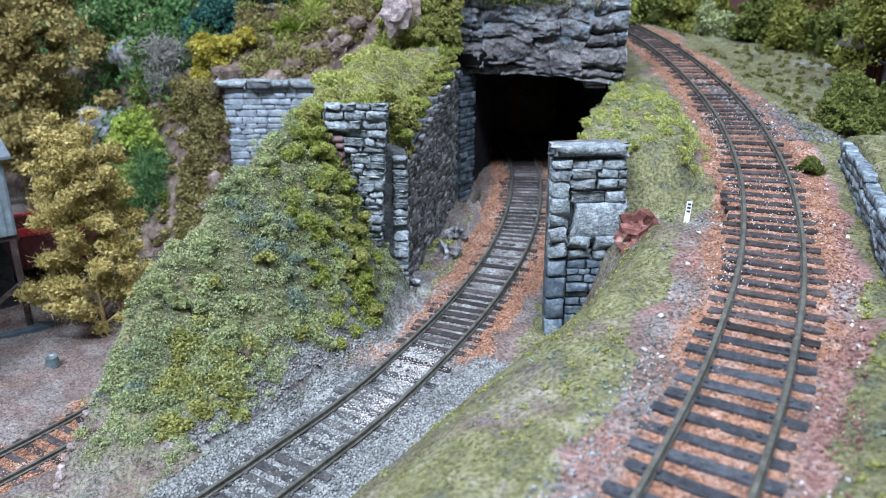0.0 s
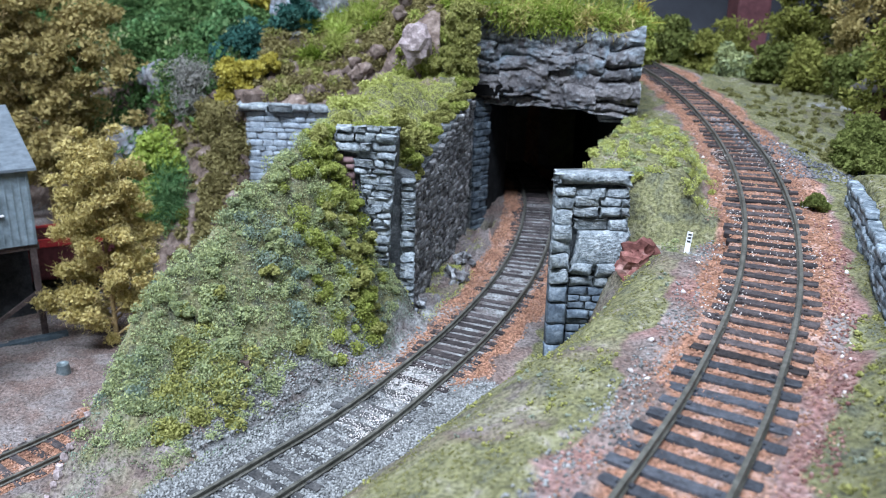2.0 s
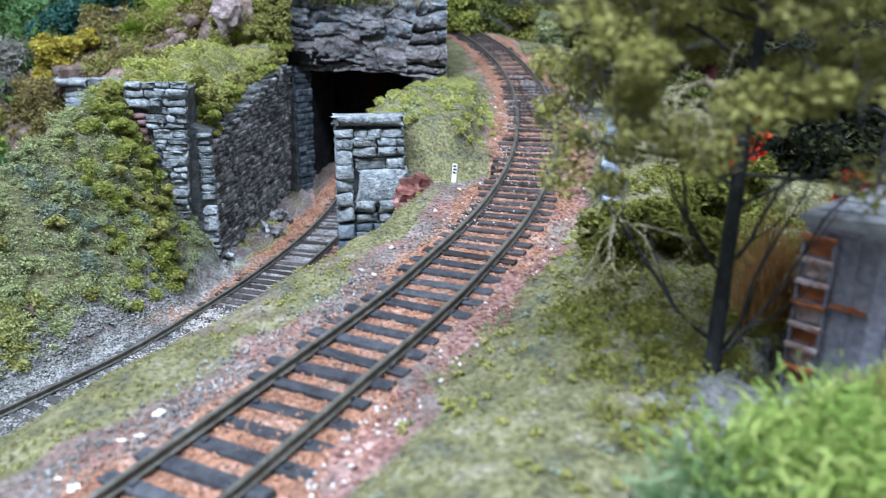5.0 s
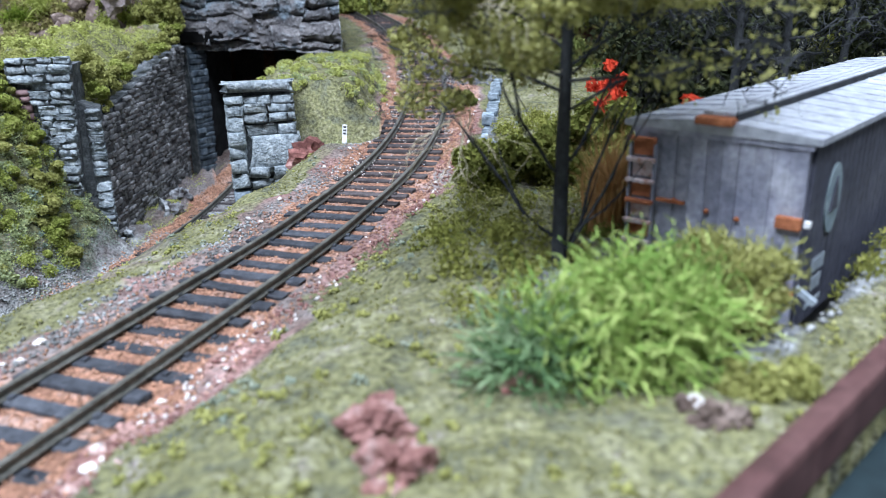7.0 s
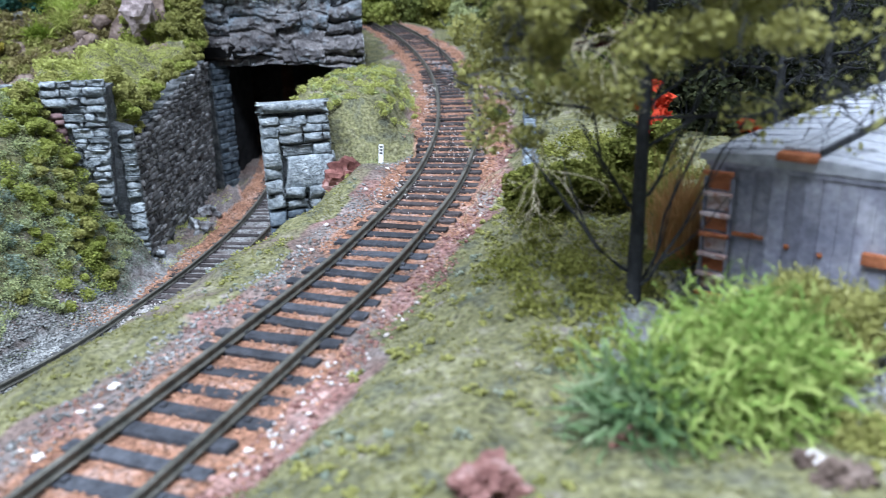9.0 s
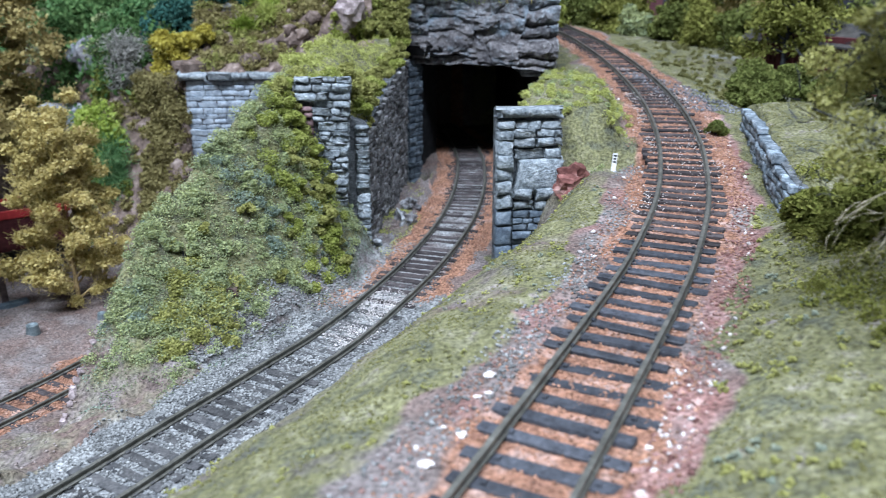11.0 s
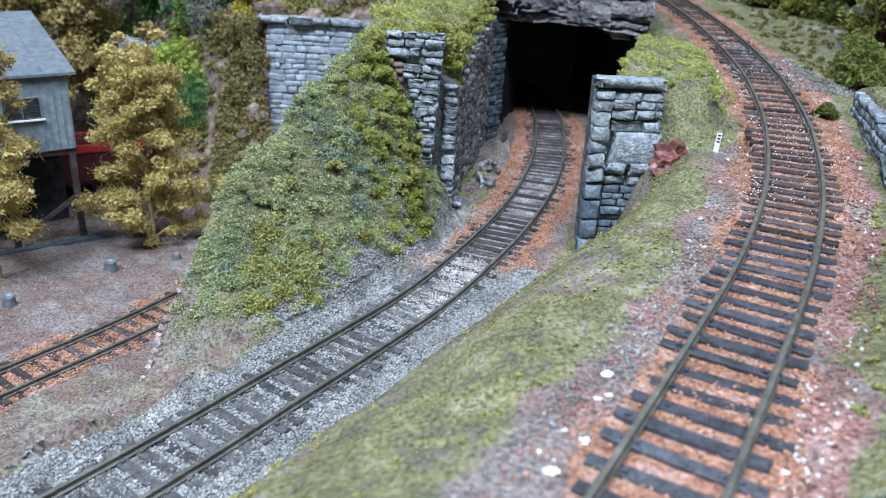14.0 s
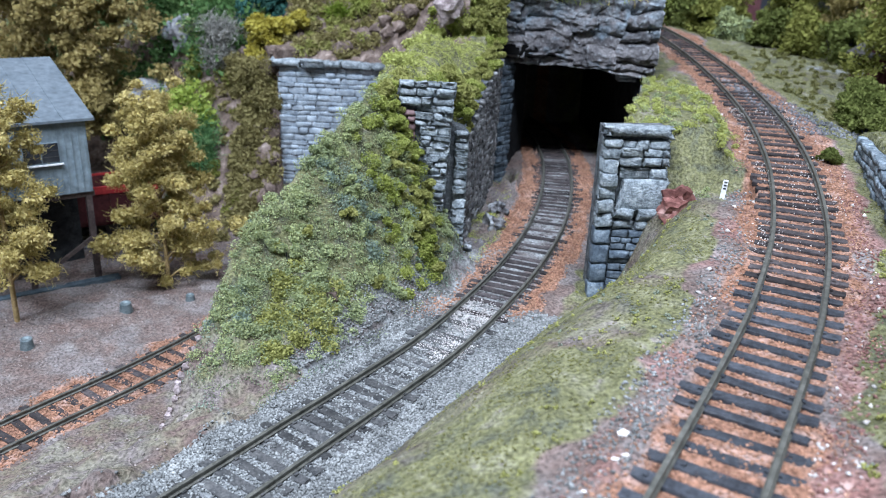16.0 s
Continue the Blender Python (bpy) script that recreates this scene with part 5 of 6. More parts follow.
MAROON = surface("maroon_car_paint", [(0.3, (0.055, 0.014, 0.017)), (0.7, (0.1, 0.028, 0.03))], 80, 500, 0.6, relief=0)


def wheels(top, xs, y0):
    """Trucks with two axles each, under a car whose rails lie at z = 0."""
    for x in xs:
        bm = bmesh.new()
        for s in (-1, 1):
            box_bm(bm, 0.024, 0.0022, 0.0045, Matrix.Translation((0, s * 0.0125, 0.0062)), 0.0006)
        box_bm(bm, 0.006, 0.025, 0.003, Matrix.Translation((0, 0, 0.0075)), 0.0005)
        truck = part("truck", bm, STEEL, top)
        truck.location = (x, y0, 0)
        for a in (-0.0095, 0.0095):
            for s in (-1, 1):
                bm = bmesh.new()
                bmesh.ops.create_cone(bm, cap_ends=True, segments=20, radius1=0.0052, radius2=0.0047, depth=0.0025, matrix=pose(a, s * 0.0089, 0.0050, 90 * s))
                part("wheel", bm, STEEL, truck)


def hopper_car():
    top = empty("hopper_car", pose(-0.2072, 0.4332, 0.0085, 0, 0, 31))
    tagged(top, "open hopper car with maroon sides and a bright red rim", "rail car")
    V, o, i = [], (0.0, -0.105, -0.0155, 0.0155), (-0.0015, -0.1035, -0.014, 0.014)
    bm = bmesh.new()
    for cx, cy, lx, ly in ((-0.0525, -0.0150, 0.105, 0.001), (-0.0525, 0.0150, 0.105, 0.001), (-0.0005, 0, 0.001, 0.031), (-0.1045, 0, 0.001, 0.031)):
        box_bm(bm, lx, ly, 0.023, Matrix.Translation((cx, cy, 0.0205)))
    box_bm(bm, 0.105, 0.031, 0.002, Matrix.Translation((-0.0525, 0, 0.010)))
    part("body", bm, MAROON, top)
    for cx, cy, lx, ly in ((-0.0525, -0.0155, 0.107, 0.0018), (-0.0525, 0.0155, 0.107, 0.0018), (0.0, 0, 0.0018, 0.0326), (-0.105, 0, 0.0018, 0.0326)):
        box("rim", lx, ly, 0.0048, pose(cx, cy, 0.0310), RED, top, 0.0003, "bright red rim")
    for k in range(9):
        box("rib", 0.0014, 0.0012, 0.019, pose(-0.004 - k * 0.0121, -0.0158, 0.0195), MAROON, top)
    wheels(top, (-0.018, -0.087), 0)
    return top


hopper_car()
DIRT_STONE = surface("grey_brown_grit", [(0.25, (0.12, 0.10, 0.092)), (0.55, (0.24, 0.205, 0.19)), (0.85, (0.42, 0.38, 0.36))], 120, 900, relief=0, islands=0.35)
BUCKET = surface("dull_blue_metal", [(0.3, (0.08, 0.11, 0.12)), (0.7, (0.2, 0.24, 0.25))], 200, rough=0.5, metal=0.3, relief=0)


def bucket(x, y, h, r):
    bm = bmesh.new()
    prof = [(0.0, 0), (r, 0), (r * 0.98, h * 0.1), (r * 0.8, h * 0.85), (r * 0.82, h), (r * 0.66, h), (r * 0.62, h * 0.86), (0, h * 0.86)]
    rings = []
    for q, zz in prof[1:-1]:
        rings.append([bm.verts.new((q * math.cos(a * math.pi / 8), q * math.sin(a * math.pi / 8), zz)) for a in range(16)])
    for a, b in zip(rings[:-1], rings[1:]):
        for k in range(16):
            bm.faces.new((a[k], a[(k + 1) % 16], b[(k + 1) % 16], b[k]))
    bm.faces.new(rings[-1])
    bm.faces.new(list(reversed(rings[0])))
    ob = part("bucket", bm, BUCKET, smooth=True)
    ob.location = (x, y, ground_z(x, y) - 0.0003)
    return tagged(ob, "dull blue-grey metal tub on the dirt yard", "tub", "tubs in the yard")


bucket(-0.1815, 0.3130, 0.0052, 0.0034)
bucket(-0.2110, 0.2730, 0.0055, 0.0032)
bucket(-0.1555, 0.3330, 0.0035, 0.0026)
P = spread(11000, rng, -0.30, -0.10, 0.10, 0.43, lambda x, y, z, du, dm, dl, ds, dr, q: (z < 0.045) & (np.abs(dl) > 0.015) & (rng.random(len(x)) < 0.45 + 0.4 * field(x, y, 0.02, 3)))
stuff("yard_pebbles", pebbles(P, 0.00045, rng), DIRT_STONE, "fine grey-brown grit on the yard", "grit")

# ---- wooded slope west of the mountain ----
k = 100
for x, y, sx, sy, sz, mat, n, leaf, blade, lab in (
        (-0.143, 0.492, 0.021, 0.013, 0.026, YELLOW_LEAF, 7000, 0.0012, False, "bright yellow foliage bush beside the wall"),
        (-0.125, 0.492, 0.012, 0.010, 0.012, YELLOW_LEAF, 2500, 0.0012, False, "bright yellow foliage bush beside the wall"),
        (-0.176, 0.503, 0.021, 0.012, 0.036, GREY_LEAF, 1300, 0.0024, None, "dead grey twiggy bush on the slope"),
        (-0.200, 0.512, 0.012, 0.012, 0.016, BRIGHT_LEAF, 3000, 0.0012, False, "yellow-green bush on the slope"),
        (-0.200, 0.478, 0.021, 0.013, 0.050, FRESH_LEAF, 12000, 0.0012, False, "bright green bush at the foot of the slope"),
        (-0.186, 0.470, 0.014, 0.010, 0.030, EMERALD_LEAF, 1100, 0.0040, None, "emerald grass tuft at the foot of the slope"),
        (-0.205, 0.442, 0.011, 0.010, 0.014, EMERALD_LEAF, 1500, 0.009, True, "emerald grass tuft at the foot of the slope"),
        (-0.168, 0.525, 0.014, 0.012, 0.020, PINE_LEAF, 4000, 0.0014, False, "dark blue-green bush above the grey rock"),
        (-0.150, 0.555, 0.032, 0.02, 0.022, PINE_LEAF, 7000, 0.0014, False, "dark blue-green bush on the hill"),
        (-0.190, 0.570, 0.020, 0.02, 0.020, EMERALD_LEAF, 4500, 0.0016, False, "emerald foliage bush on the hill"),
        (-0.115, 0.53, 0.020, 0.018, 0.020, PINE_LEAF, 4500, 0.0014, False, "dark blue-green bush on the hill"),
        (-0.165, 0.62, 0.03, 0.02, 0.025, YELLOW_LEAF, 4500, 0.0018, False, "golden yellow bush on the hilltop"),
        (-0.230, 0.60, 0.03, 0.03, 0.022, GREEN_LEAF, 6000, 0.0018, False, "dark green bush on the wooded slope")):
    bush(lab, x, y, sx, sy, sz, mat, n, leaf, k, blade=bool(blade), curly=blade is None, width=0.0004 if mat is GREY_LEAF else 0.0003)
    k += 1
rg = np.random.default_rng(77)
for i in range(30):
    x = rg.uniform(-0.47, -0.17)
    y = 0.585 + 0.19 * ((i * 0.618) % 1) + 0.10 * max(0, -x - 0.3)
    bush("dense dark green bush on the wooded slope", x, y, rg.uniform(0.026, 0.042), 0.03, rg.uniform(0.02, 0.032), (GREEN_LEAF, GREEN_LEAF, GREEN_LEAF, EMERALD_LEAF, OLIVE_LEAF)[i % 5], 3800, 0.0018, k + i, group="bushes on the wooded slope")
k += 60


def tuft_cover(label, n, x0, x1, y0, y1, keep, material, seed, r=0.0045, each=170, leaf=0.0010, foam=False):
    """Many small tufts on a slope, as one cover."""
    rr = np.random.default_rng(seed)
    c = spread(n, rr, x0, x1, y0, y1, keep)
    i = rr.integers(0, len(c), len(c) * each)
    size = r * rr.uniform(0.5, 1.4, len(c))
    pts = c[i] + ball_points(len(i), rr, 0.1) * size[i][:, None] * np.array([1.2, 1, 0.9])
    pts[:, 2] += 0.3 * r
    stuff("slope_tufts", pebbles(pts, leaf, rr, 0) if foam else flakes(len(pts), pts, leaf, rr), material, label, "tufts")


SAGE_DULL = leafy("dull_sage_flock", [(0.15, (0.156, 0.195, 0.156)), (0.5, (0.26, 0.305, 0.234)), (0.85, (0.39, 0.429, 0.338))])


def slope_west(x, y, z, du, dm, dl, ds, dr, q):
    return (z > 0.012) & (z < 0.125)


tuft_cover("olive-brown tufts on the rocky slope", 190, -0.225, -0.134, 0.43, 0.53, slope_west, BROWN_TUFT, 51)
tuft_cover("olive tufts on the rocky slope", 90, -0.225, -0.134, 0.43, 0.53, slope_west, OLIVE_LEAF, 52)
tuft_cover("olive-brown tufts above the wall", 260, -0.130, -0.015, 0.476, 0.55, lambda *a: a[2] > 0.11, BROWN_TUFT, 53)
tuft_cover("olive moss tufts above the wall", 120, -0.130, 0.0, 0.476, 0.56, lambda *a: a[2] > 0.11, MOSS_LEAF, 54)
tuft_cover("olive-brown tufts at the corner of the wall", 110, -0.150, -0.1335, 0.425, 0.485, lambda *a: a[2] > 0.006, BROWN_TUFT, 57, 0.004, 150)
tuft_cover("bright moss spilling down beside the pier", 150, -0.066, -0.026, 0.225, 0.292, lambda x, y, z, du, dm, dl, ds, dr, q: (dm < -0.024) & (dr > 0.002) & ((x + 0.045) * 0.6 + (y - 0.285) * 0.8 > -0.03), BRIGHT_LEAF, 58, 0.0032, 520, 0.00042)
tuft_cover("crumbly sage clumps over the hillside", 1500, -0.12, -0.02, 0.155, 0.30, lambda x, y, z, du, dm, dl, ds, dr, q: (dm < -0.025) & (dr > 0.0) & (z > 0.052 + 0.008 * field(x, y, 0.012, 3)), SAGE_LEAF, 66, 0.0021, 130, 0.00034)
tuft_cover("blue-green clumps over the hillside", 700, -0.12, -0.02, 0.155, 0.30, lambda x, y, z, du, dm, dl, ds, dr, q: (dm < -0.025) & (dr > 0.0) & (z > 0.05) & (field(x, y, 0.017, 1) + 0.6 * field(x, y, 0.007, 3) > 0.05), BLUE_SAGE, 67, 0.0020, 130, 0.00034)
tuft_cover("proud sage clumps over the hillside", 330, -0.12, -0.03, 0.165, 0.29, lambda x, y, z, du, dm, dl, ds, dr, q: (dm < -0.028) & (dr > 0.0) & (z > 0.056), SAGE_LEAF, 68, 0.0034, 330, 0.00040)
tuft_cover("proud blue-green clumps over the hillside", 170, -0.12, -0.03, 0.165, 0.29, lambda x, y, z, du, dm, dl, ds, dr, q: (dm < -0.028) & (dr > 0.002) & (z > 0.054) & (field(x, y, 0.017, 1) + 0.6 * field(x, y, 0.007, 3) > 0.0), BLUE_SAGE, 69, 0.0034, 330, 0.00040)
tuft_cover("dull olive moss low on the hill", 44, -0.085, -0.062, 0.188, 0.222, lambda x, y, z, du, dm, dl, ds, dr, q: (dm < -0.026) & (dr > 0.004), MOSS_LEAF, 59, 0.0034, 300, 0.0005)
tuft_cover("olive moss on top of the pier", 40, -0.046, -0.022, 0.291, 0.312, lambda *a: a[2] > 0.1, MOSS_LEAF, 60, 0.003, 300, 0.00055)
tuft_cover("olive moss along the shoulder", 130, -0.075, -0.035, 0.31, 0.47, lambda x, y, z, du, dm, dl, ds, dr, q: (np.abs(dr) < 0.008) & (z > 0.1), SHOULDER_LEAF, 62, 0.0042, 260, 0.0007)
tuft_cover("olive moss under the tree", 420, 0.085, 0.17, 0.02, 0.20, lambda x, y, z, du, dm, dl, ds, dr, q: (du > 0.036) & (np.abs(ds) > 0.02) & (y > 0.055), OLIVE_LEAF, 61, 0.0035, 150, 0.00042)
tuft_cover("crumbly olive moss on the grassy bank", 900, 0.03, 0.16, 0.0, 0.2, lambda x, y, z, du, dm, dl, ds, dr, q: (du > 0.0235) & (np.abs(ds) > 0.02) & (field(x, y, 0.014, 2) > -0.25), MOSS_LEAF, 74, 0.0011, 14, 0.0005, True)
tuft_cover("grey-green moss patches on the grassy bank", 260, 0.03, 0.16, 0.0, 0.2, lambda x, y, z, du, dm, dl, ds, dr, q: (du > 0.0235) & (np.abs(ds) > 0.02) & (field(x, y, 0.02, 1) > 0.25), SAGE_DULL, 75, 0.0011, 14, 0.0005, True)
tuft_cover("crumbly olive moss between the tracks", 900, -0.09, 0.07, 0.02, 0.262, lambda x, y, z, du, dm, dl, ds, dr, q: (du < -0.028) & (dm > 0.030) & (field(x, y, 0.014, 2) > -0.2), MOSS_LEAF, 76, 0.0009, 12, 0.0004, True)
tuft_cover("grey-green moss patches between the tracks", 260, -0.09, 0.07, 0.02, 0.262, lambda x, y, z, du, dm, dl, ds, dr, q: (du < -0.026) & (dm > 0.030) & (field(x, y, 0.02, 1) > 0.25), SAGE_DULL, 77, 0.0009, 12, 0.0004, True)
tuft_cover("grey-green tufts between the far tracks", 420, 0.13, 0.25, 0.29, 0.56, lambda x, y, z, du, dm, dl, ds, dr, q: (du > 0.026) & (field(x, y, 0.03, 2) > -0.3), BANK_LEAF, 73, 0.0018, 90, 0.0007)
tuft_cover("dark green undergrowth on the wooded slope", 420, -0.5, -0.15, 0.50, 0.82, lambda *a: (a[2] > 0.03), GREEN_LEAF, 55, 0.016, 260, 0.0018)
tuft_cover("green undergrowth on the wooded slope", 120, -0.45, -0.16, 0.52, 0.80, lambda *a: (a[2] > 0.05), SAGE_LEAF, 56, 0.014, 240, 0.0016)
for i, (x, y, s) in enumerate(((-0.235, 0.535, 0.040), (-0.215, 0.545, 0.03), (-0.205, 0.50, 0.018), (-0.108, 0.575, 0.05), (-0.126, 0.60, 0.04))):
    r = rock_lump("rock_outcrop", s, s * 0.7, s * 0.9, i + 3, ROCK, 0.35)
    r.location = (x, y, ground_z(x, y) + s * 0.12)
    tagged(r, "blue-grey rock outcrop on the wooded slope", "rock", "rock outcrops")
for i in range(30):
    x, y = (rg.uniform(-0.21, -0.137), rg.uniform(0.44, 0.51)) if i % 2 else (rg.uniform(-0.125, -0.02), rg.uniform(0.476, 0.53))
    s = rg.uniform(0.006, 0.014)
    r = rock_lump("rock", s, s * 0.8, s * 0.7, i + 20, BROWN_ROCK if i % 4 else ROCK, 0.35, 2)
    r.location = (x, y, ground_z(x, y))
    tagged(r, "brown weathered rock set in the slope", "rock", "slope rocks")

for i in range(16):
    x, y = rg.uniform(-0.146, -0.134), rg.uniform(0.43, 0.468)
    s = rg.uniform(0.007, 0.013)
    r = rock_lump("rock", s, s * 0.8, s * 1.2, i + 170, BROWN_ROCK, 0.4, 2)
    r.location = (x, y, ground_z(x, y))
    tagged(r, "dark brown rock at the corner of the wall", "rock", "rocks at the wall corner")

rr = np.random.default_rng(64)
t, h = rr.random(150), rr.random(150)
C = np.stack([-0.1690 + 0.0354 * t - 0.004, 0.4985 - 0.0354 * t - 0.004, 0.112 * h], -1)
i = rr.integers(0, 150, 150 * 260)
pts = C[i] + ball_points(len(i), rr, 0.1) * (0.0048 * rr.uniform(0.5, 1.5, 150))[i][:, None]
stuff("slope_tufts", flakes(len(pts), pts, 0.0009, rr), BROWN_TUFT, "olive-brown tufts clinging to the rock slope", "tufts")
t = rr.random(70)
C = np.stack([0.002 + 0.094 * t, 0.434 + 0.016 * rr.random(70), 0.1715 - 0.008 * t], -1)
i = rr.integers(0, 70, 70 * 200)
pts = C[i] + ball_points(len(i), rr, 0.1) * (0.0042 * rr.uniform(0.5, 1.3, 70))[i][:, None]
stuff("slope_tufts", flakes(len(pts), pts, 0.0008, rr), BROWN_TUFT, "olive-brown tufts along the top of the portal", "tufts")

# ---- over the tunnel: hanging grass, moss, a pinkish stone ----
for i in range(30):
    x, y = rg.uniform(-0.003, 0.092), 0.4485 + 0.07 * rg.random() ** 1.3
    mat = (GRASS, HERB if x > 0.015 else FRESH_LEAF, HERB if x > 0.03 else GRASS, BRIGHT_LEAF)[i % 4]
    bush("long tangled grass tuft hanging over the portal", x, y, 0.011, 0.008, 0.005, mat, 480, 0.0105, k + i, z=float(hill(np.array(x), np.array(y))) + 0.001, blade=True, group="grass tufts over the portal", kind_word="grass tuft", lean=0.7)
k += 60
for i in range(30):
    x, y = rg.uniform(-0.105, 0.0), rg.uniform(0.50, 0.60)
    bush("long olive grass tuft on the mountain", x, y, 0.012, 0.010, 0.006, (BRIGHT_LEAF, GRASS, FRESH_LEAF)[i % 3], 480, 0.0100, k + i, blade=True, group="grass tufts on the mountain", kind_word="grass tuft", lean=0.9)
k += 60
for i in range(22):
    x = 0.022 + 0.076 * (i + rg.random()) / 22
    bush("tangled green and yellow grass drooping over the lintel", x, 0.4325 + 0.006 * rg.random(), 0.0065, 0.004, 0.006, (GRASS, FRESH_LEAF, BRIGHT_LEAF, GOLD_LEAF, FRESH_LEAF)[i % 5], 130, 0.0026, k + i, z=0.1705 - 0.008 * x / 0.1, curly=True, width=0.0004, curl=0.5, rise=-0.12, group="drooping grass on the lintel", kind_word="grass tuft")
k += 40
bush("golden grass clump at the end of the portal", 0.099, 0.452, 0.008, 0.008, 0.014, YELLOW_LEAF, 1500, 0.008, k, z=0.160, blade=True)
for i, (x, y, z, r) in enumerate(((-0.004, 0.428, 0.134, 0.012), (-0.010, 0.425, 0.142, 0.011), (0.001, 0.430, 0.126, 0.007), (-0.016, 0.440, 0.148, 0.012), (-0.002, 0.434, 0.150, 0.010), (-0.020, 0.312, 0.121, 0.009), (-0.016, 0.310, 0.114, 0.0075),
                                  (-0.0165, 0.3085, 0.1075, 0.0055), (-0.0145, 0.325, 0.117, 0.008), (-0.0115, 0.338, 0.120, 0.0075), (-0.009, 0.352, 0.122, 0.0075), (-0.006, 0.366, 0.125, 0.0075), (-0.0025, 0.380, 0.127, 0.008), (0.0005, 0.394, 0.129, 0.008), (0.002, 0.407, 0.131, 0.008), (0.003, 0.420, 0.134, 0.008), (-0.022, 0.325, 0.127, 0.010))):
    bush("bright olive moss clump draped over the wing wall", x, y, r, r * 0.8, r, MOSS_LEAF if i % 3 else BRIGHT_LEAF, 3600, 0.0006, k + 1 + i, z=z - r * 0.45, group="moss over the wing wall", kind_word="moss clump")
k += 20
rr = np.random.default_rng(65)
C = np.stack([rr.uniform(-0.034, 0.003, 110), rr.uniform(0.423, 0.441, 110), rr.uniform(0.13, 0.168, 110)], -1)
C[:, 1] += 0.5 * (C[:, 2] - 0.13)
i = rr.integers(0, 110, 110 * 260)
pts = C[i] + ball_points(len(i), rr, 0.1) * (0.0042 * rr.uniform(0.5, 1.3, 110))[i][:, None]
stuff("slope_tufts", flakes(len(pts), pts, 0.0008, rr), BRIGHT_LEAF, "olive moss climbing beside the portal", "tufts")
C = np.stack([rr.uniform(-0.006, 0.009, 70), rr.uniform(0.424, 0.431, 70), rr.uniform(0.135, 0.176, 70)], -1)
i = rr.integers(0, 70, 70 * 240)
pts = C[i] + ball_points(len(i), rr, 0.1) * (0.0035 * rr.uniform(0.5, 1.3, 70))[i][:, None]
stuff("slope_tufts", flakes(len(pts), pts, 0.0008, rr), MOSS_LEAF, "olive moss hanging over the end of the lintel", "tufts")
tuft_cover("bright moss on the bank behind the quoined pier", 260, 0.05, 0.11, 0.268, 0.43, lambda x, y, z, du, dm, dl, ds, dr, q: (du < -0.019) & (dm > 0.024) & (z > 0.095), SHOULDER_LEAF, 70, 0.0022, 150, 0.0004)
tuft_cover("blue-green moss on the bank behind the quoined pier", 90, 0.05, 0.11, 0.258, 0.43, lambda x, y, z, du, dm, dl, ds, dr, q: (du < -0.019) & (dm > 0.024) & (z > 0.09), SAGE_LEAF, 71, 0.0020, 120, 0.0004)
tuft_cover("brown and olive tufts beside the portal", 150, -0.05, -0.004, 0.438, 0.50, lambda *a: a[2] > 0.1, BROWN_TUFT, 78, 0.004, 150)
tuft_cover("olive-brown tufts under the corner of the wall", 230, -0.165, -0.1315, 0.42, 0.478, lambda *a: a[2] > 0.004, BROWN_TUFT, 72, 0.0042, 140)
r = rock_lump("rock", 0.018, 0.014, 0.021, 91, MAUVE, 0.35)
r.location = (-0.0235, 0.4220, 0.1540)
tagged(r, "pinkish stone above the mossy shoulder", "rock")
for i in range(6):
    x, y = rg.uniform(-0.065, -0.03), rg.uniform(0.435, 0.468)
    r = rock_lump("rock", 0.009, 0.008, 0.008, i + 120, BROWN_ROCK, 0.4, 2)
    r.location = (x, y, float(hill(np.array(x), np.array(0.47))) - 0.004 + 0.5 * (y - 0.43))
    tagged(r, "brown weathered rock above the mossy shoulder", "rock", "shoulder rocks")

# ---- moss clumps on the hill, thick beside the pier ----
for i in range(58):
    if i < 30:
        t = rg.random()
        x, y = -0.050 + 0.020 * t + rg.normal() * 0.004, 0.284 - 0.02 * t + rg.normal() * 0.004
        mat, s = (BRIGHT_LEAF, MOSS_LEAF)[i % 2], rg.uniform(0.004, 0.0075)
    else:
        x, y = rg.uniform(-0.095, -0.035), rg.uniform(0.185, 0.275)
        mat, s = (MOSS_LEAF, SAGE_LEAF, SAGE_LEAF)[i % 3], rg.uniform(0.003, 0.006)
    if float(near(MIDDLE, x, y)[0]) > -0.024 or float(near(RIDGE, x, y)[0]) < 0.002:
        continue
    bush("olive-green moss clump on the hillside", x, y, s, s, s * 0.8, mat, int(1900 * (s / 0.005) ** 2), 0.00055, k + i, group="moss clumps on the hill", kind_word="moss clump")
k += 80
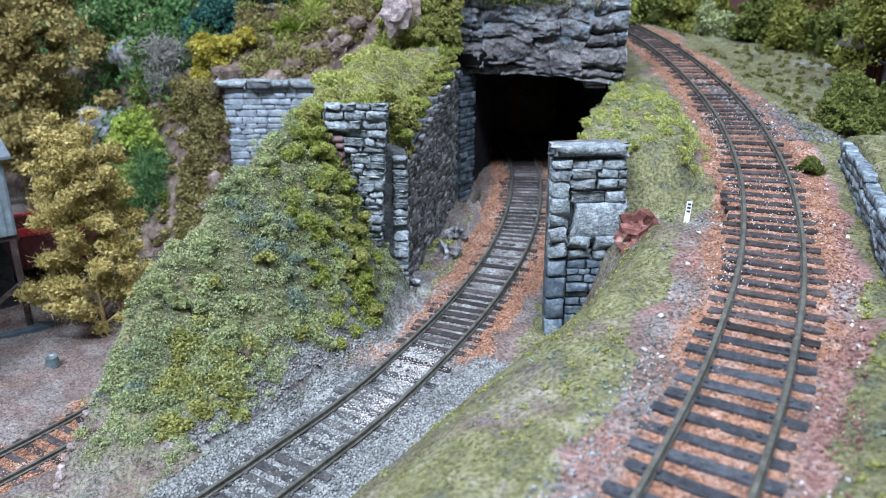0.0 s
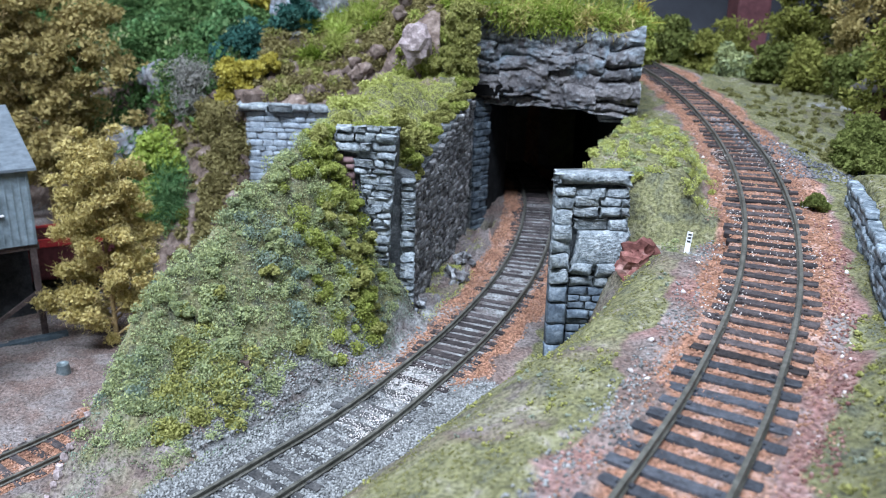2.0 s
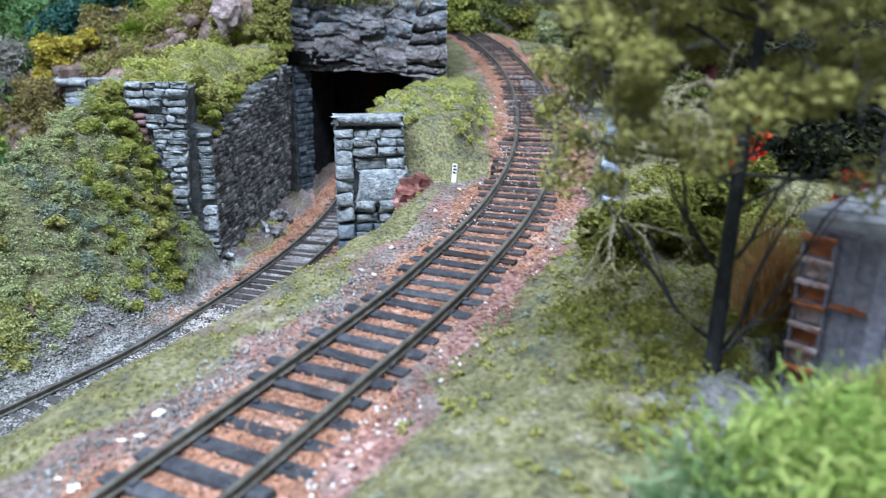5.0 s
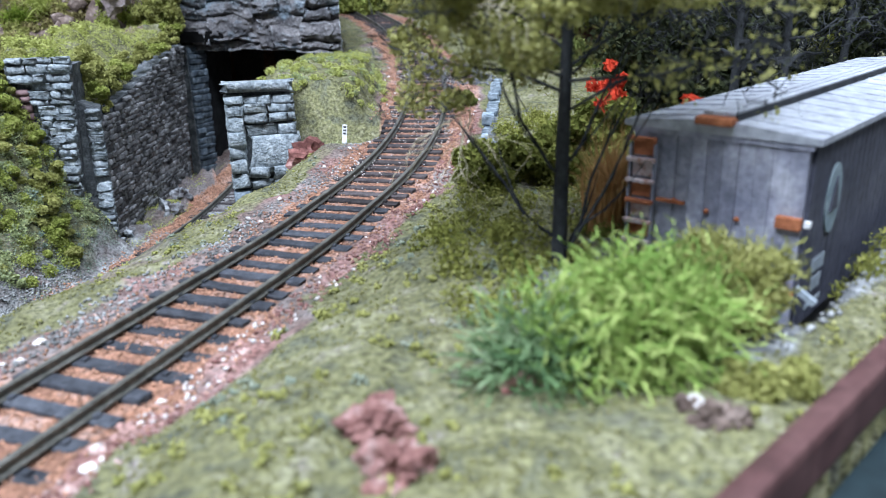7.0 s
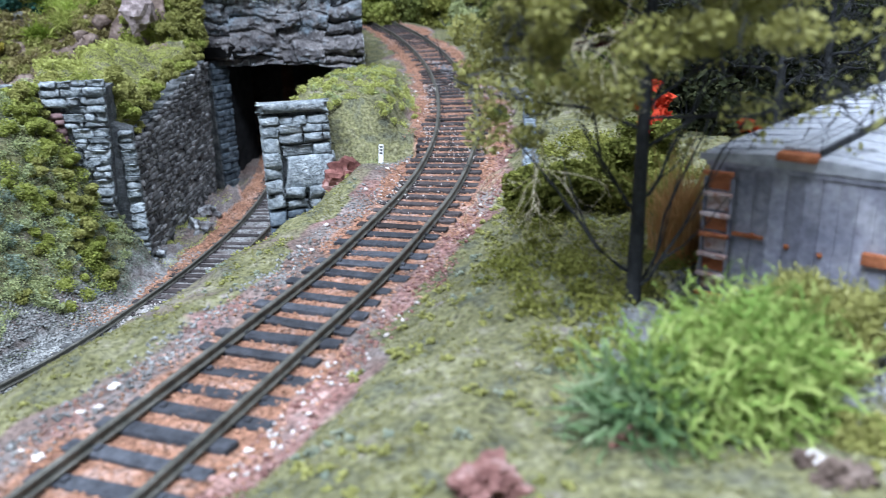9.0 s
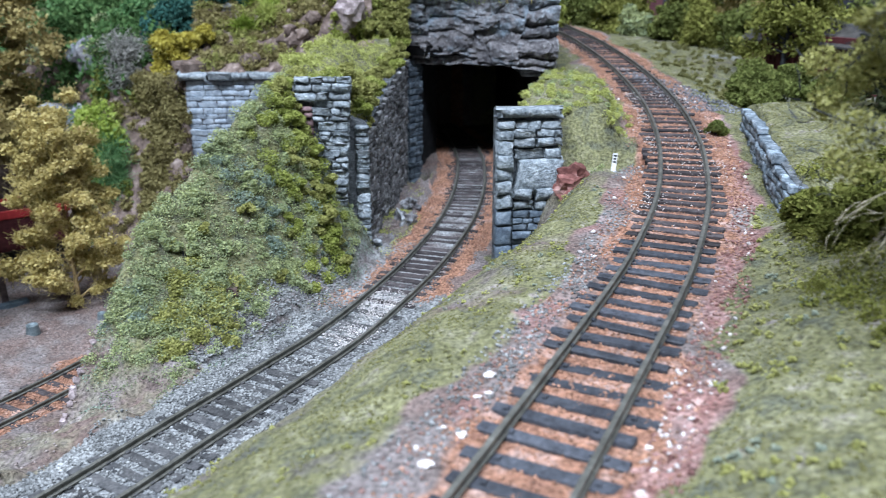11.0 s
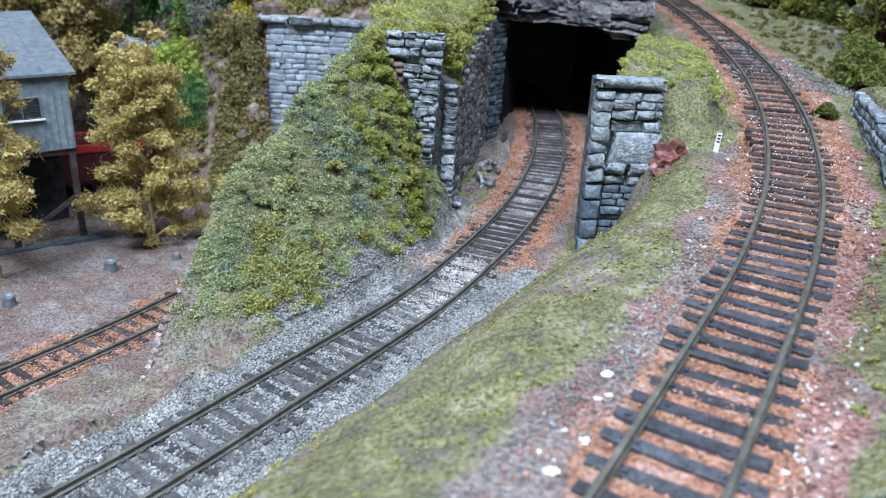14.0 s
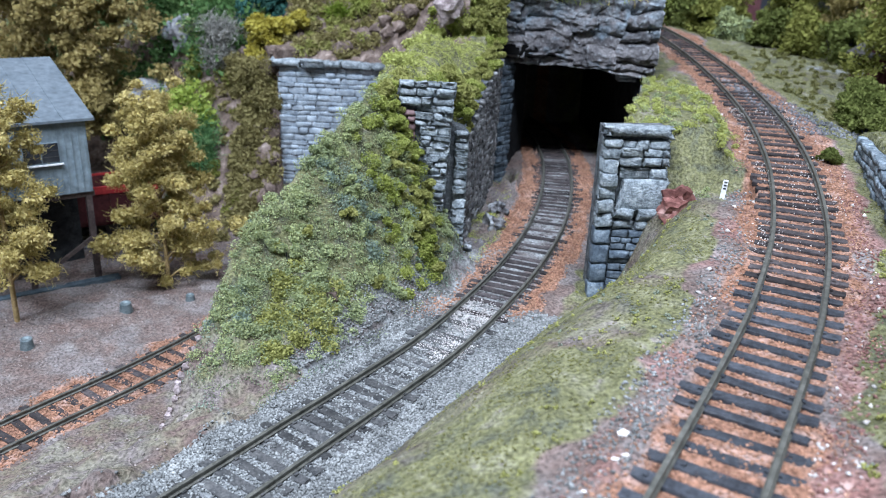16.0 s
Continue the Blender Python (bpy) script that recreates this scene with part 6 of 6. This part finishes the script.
for x, y, s, mat, lab in ((-0.064, 0.218, 0.007, BROWN_ROCK, "small dark brown rock in the hillside moss"), (0.0665, 0.250, 0.010, RED_ROCK, "red rock beside the stone pier"), (0.070, 0.256, 0.011, RED_ROCK, "red rock beside the stone pier"),
                          (0.0660, 0.0345, 0.0078, RED_EARTH, "pinkish red rock in the bank moss"), (0.0672, 0.024, 0.007, RED_EARTH, "pinkish red rock in the bank moss"), (0.087, 0.0385, 0.005, RED_ROCK, "small red rock by the bush"),
                          (0.1052, 0.0225, 0.0042, BROWN_ROCK, "dark crumbly rock in front of the lime bush"), (0.1070, 0.0240, 0.0035, BROWN_ROCK, "dark crumbly rock in front of the lime bush"), (0.1083, 0.0215, 0.0036, BROWN_ROCK, "dark crumbly rock in front of the lime bush"), (0.1042, 0.0262, 0.003, BROWN_ROCK, "dark crumbly rock in front of the lime bush"), (0.1056, 0.0262, 0.0025, CHIP, "white stone chip in front of the lime bush"), (-0.012, 0.302, 0.0065, ROCK, "grey rock at the foot of the wing wall"), (0.002, 0.335, 0.009, ROCK, "grey rock at the foot of the wing wall"),
                          (0.0065, 0.352, 0.008, ROCK, "grey rock at the foot of the wing wall"), (-0.016, 0.297, 0.006, ROCK, "grey rock at the foot of the wing wall")):
    flat = 0.85 if mat is RED_EARTH else 1.0
    r = rock_lump("rock", s, s * 0.8, s * flat, int(abs(x) * 9000) % 97, mat, 0.8, 4 if mat is RED_EARTH else 3)
    r.location = (x, y, ground_z(x, y) + s * 0.05)
    tagged(r, lab, "rock")

for i in range(14):
    t = i / 13
    y = 0.200 - 0.030 * t
    x = float(np.interp(y, [0.150, 0.172, 0.190, 0.212], [-0.118, -0.112, -0.109, -0.100])) + rg.normal() * 0.0006
    s = rg.uniform(0.0016, 0.0032)
    r = rock_lump("rock", s, s * 0.8, s * 1.3, i + 150, MAUVE, 0.35, 2)
    r.location = (x, y, ground_z(x, y) + s * 0.2)
    tagged(r, "pale crumbling plaster edge stone below the hill", "rock", "plaster edge stones")

for i in range(56):
    d = 0.012 + 0.115 * rg.random()
    (px, py, pz), yaw, _ = along(UPPER, 0.001, 0.1 + d, 0.1 + d + 0.0005)[0]
    off = rg.uniform(0.0145, 0.0205) * (1 if i % 4 else -1)
    x, y = px + math.sin(yaw) * off, py - math.cos(yaw) * off
    s = rg.uniform(0.0011, 0.0026) if off > 0 else rg.uniform(0.001, 0.0022)
    r = rock_lump("plaster_lump", s, s * 0.8, s * 0.6, i + 210, (CHIP, PINK)[i % 2], 0.7, 2)
    r.location = (x, y, ground_z(x, y) + s * 0.1)
    tagged(r, "broken white plaster lump beside the ties", "rubble", "plaster lumps")

# lineside marker with unreadable lettering
marker = empty("track_marker", pose(0.0824, 0.2450, ground_z(0.0824, 0.2450), -6, 4, -12))
tagged(marker, "small white trackside marker post with black marks", "marker post")
box("board", 0.0018, 0.0006, 0.0078, pose(0, 0, 0.0036), WHITE, marker, 0.0001)
for zz in (0.0066, 0.0054, 0.0042):
    box("mark", 0.0011, 0.0002, 0.0006, pose(0, -0.00035, zz), BARK, marker)

# ---- the bank on the right: tree, bushes, boxcar, far wood ----
olive_tree = tree("olive tree with dark trunk above the bank", 0.1083, 0.0816, 0.105, 0.047, 0.046, TREE_LEAF, BARK, 100000, 0.00058, 34, z=0.1045, crown_from=0.27, limb=0.2, limbs=34, clumps=260, trunk_r=0.0013, clump_r=0.0050, taper=0.05, twigs=2600,
     keep=lambda P, r: (P[:, 0] > -0.031 + 0.004 * (P[:, 2] < 0.05)) & (r.random(len(P)) < np.where(0.974 * P[:, 0] - 0.228 * P[:, 1] > 0.018, 0.2, 0.95) * np.where(P[:, 2] < 0.045, np.where(P[:, 0] > 0.004, 0.12, 0.8), 1.0)))
for k2, (a, lean, h, foot) in enumerate(((0.3, 0.45, 0.036, 0.0), (2.7, 0.85, 0.026, 0.004), (3.5, 0.6, 0.030, 0.016), (5.6, 0.5, 0.034, 0.001), (0.1, 0.6, 0.022, 0.018))):
    sway = random.Random(k2 + 3)
    line = [(math.cos(a) * lean * h * q + sway.uniform(-1, 1) * 0.0016 * q, math.sin(a) * lean * h * q + sway.uniform(-1, 1) * 0.0016 * q, foot + h * (q ** 1.35) - 0.001, 0.00040 * (1 - 0.6 * q)) for q in (0, 0.15, 0.3, 0.5, 0.7, 0.85, 1)]
    forks = []
    for at in (2, 3, 4):
        x, y, z, r = line[at]
        b, w = a + sway.uniform(-1.6, 1.6), sway.uniform(0.006, 0.013)
        forks.append([(x, y, z, r * 0.8)] + [(x + math.cos(b) * w * q, y + math.sin(b) * w * q, z + w * (0.6 * q + 0.6 * q * q), r * 0.8 * (1 - 0.7 * q)) for q in (0.35, 0.7, 1)])
    tubes("stem", [line] + forks, BARK, olive_tree)
LICHEN = surface("pale_lichen_twig", [(0.3, (0.42, 0.38, 0.25)), (0.7, (0.66, 0.6, 0.44))], 300, relief=0)


def bare_branch(label, x, y, z, scale, seed, droop):
    rr = random.Random(seed)
    lines = []

    def grow(p, d, r, left):
        line = [(*p, r)]
        for _ in range(3):
            d = (d + Vector((rr.uniform(-1, 1), rr.uniform(-1, 1), rr.uniform(-1, 1) - droop)) * 0.6).normalized()
            p = p + d * scale * 0.12
            line.append((*p, r * 0.85))
            if left and rr.random() < 0.75:
                grow(p, (d + Vector((rr.uniform(-1, 1), rr.uniform(-1, 1), rr.uniform(-1, 0.6)))).normalized(), r * 0.7, left - 1)
        lines.append(line)

    for q in range(2):
        grow(Vector((0, 0, 0)), Vector((-0.7 + 0.6 * q, -0.3, 0.1 - droop)).normalized(), 0.00017, 3)
    ob = tubes("bare_branch", lines, LICHEN, None, 5)
    ob.location = (x, y, z)
    return tagged(ob, label, "branch", kind="stuff")


bare_branch("bare pale lichen branch hanging from the olive tree", 0.0940, 0.0940, 0.1310, 0.020, 3, 0.2)
bare_branch("bare pale lichen branch reaching out of the olive tree", 0.0990, 0.0780, 0.1520, 0.018, 4, 0.0)
bush("bright lime bush of curly foliage on the bank", 0.1035, 0.0430, 0.0205, 0.0140, 0.0098, LIME_LEAF, 3000, 0.0019, 300, curly=True, width=0.00034, z=0.1030, curl=0.58, rise=-0.02, segs=7)
bush("dark emerald grass beside the lime bush", 0.0880, 0.0405, 0.0078, 0.006, 0.0042, SEA_LEAF, 420, 0.0022, 302, curly=True, width=0.00032, z=0.1030, curl=0.4, rise=-0.05)
bush("olive bush on the bank beside the boxcar", 0.1220, 0.0500, 0.0170, 0.0105, 0.0130, MOSS_LEAF, 5200, 0.0010, 301, curly=True, width=0.0003, z=0.1020)
bush("olive ground bush behind the lime bush", 0.117, 0.031, 0.011, 0.007, 0.0022, MOSS_LEAF, 3000, 0.0006, 303)
for i, (x, y, s) in enumerate(((0.111, 0.136, 0.010), (0.117, 0.147, 0.012), (0.127, 0.139, 0.012), (0.110, 0.155, 0.010), (0.137, 0.155, 0.013), (0.147, 0.168, 0.013), (0.160, 0.182, 0.014), (0.140, 0.284, 0.006), (0.190, 0.362, 0.014), (0.205, 0.385, 0.015), (0.203, 0.352, 0.014), (0.222, 0.372, 0.017), (0.215, 0.405, 0.015), (0.182, 0.335, 0.012), (0.235, 0.35, 0.018), (0.19, 0.30, 0.012))):
    bush("dark olive ground bush behind the bank" if i < 7 else "dark green bush behind the stone wall", x, y, s, s, s * 0.8, MOUND_LEAF if i < 7 else FAR_GREEN, 3400, 0.0010, 310 + i, group="low bushes on the grassy bank")
straw = stuff("straw_broom", blades(700, np.array([(0.1265, 0.0985, 0.102)]) + np.random.default_rng(2).normal(size=(700, 3)) * np.array([0.0020, 0.0020, 0.001]), 0.019, 0.00020, np.random.default_rng(3), 0.09), STRAW, "tan straw fibres standing between tree and boxcar", "straw")
for i, (x, y, z) in enumerate(((0.1655, 0.1950, 0.1130), (0.1625, 0.1800, 0.1185), (0.1625, 0.1290, 0.1165))):
    shrub = bush("scarlet autumn shrub behind the tree", x, y, 0.0060, 0.005, 0.0095, RED_LEAF, 420, 0.0013, 330 + i, z=z, group="scarlet shrubs")
    tubes("stem", [[(0.001, 0.001, ground_z(x, y) - z - 0.001, 0.0004), (0.0004, 0, (ground_z(x, y) - z) * 0.5, 0.0003), (0, 0, 0.003, 0.0002)]], BARK, shrub)

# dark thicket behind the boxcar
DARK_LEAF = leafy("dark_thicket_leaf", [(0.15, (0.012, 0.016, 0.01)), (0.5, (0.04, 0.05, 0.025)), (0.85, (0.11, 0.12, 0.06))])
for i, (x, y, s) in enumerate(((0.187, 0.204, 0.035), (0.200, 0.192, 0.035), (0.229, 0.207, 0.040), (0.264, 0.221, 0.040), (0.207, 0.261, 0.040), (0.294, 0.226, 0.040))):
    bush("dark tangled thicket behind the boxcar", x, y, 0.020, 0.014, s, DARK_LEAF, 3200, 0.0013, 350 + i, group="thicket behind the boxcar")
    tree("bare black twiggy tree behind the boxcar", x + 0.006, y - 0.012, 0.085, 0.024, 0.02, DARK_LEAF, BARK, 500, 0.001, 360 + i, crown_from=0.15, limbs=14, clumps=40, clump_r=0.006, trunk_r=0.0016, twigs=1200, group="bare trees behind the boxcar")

# boxcar
BOX_END = surface("faded_grey_paint", [(0.3, (0.17, 0.182, 0.24)), (0.55, (0.28, 0.293, 0.36)), (0.8, (0.42, 0.433, 0.48))], 140, 700, 0.65, relief=0.0003, pieces=0.2)
BOX_SIDE = surface("dark_slate_paint", [(0.3, (0.045, 0.05, 0.07)), (0.7, (0.09, 0.095, 0.125))], 90, 500, 0.6, relief=0.0002, pieces=0.1)
BOX_ROOF = surface("pale_roof_paint", [(0.3, (0.29, 0.315, 0.36)), (0.7, (0.42, 0.45, 0.49))], 50, 400, 0.5, relief=0.0002)
RUST = surface("rust_paint", [(0.3, (0.22, 0.07, 0.03)), (0.7, (0.45, 0.17, 0.08))], 400, relief=0.0002)
RUNG = surface("rust_streaked_grey", [(0.35, (0.34, 0.2, 0.16)), (0.55, (0.5, 0.42, 0.42)), (0.75, (0.6, 0.58, 0.62))], 500, relief=0)
FADED = surface("faded_lettering", [(0.3, (0.2, 0.24, 0.27)), (0.7, (0.32, 0.37, 0.4))], 300, relief=0)
EMBLEM = surface("faded_emblem_paint", [(0.3, (0.16, 0.22, 0.25)), (0.7, (0.27, 0.34, 0.36))], 300, relief=0)


def boxcar():
    top = empty("boxcar", pose(0.1335, 0.0715, 0.0835, 0, 0, 35.3))
    tagged(top, "weathered grey wooden boxcar with pale roof, parked on the siding", "boxcar")
    box("body", 0.15, 0.0318, 0.0340, pose(0.0755, 0, 0.0282), BOX_SIDE, top)
    for i in range(11):
        box("end_board", 0.0010, 0.00281, 0.0340, pose(-0.0001 + 0.00012 * (i % 2), -0.01445 + i * 0.00289, 0.0282), BOX_END, top)
    for i in range(45):
        box("side_board", 0.0031, 0.0008, 0.0340, pose(0.0025 + i * 0.0033, -0.0161, 0.0282), BOX_SIDE, top)
    slab_pts = [(-0.0178, 0.0446), (0.0178, 0.0446), (0.0178, 0.0457), (0.0, 0.0473), (-0.0178, 0.0457)]
    V = [(x, y, z) for x in (-0.0012, 0.151) for y, z in slab_pts]
    put("roof", V, [(4, 3, 2, 1, 0), (5, 6, 7, 8, 9)] + [(i, (i + 1) % 5, (i + 1) % 5 + 5, i + 5) for i in range(5)], BOX_ROOF, top, "pale grey roof")
    V = [(x, y, z) for x in (-0.0009, -0.0001) for y, z in ((-0.0165, 0.0436), (0.0165, 0.0436), (0.0165, 0.0452), (0, 0.0466), (-0.0165, 0.0452))]
    put("end_fascia", V, [(4, 3, 2, 1, 0), (5, 6, 7, 8, 9)] + [(i, (i + 1) % 5, (i + 1) % 5 + 5, i + 5) for i in range(5)], BOX_END, top)
    for i in range(18):
        for s in (-1, 1):
            box("roof_seam", 0.0005, 0.0176, 0.0003, pose(0.004 + i * 0.0083, s * 0.0088, 0.0466, -5.1 * s), BOX_ROOF, top)
    for y in (-0.0020, 0, 0.0020):
        box("running_board", 0.151, 0.0017, 0.0006, pose(0.075, y, 0.0482), BOX_ROOF, top)
    box("running_board_edge", 0.151, 0.0004, 0.0012, pose(0.075, -0.0032, 0.0477), BARK, top)
    box("end_bracket", 0.0035, 0.0066, 0.0014, pose(-0.0014, 0, 0.0471), RUST, top, 0.0003)
    lad = empty("ladder")
    lad.parent = top
    for s in (0.0110, 0.0160):
        box("rail", 0.0008, 0.0005, 0.030, pose(-0.0014, s, 0.0265), BOX_END, lad)
    for k in range(7):
        box("rung", 0.0014, 0.0056, 0.0008, pose(-0.0021, 0.0135, 0.0425 - k * 0.0040), (RUST, RUNG, RUNG)[k % 3], lad, 0.0002)
        box("rust_panel", 0.0003, 0.0046, 0.0026, pose(-0.0008, 0.0135, 0.0405 - k * 0.0040), RUST if k % 2 == 0 else RUNG, lad)
    for y, z in ((0.0068, 0.0315), (0.0005, 0.0305), (-0.0052, 0.0300)):
        bolt = rock_lump("bolt", 0.0012, 0.0012, 0.0012, 3, RUST, 0.1, 1, top)
        bolt.location = (-0.0010, y, z)
    box("grab_iron", 0.0008, 0.0055, 0.0006, pose(-0.0012, 0.0075, 0.0313), RUST, top)
    box("corner_iron", 0.0016, 0.0042, 0.0022, pose(-0.0010, -0.0140, 0.0310), RUST, top, 0.0003)
    box("corner_iron", 0.0013, 0.0011, 0.0012, pose(-0.0006, -0.0170, 0.0312), WHITE, top, 0.0003)
    box("corner_step", 0.0022, 0.0090, 0.0012, pose(-0.0018, -0.0120, 0.0185), RUST, top, 0.0003)
    box("corner_step", 0.0010, 0.0010, 0.0060, pose(-0.0018, -0.0160, 0.0150), BOX_END, top)
    box("brake_lever", 0.0012, 0.0040, 0.0010, pose(-0.0015, -0.0185, 0.0190, 30), FADED, top)
    box("coupler", 0.007, 0.0030, 0.0032, pose(-0.0035, 0, 0.0090), STEEL, top, 0.0006)
    bm = bmesh.new()
    bmesh.ops.create_cone(bm, cap_ends=True, segments=32, radius1=0.0056, radius2=0.0056, depth=0.0003)
    emblem = part("emblem", bm, EMBLEM, top, "faded round emblem")
    emblem.matrix_local = pose(0.0130, -0.0167, 0.0330, 90) @ Matrix.Diagonal((0.72, 1.15, 1, 1))
    bm = bmesh.new()
    bmesh.ops.create_cone(bm, cap_ends=True, segments=3, radius1=0.0036, radius2=0.0036, depth=0.0003)
    part("emblem_mark", bm, BOX_SIDE, emblem).location = (0, 0, 0.0003)
    for x, z, w, h in ((0.0105, 0.0215, 0.0085, 0.0026), (0.0105, 0.0178, 0.0065, 0.0026), (0.0100, 0.0140, 0.0095, 0.0010)):
        for q in range(int(w / 0.0018)):
            box("lettering", 0.0012, 0.0002, h, pose(x - w / 2 + 0.0018 * q + 0.0009, -0.0166, z), FADED, top)
    wheels(top, (0.026, 0.125), 0)
    return top


boxcar()
P = spread(9000, rng, 0.11, 0.4, 0.04, 0.28, lambda x, y, z, du, dm, dl, ds, dr, q: np.abs(ds) < 0.024)
stuff("siding_gravel", pebbles(P, 0.0008, rng), GRAVEL, "grey gravel along the boxcar siding", "gravel")

# layout edge
EDGE = surface("brown_edge_paint", [(0.3, (0.0504, 0.0216, 0.0216)), (0.7, (0.122, 0.0648, 0.0612))], 60, 300, 0.55, relief=0.0002)
TEAL = surface("dark_teal_paint", [(0.3, (0.00864, 0.018, 0.0216)), (0.7, (0.0216, 0.036, 0.0396))], 20, 200, 0.6, relief=0.0001)
edge = empty("layout_edge", pose(0.098, 0.006, 0, 0, 0, math.degrees(math.atan2(0.528, 0.849))))
tagged(edge, "brown painted board edge of the layout over teal fascia", "fascia board")
box("edge_board", 0.9, 0.0036, 0.008, pose(0.2, 0.0004, 0.1015), EDGE, edge, 0.0012, "worn brown edge board")
box("fascia_panel", 0.9, 0.040, 0.30, pose(0.2, -0.0217, -0.0560), TEAL, edge, 0, "dark teal panel")

# far wood on the right: gravel track, bushes, trees, a red-brown post
FAR = spline([(0.108, 0.475, 0.0871), (0.133, 0.403, 0.0857), (0.153, 0.346, 0.0842), (0.187, 0.288, 0.0828), (0.259, 0.238, 0.0828)])
railway("far dark track on grey gravel", FAR, lambda p: TIE_GREY)
P = np.stack([rng.uniform(0.14, 0.37, 40000), rng.uniform(0.32, 0.68, 40000)], -1)
df, zf = near(FAR, P[:, 0], P[:, 1])
ok = np.abs(df) < 0.02
P = np.concatenate([P[ok], np.maximum(land(P[ok, 0], P[ok, 1])[0], zf[ok] - 0.004)[:, None]], 1)
stuff("far_gravel", pebbles(P, 0.0007, rng), GRAVEL_DARK, "grey gravel along the far track", "gravel")
for i, (x, y, s, h, mat) in enumerate(((0.132, 0.60, 0.020, 0.030, BRIGHT_LEAF), (0.120, 0.62, 0.016, 0.026, LIME_LEAF), (0.165, 0.62, 0.024, 0.030, FAR_GREEN), (0.185, 0.615, 0.022, 0.024, OLIVE_LEAF), (0.155, 0.635, 0.02, 0.02, SAGE_LEAF),
                                       (0.205, 0.60, 0.022, 0.020, SAGE_LEAF), (0.225, 0.57, 0.022, 0.022, FAR_GREEN), (0.240, 0.55, 0.024, 0.026, OLIVE_LEAF), (0.262, 0.52, 0.026, 0.030, FAR_GREEN), (0.285, 0.49, 0.026, 0.03, FAR_GREEN), (0.31, 0.46, 0.03, 0.03, OLIVE_LEAF),
                                       (0.215, 0.65, 0.028, 0.03, OLIVE_LEAF), (0.26, 0.60, 0.03, 0.035, OLIVE_LEAF), (0.30, 0.56, 0.035, 0.035, FAR_GREEN), (0.35, 0.50, 0.035, 0.035, FAR_GREEN), (0.40, 0.45, 0.035, 0.035, FAR_GREEN), (0.225, 0.385, 0.016, 0.013, FAR_GREEN), (0.245, 0.365, 0.018, 0.014, FAR_GREEN))):
    bush("leafy bush behind the far track", x, y, s, s, h, mat, 4200, 0.0015, 400 + i, group="bushes behind the far track")
for i, (x, y, h, s, mat) in enumerate(((0.245, 0.59, 0.085, 0.032, OLIVE_LEAF), (0.275, 0.55, 0.08, 0.034, TAN_LEAF), (0.315, 0.52, 0.09, 0.036, OLIVE_LEAF), (0.36, 0.46, 0.09, 0.036, OLIVE_LEAF), (0.29, 0.30, 0.075, 0.03, FAR_GREEN), (0.34, 0.34, 0.085, 0.035, OLIVE_LEAF),
                                       (0.25, 0.27, 0.07, 0.028, OLIVE_LEAF), (0.40, 0.36, 0.09, 0.04, FAR_GREEN), (0.243, 0.425, 0.075, 0.03, OLIVE_LEAF))):
    tree("olive-brown tree at the edge of the far wood", x, y, h, s, s, mat, BARK, 9000, 0.0014, 430 + i, crown_from=0.12, limbs=16, clumps=90, clump_r=0.0085, trunk_r=0.0016, group="trees of the far wood")
POST = surface("red_brown_board", [(0.3, (0.07, 0.025, 0.03)), (0.7, (0.13, 0.055, 0.06))], 30, 300, 0.6, relief=0.0002)
tagged(box("wooden_post", 0.028, 0.03, 0.9, pose(0.245, 0.70, 0.1), POST, bevel=0.002), "red-brown wooden post behind the bushes", "post")
tagged(box("backdrop_board", 0.01, 0.9, 0.7, pose(0.62, 0.35, 0.15), DARK_WALL), "dark board closing the layout's side", "backdrop", kind="structure")


def shed():
    top = empty("shed", pose(0.2420, 0.455, 0.098, 0, 0, -76))
    tagged(top, "small dark maroon shed half hidden by bushes", "shed")
    box("wall", 0.09, 0.04, 0.040, pose(0.045, 0.02, 0.020), MAROON, top)
    for q in range(22):
        box("batten", 0.0008, 0.0008, 0.036, pose(-0.013 + q * 0.004, -0.0003, 0.018), MAROON, top)
    V = [(-0.018, -0.003, 0.034), (-0.018, 0.02, 0.046), (-0.018, 0.043, 0.034), (0.078, -0.003, 0.034), (0.078, 0.02, 0.046), (0.078, 0.043, 0.034)]
    V += [(x, y, z + 0.0012) for x, y, z in V]
    put("roof", V, [(0, 1, 4, 3), (1, 2, 5, 4), (6, 9, 10, 7), (7, 10, 11, 8), (0, 3, 9, 6), (2, 8, 11, 5), (0, 6, 7, 1), (1, 7, 8, 2), (3, 4, 10, 9), (4, 5, 11, 10)], STEEL, top)


shed()


# benchwork under the layout
PLY = surface("plywood", [(0.3, (0.3, 0.21, 0.12)), (0.7, (0.42, 0.31, 0.19))], 20, 200, 0.7, relief=0.0001)
bench = empty("layout_table", Matrix.Translation((0, 0.55, -0.95)))
tagged(bench, "plywood layout table on square wooden legs", "table")
box("tabletop", 1.48, 0.90, 0.03, pose(0, 0, 0.90), PLY, bench)
for x in (-0.70, 0.70):
    for y in (-0.40, 0.40):
        box("leg", 0.05, 0.05, 0.885, pose(x, y, 0.4425), PLY, bench)
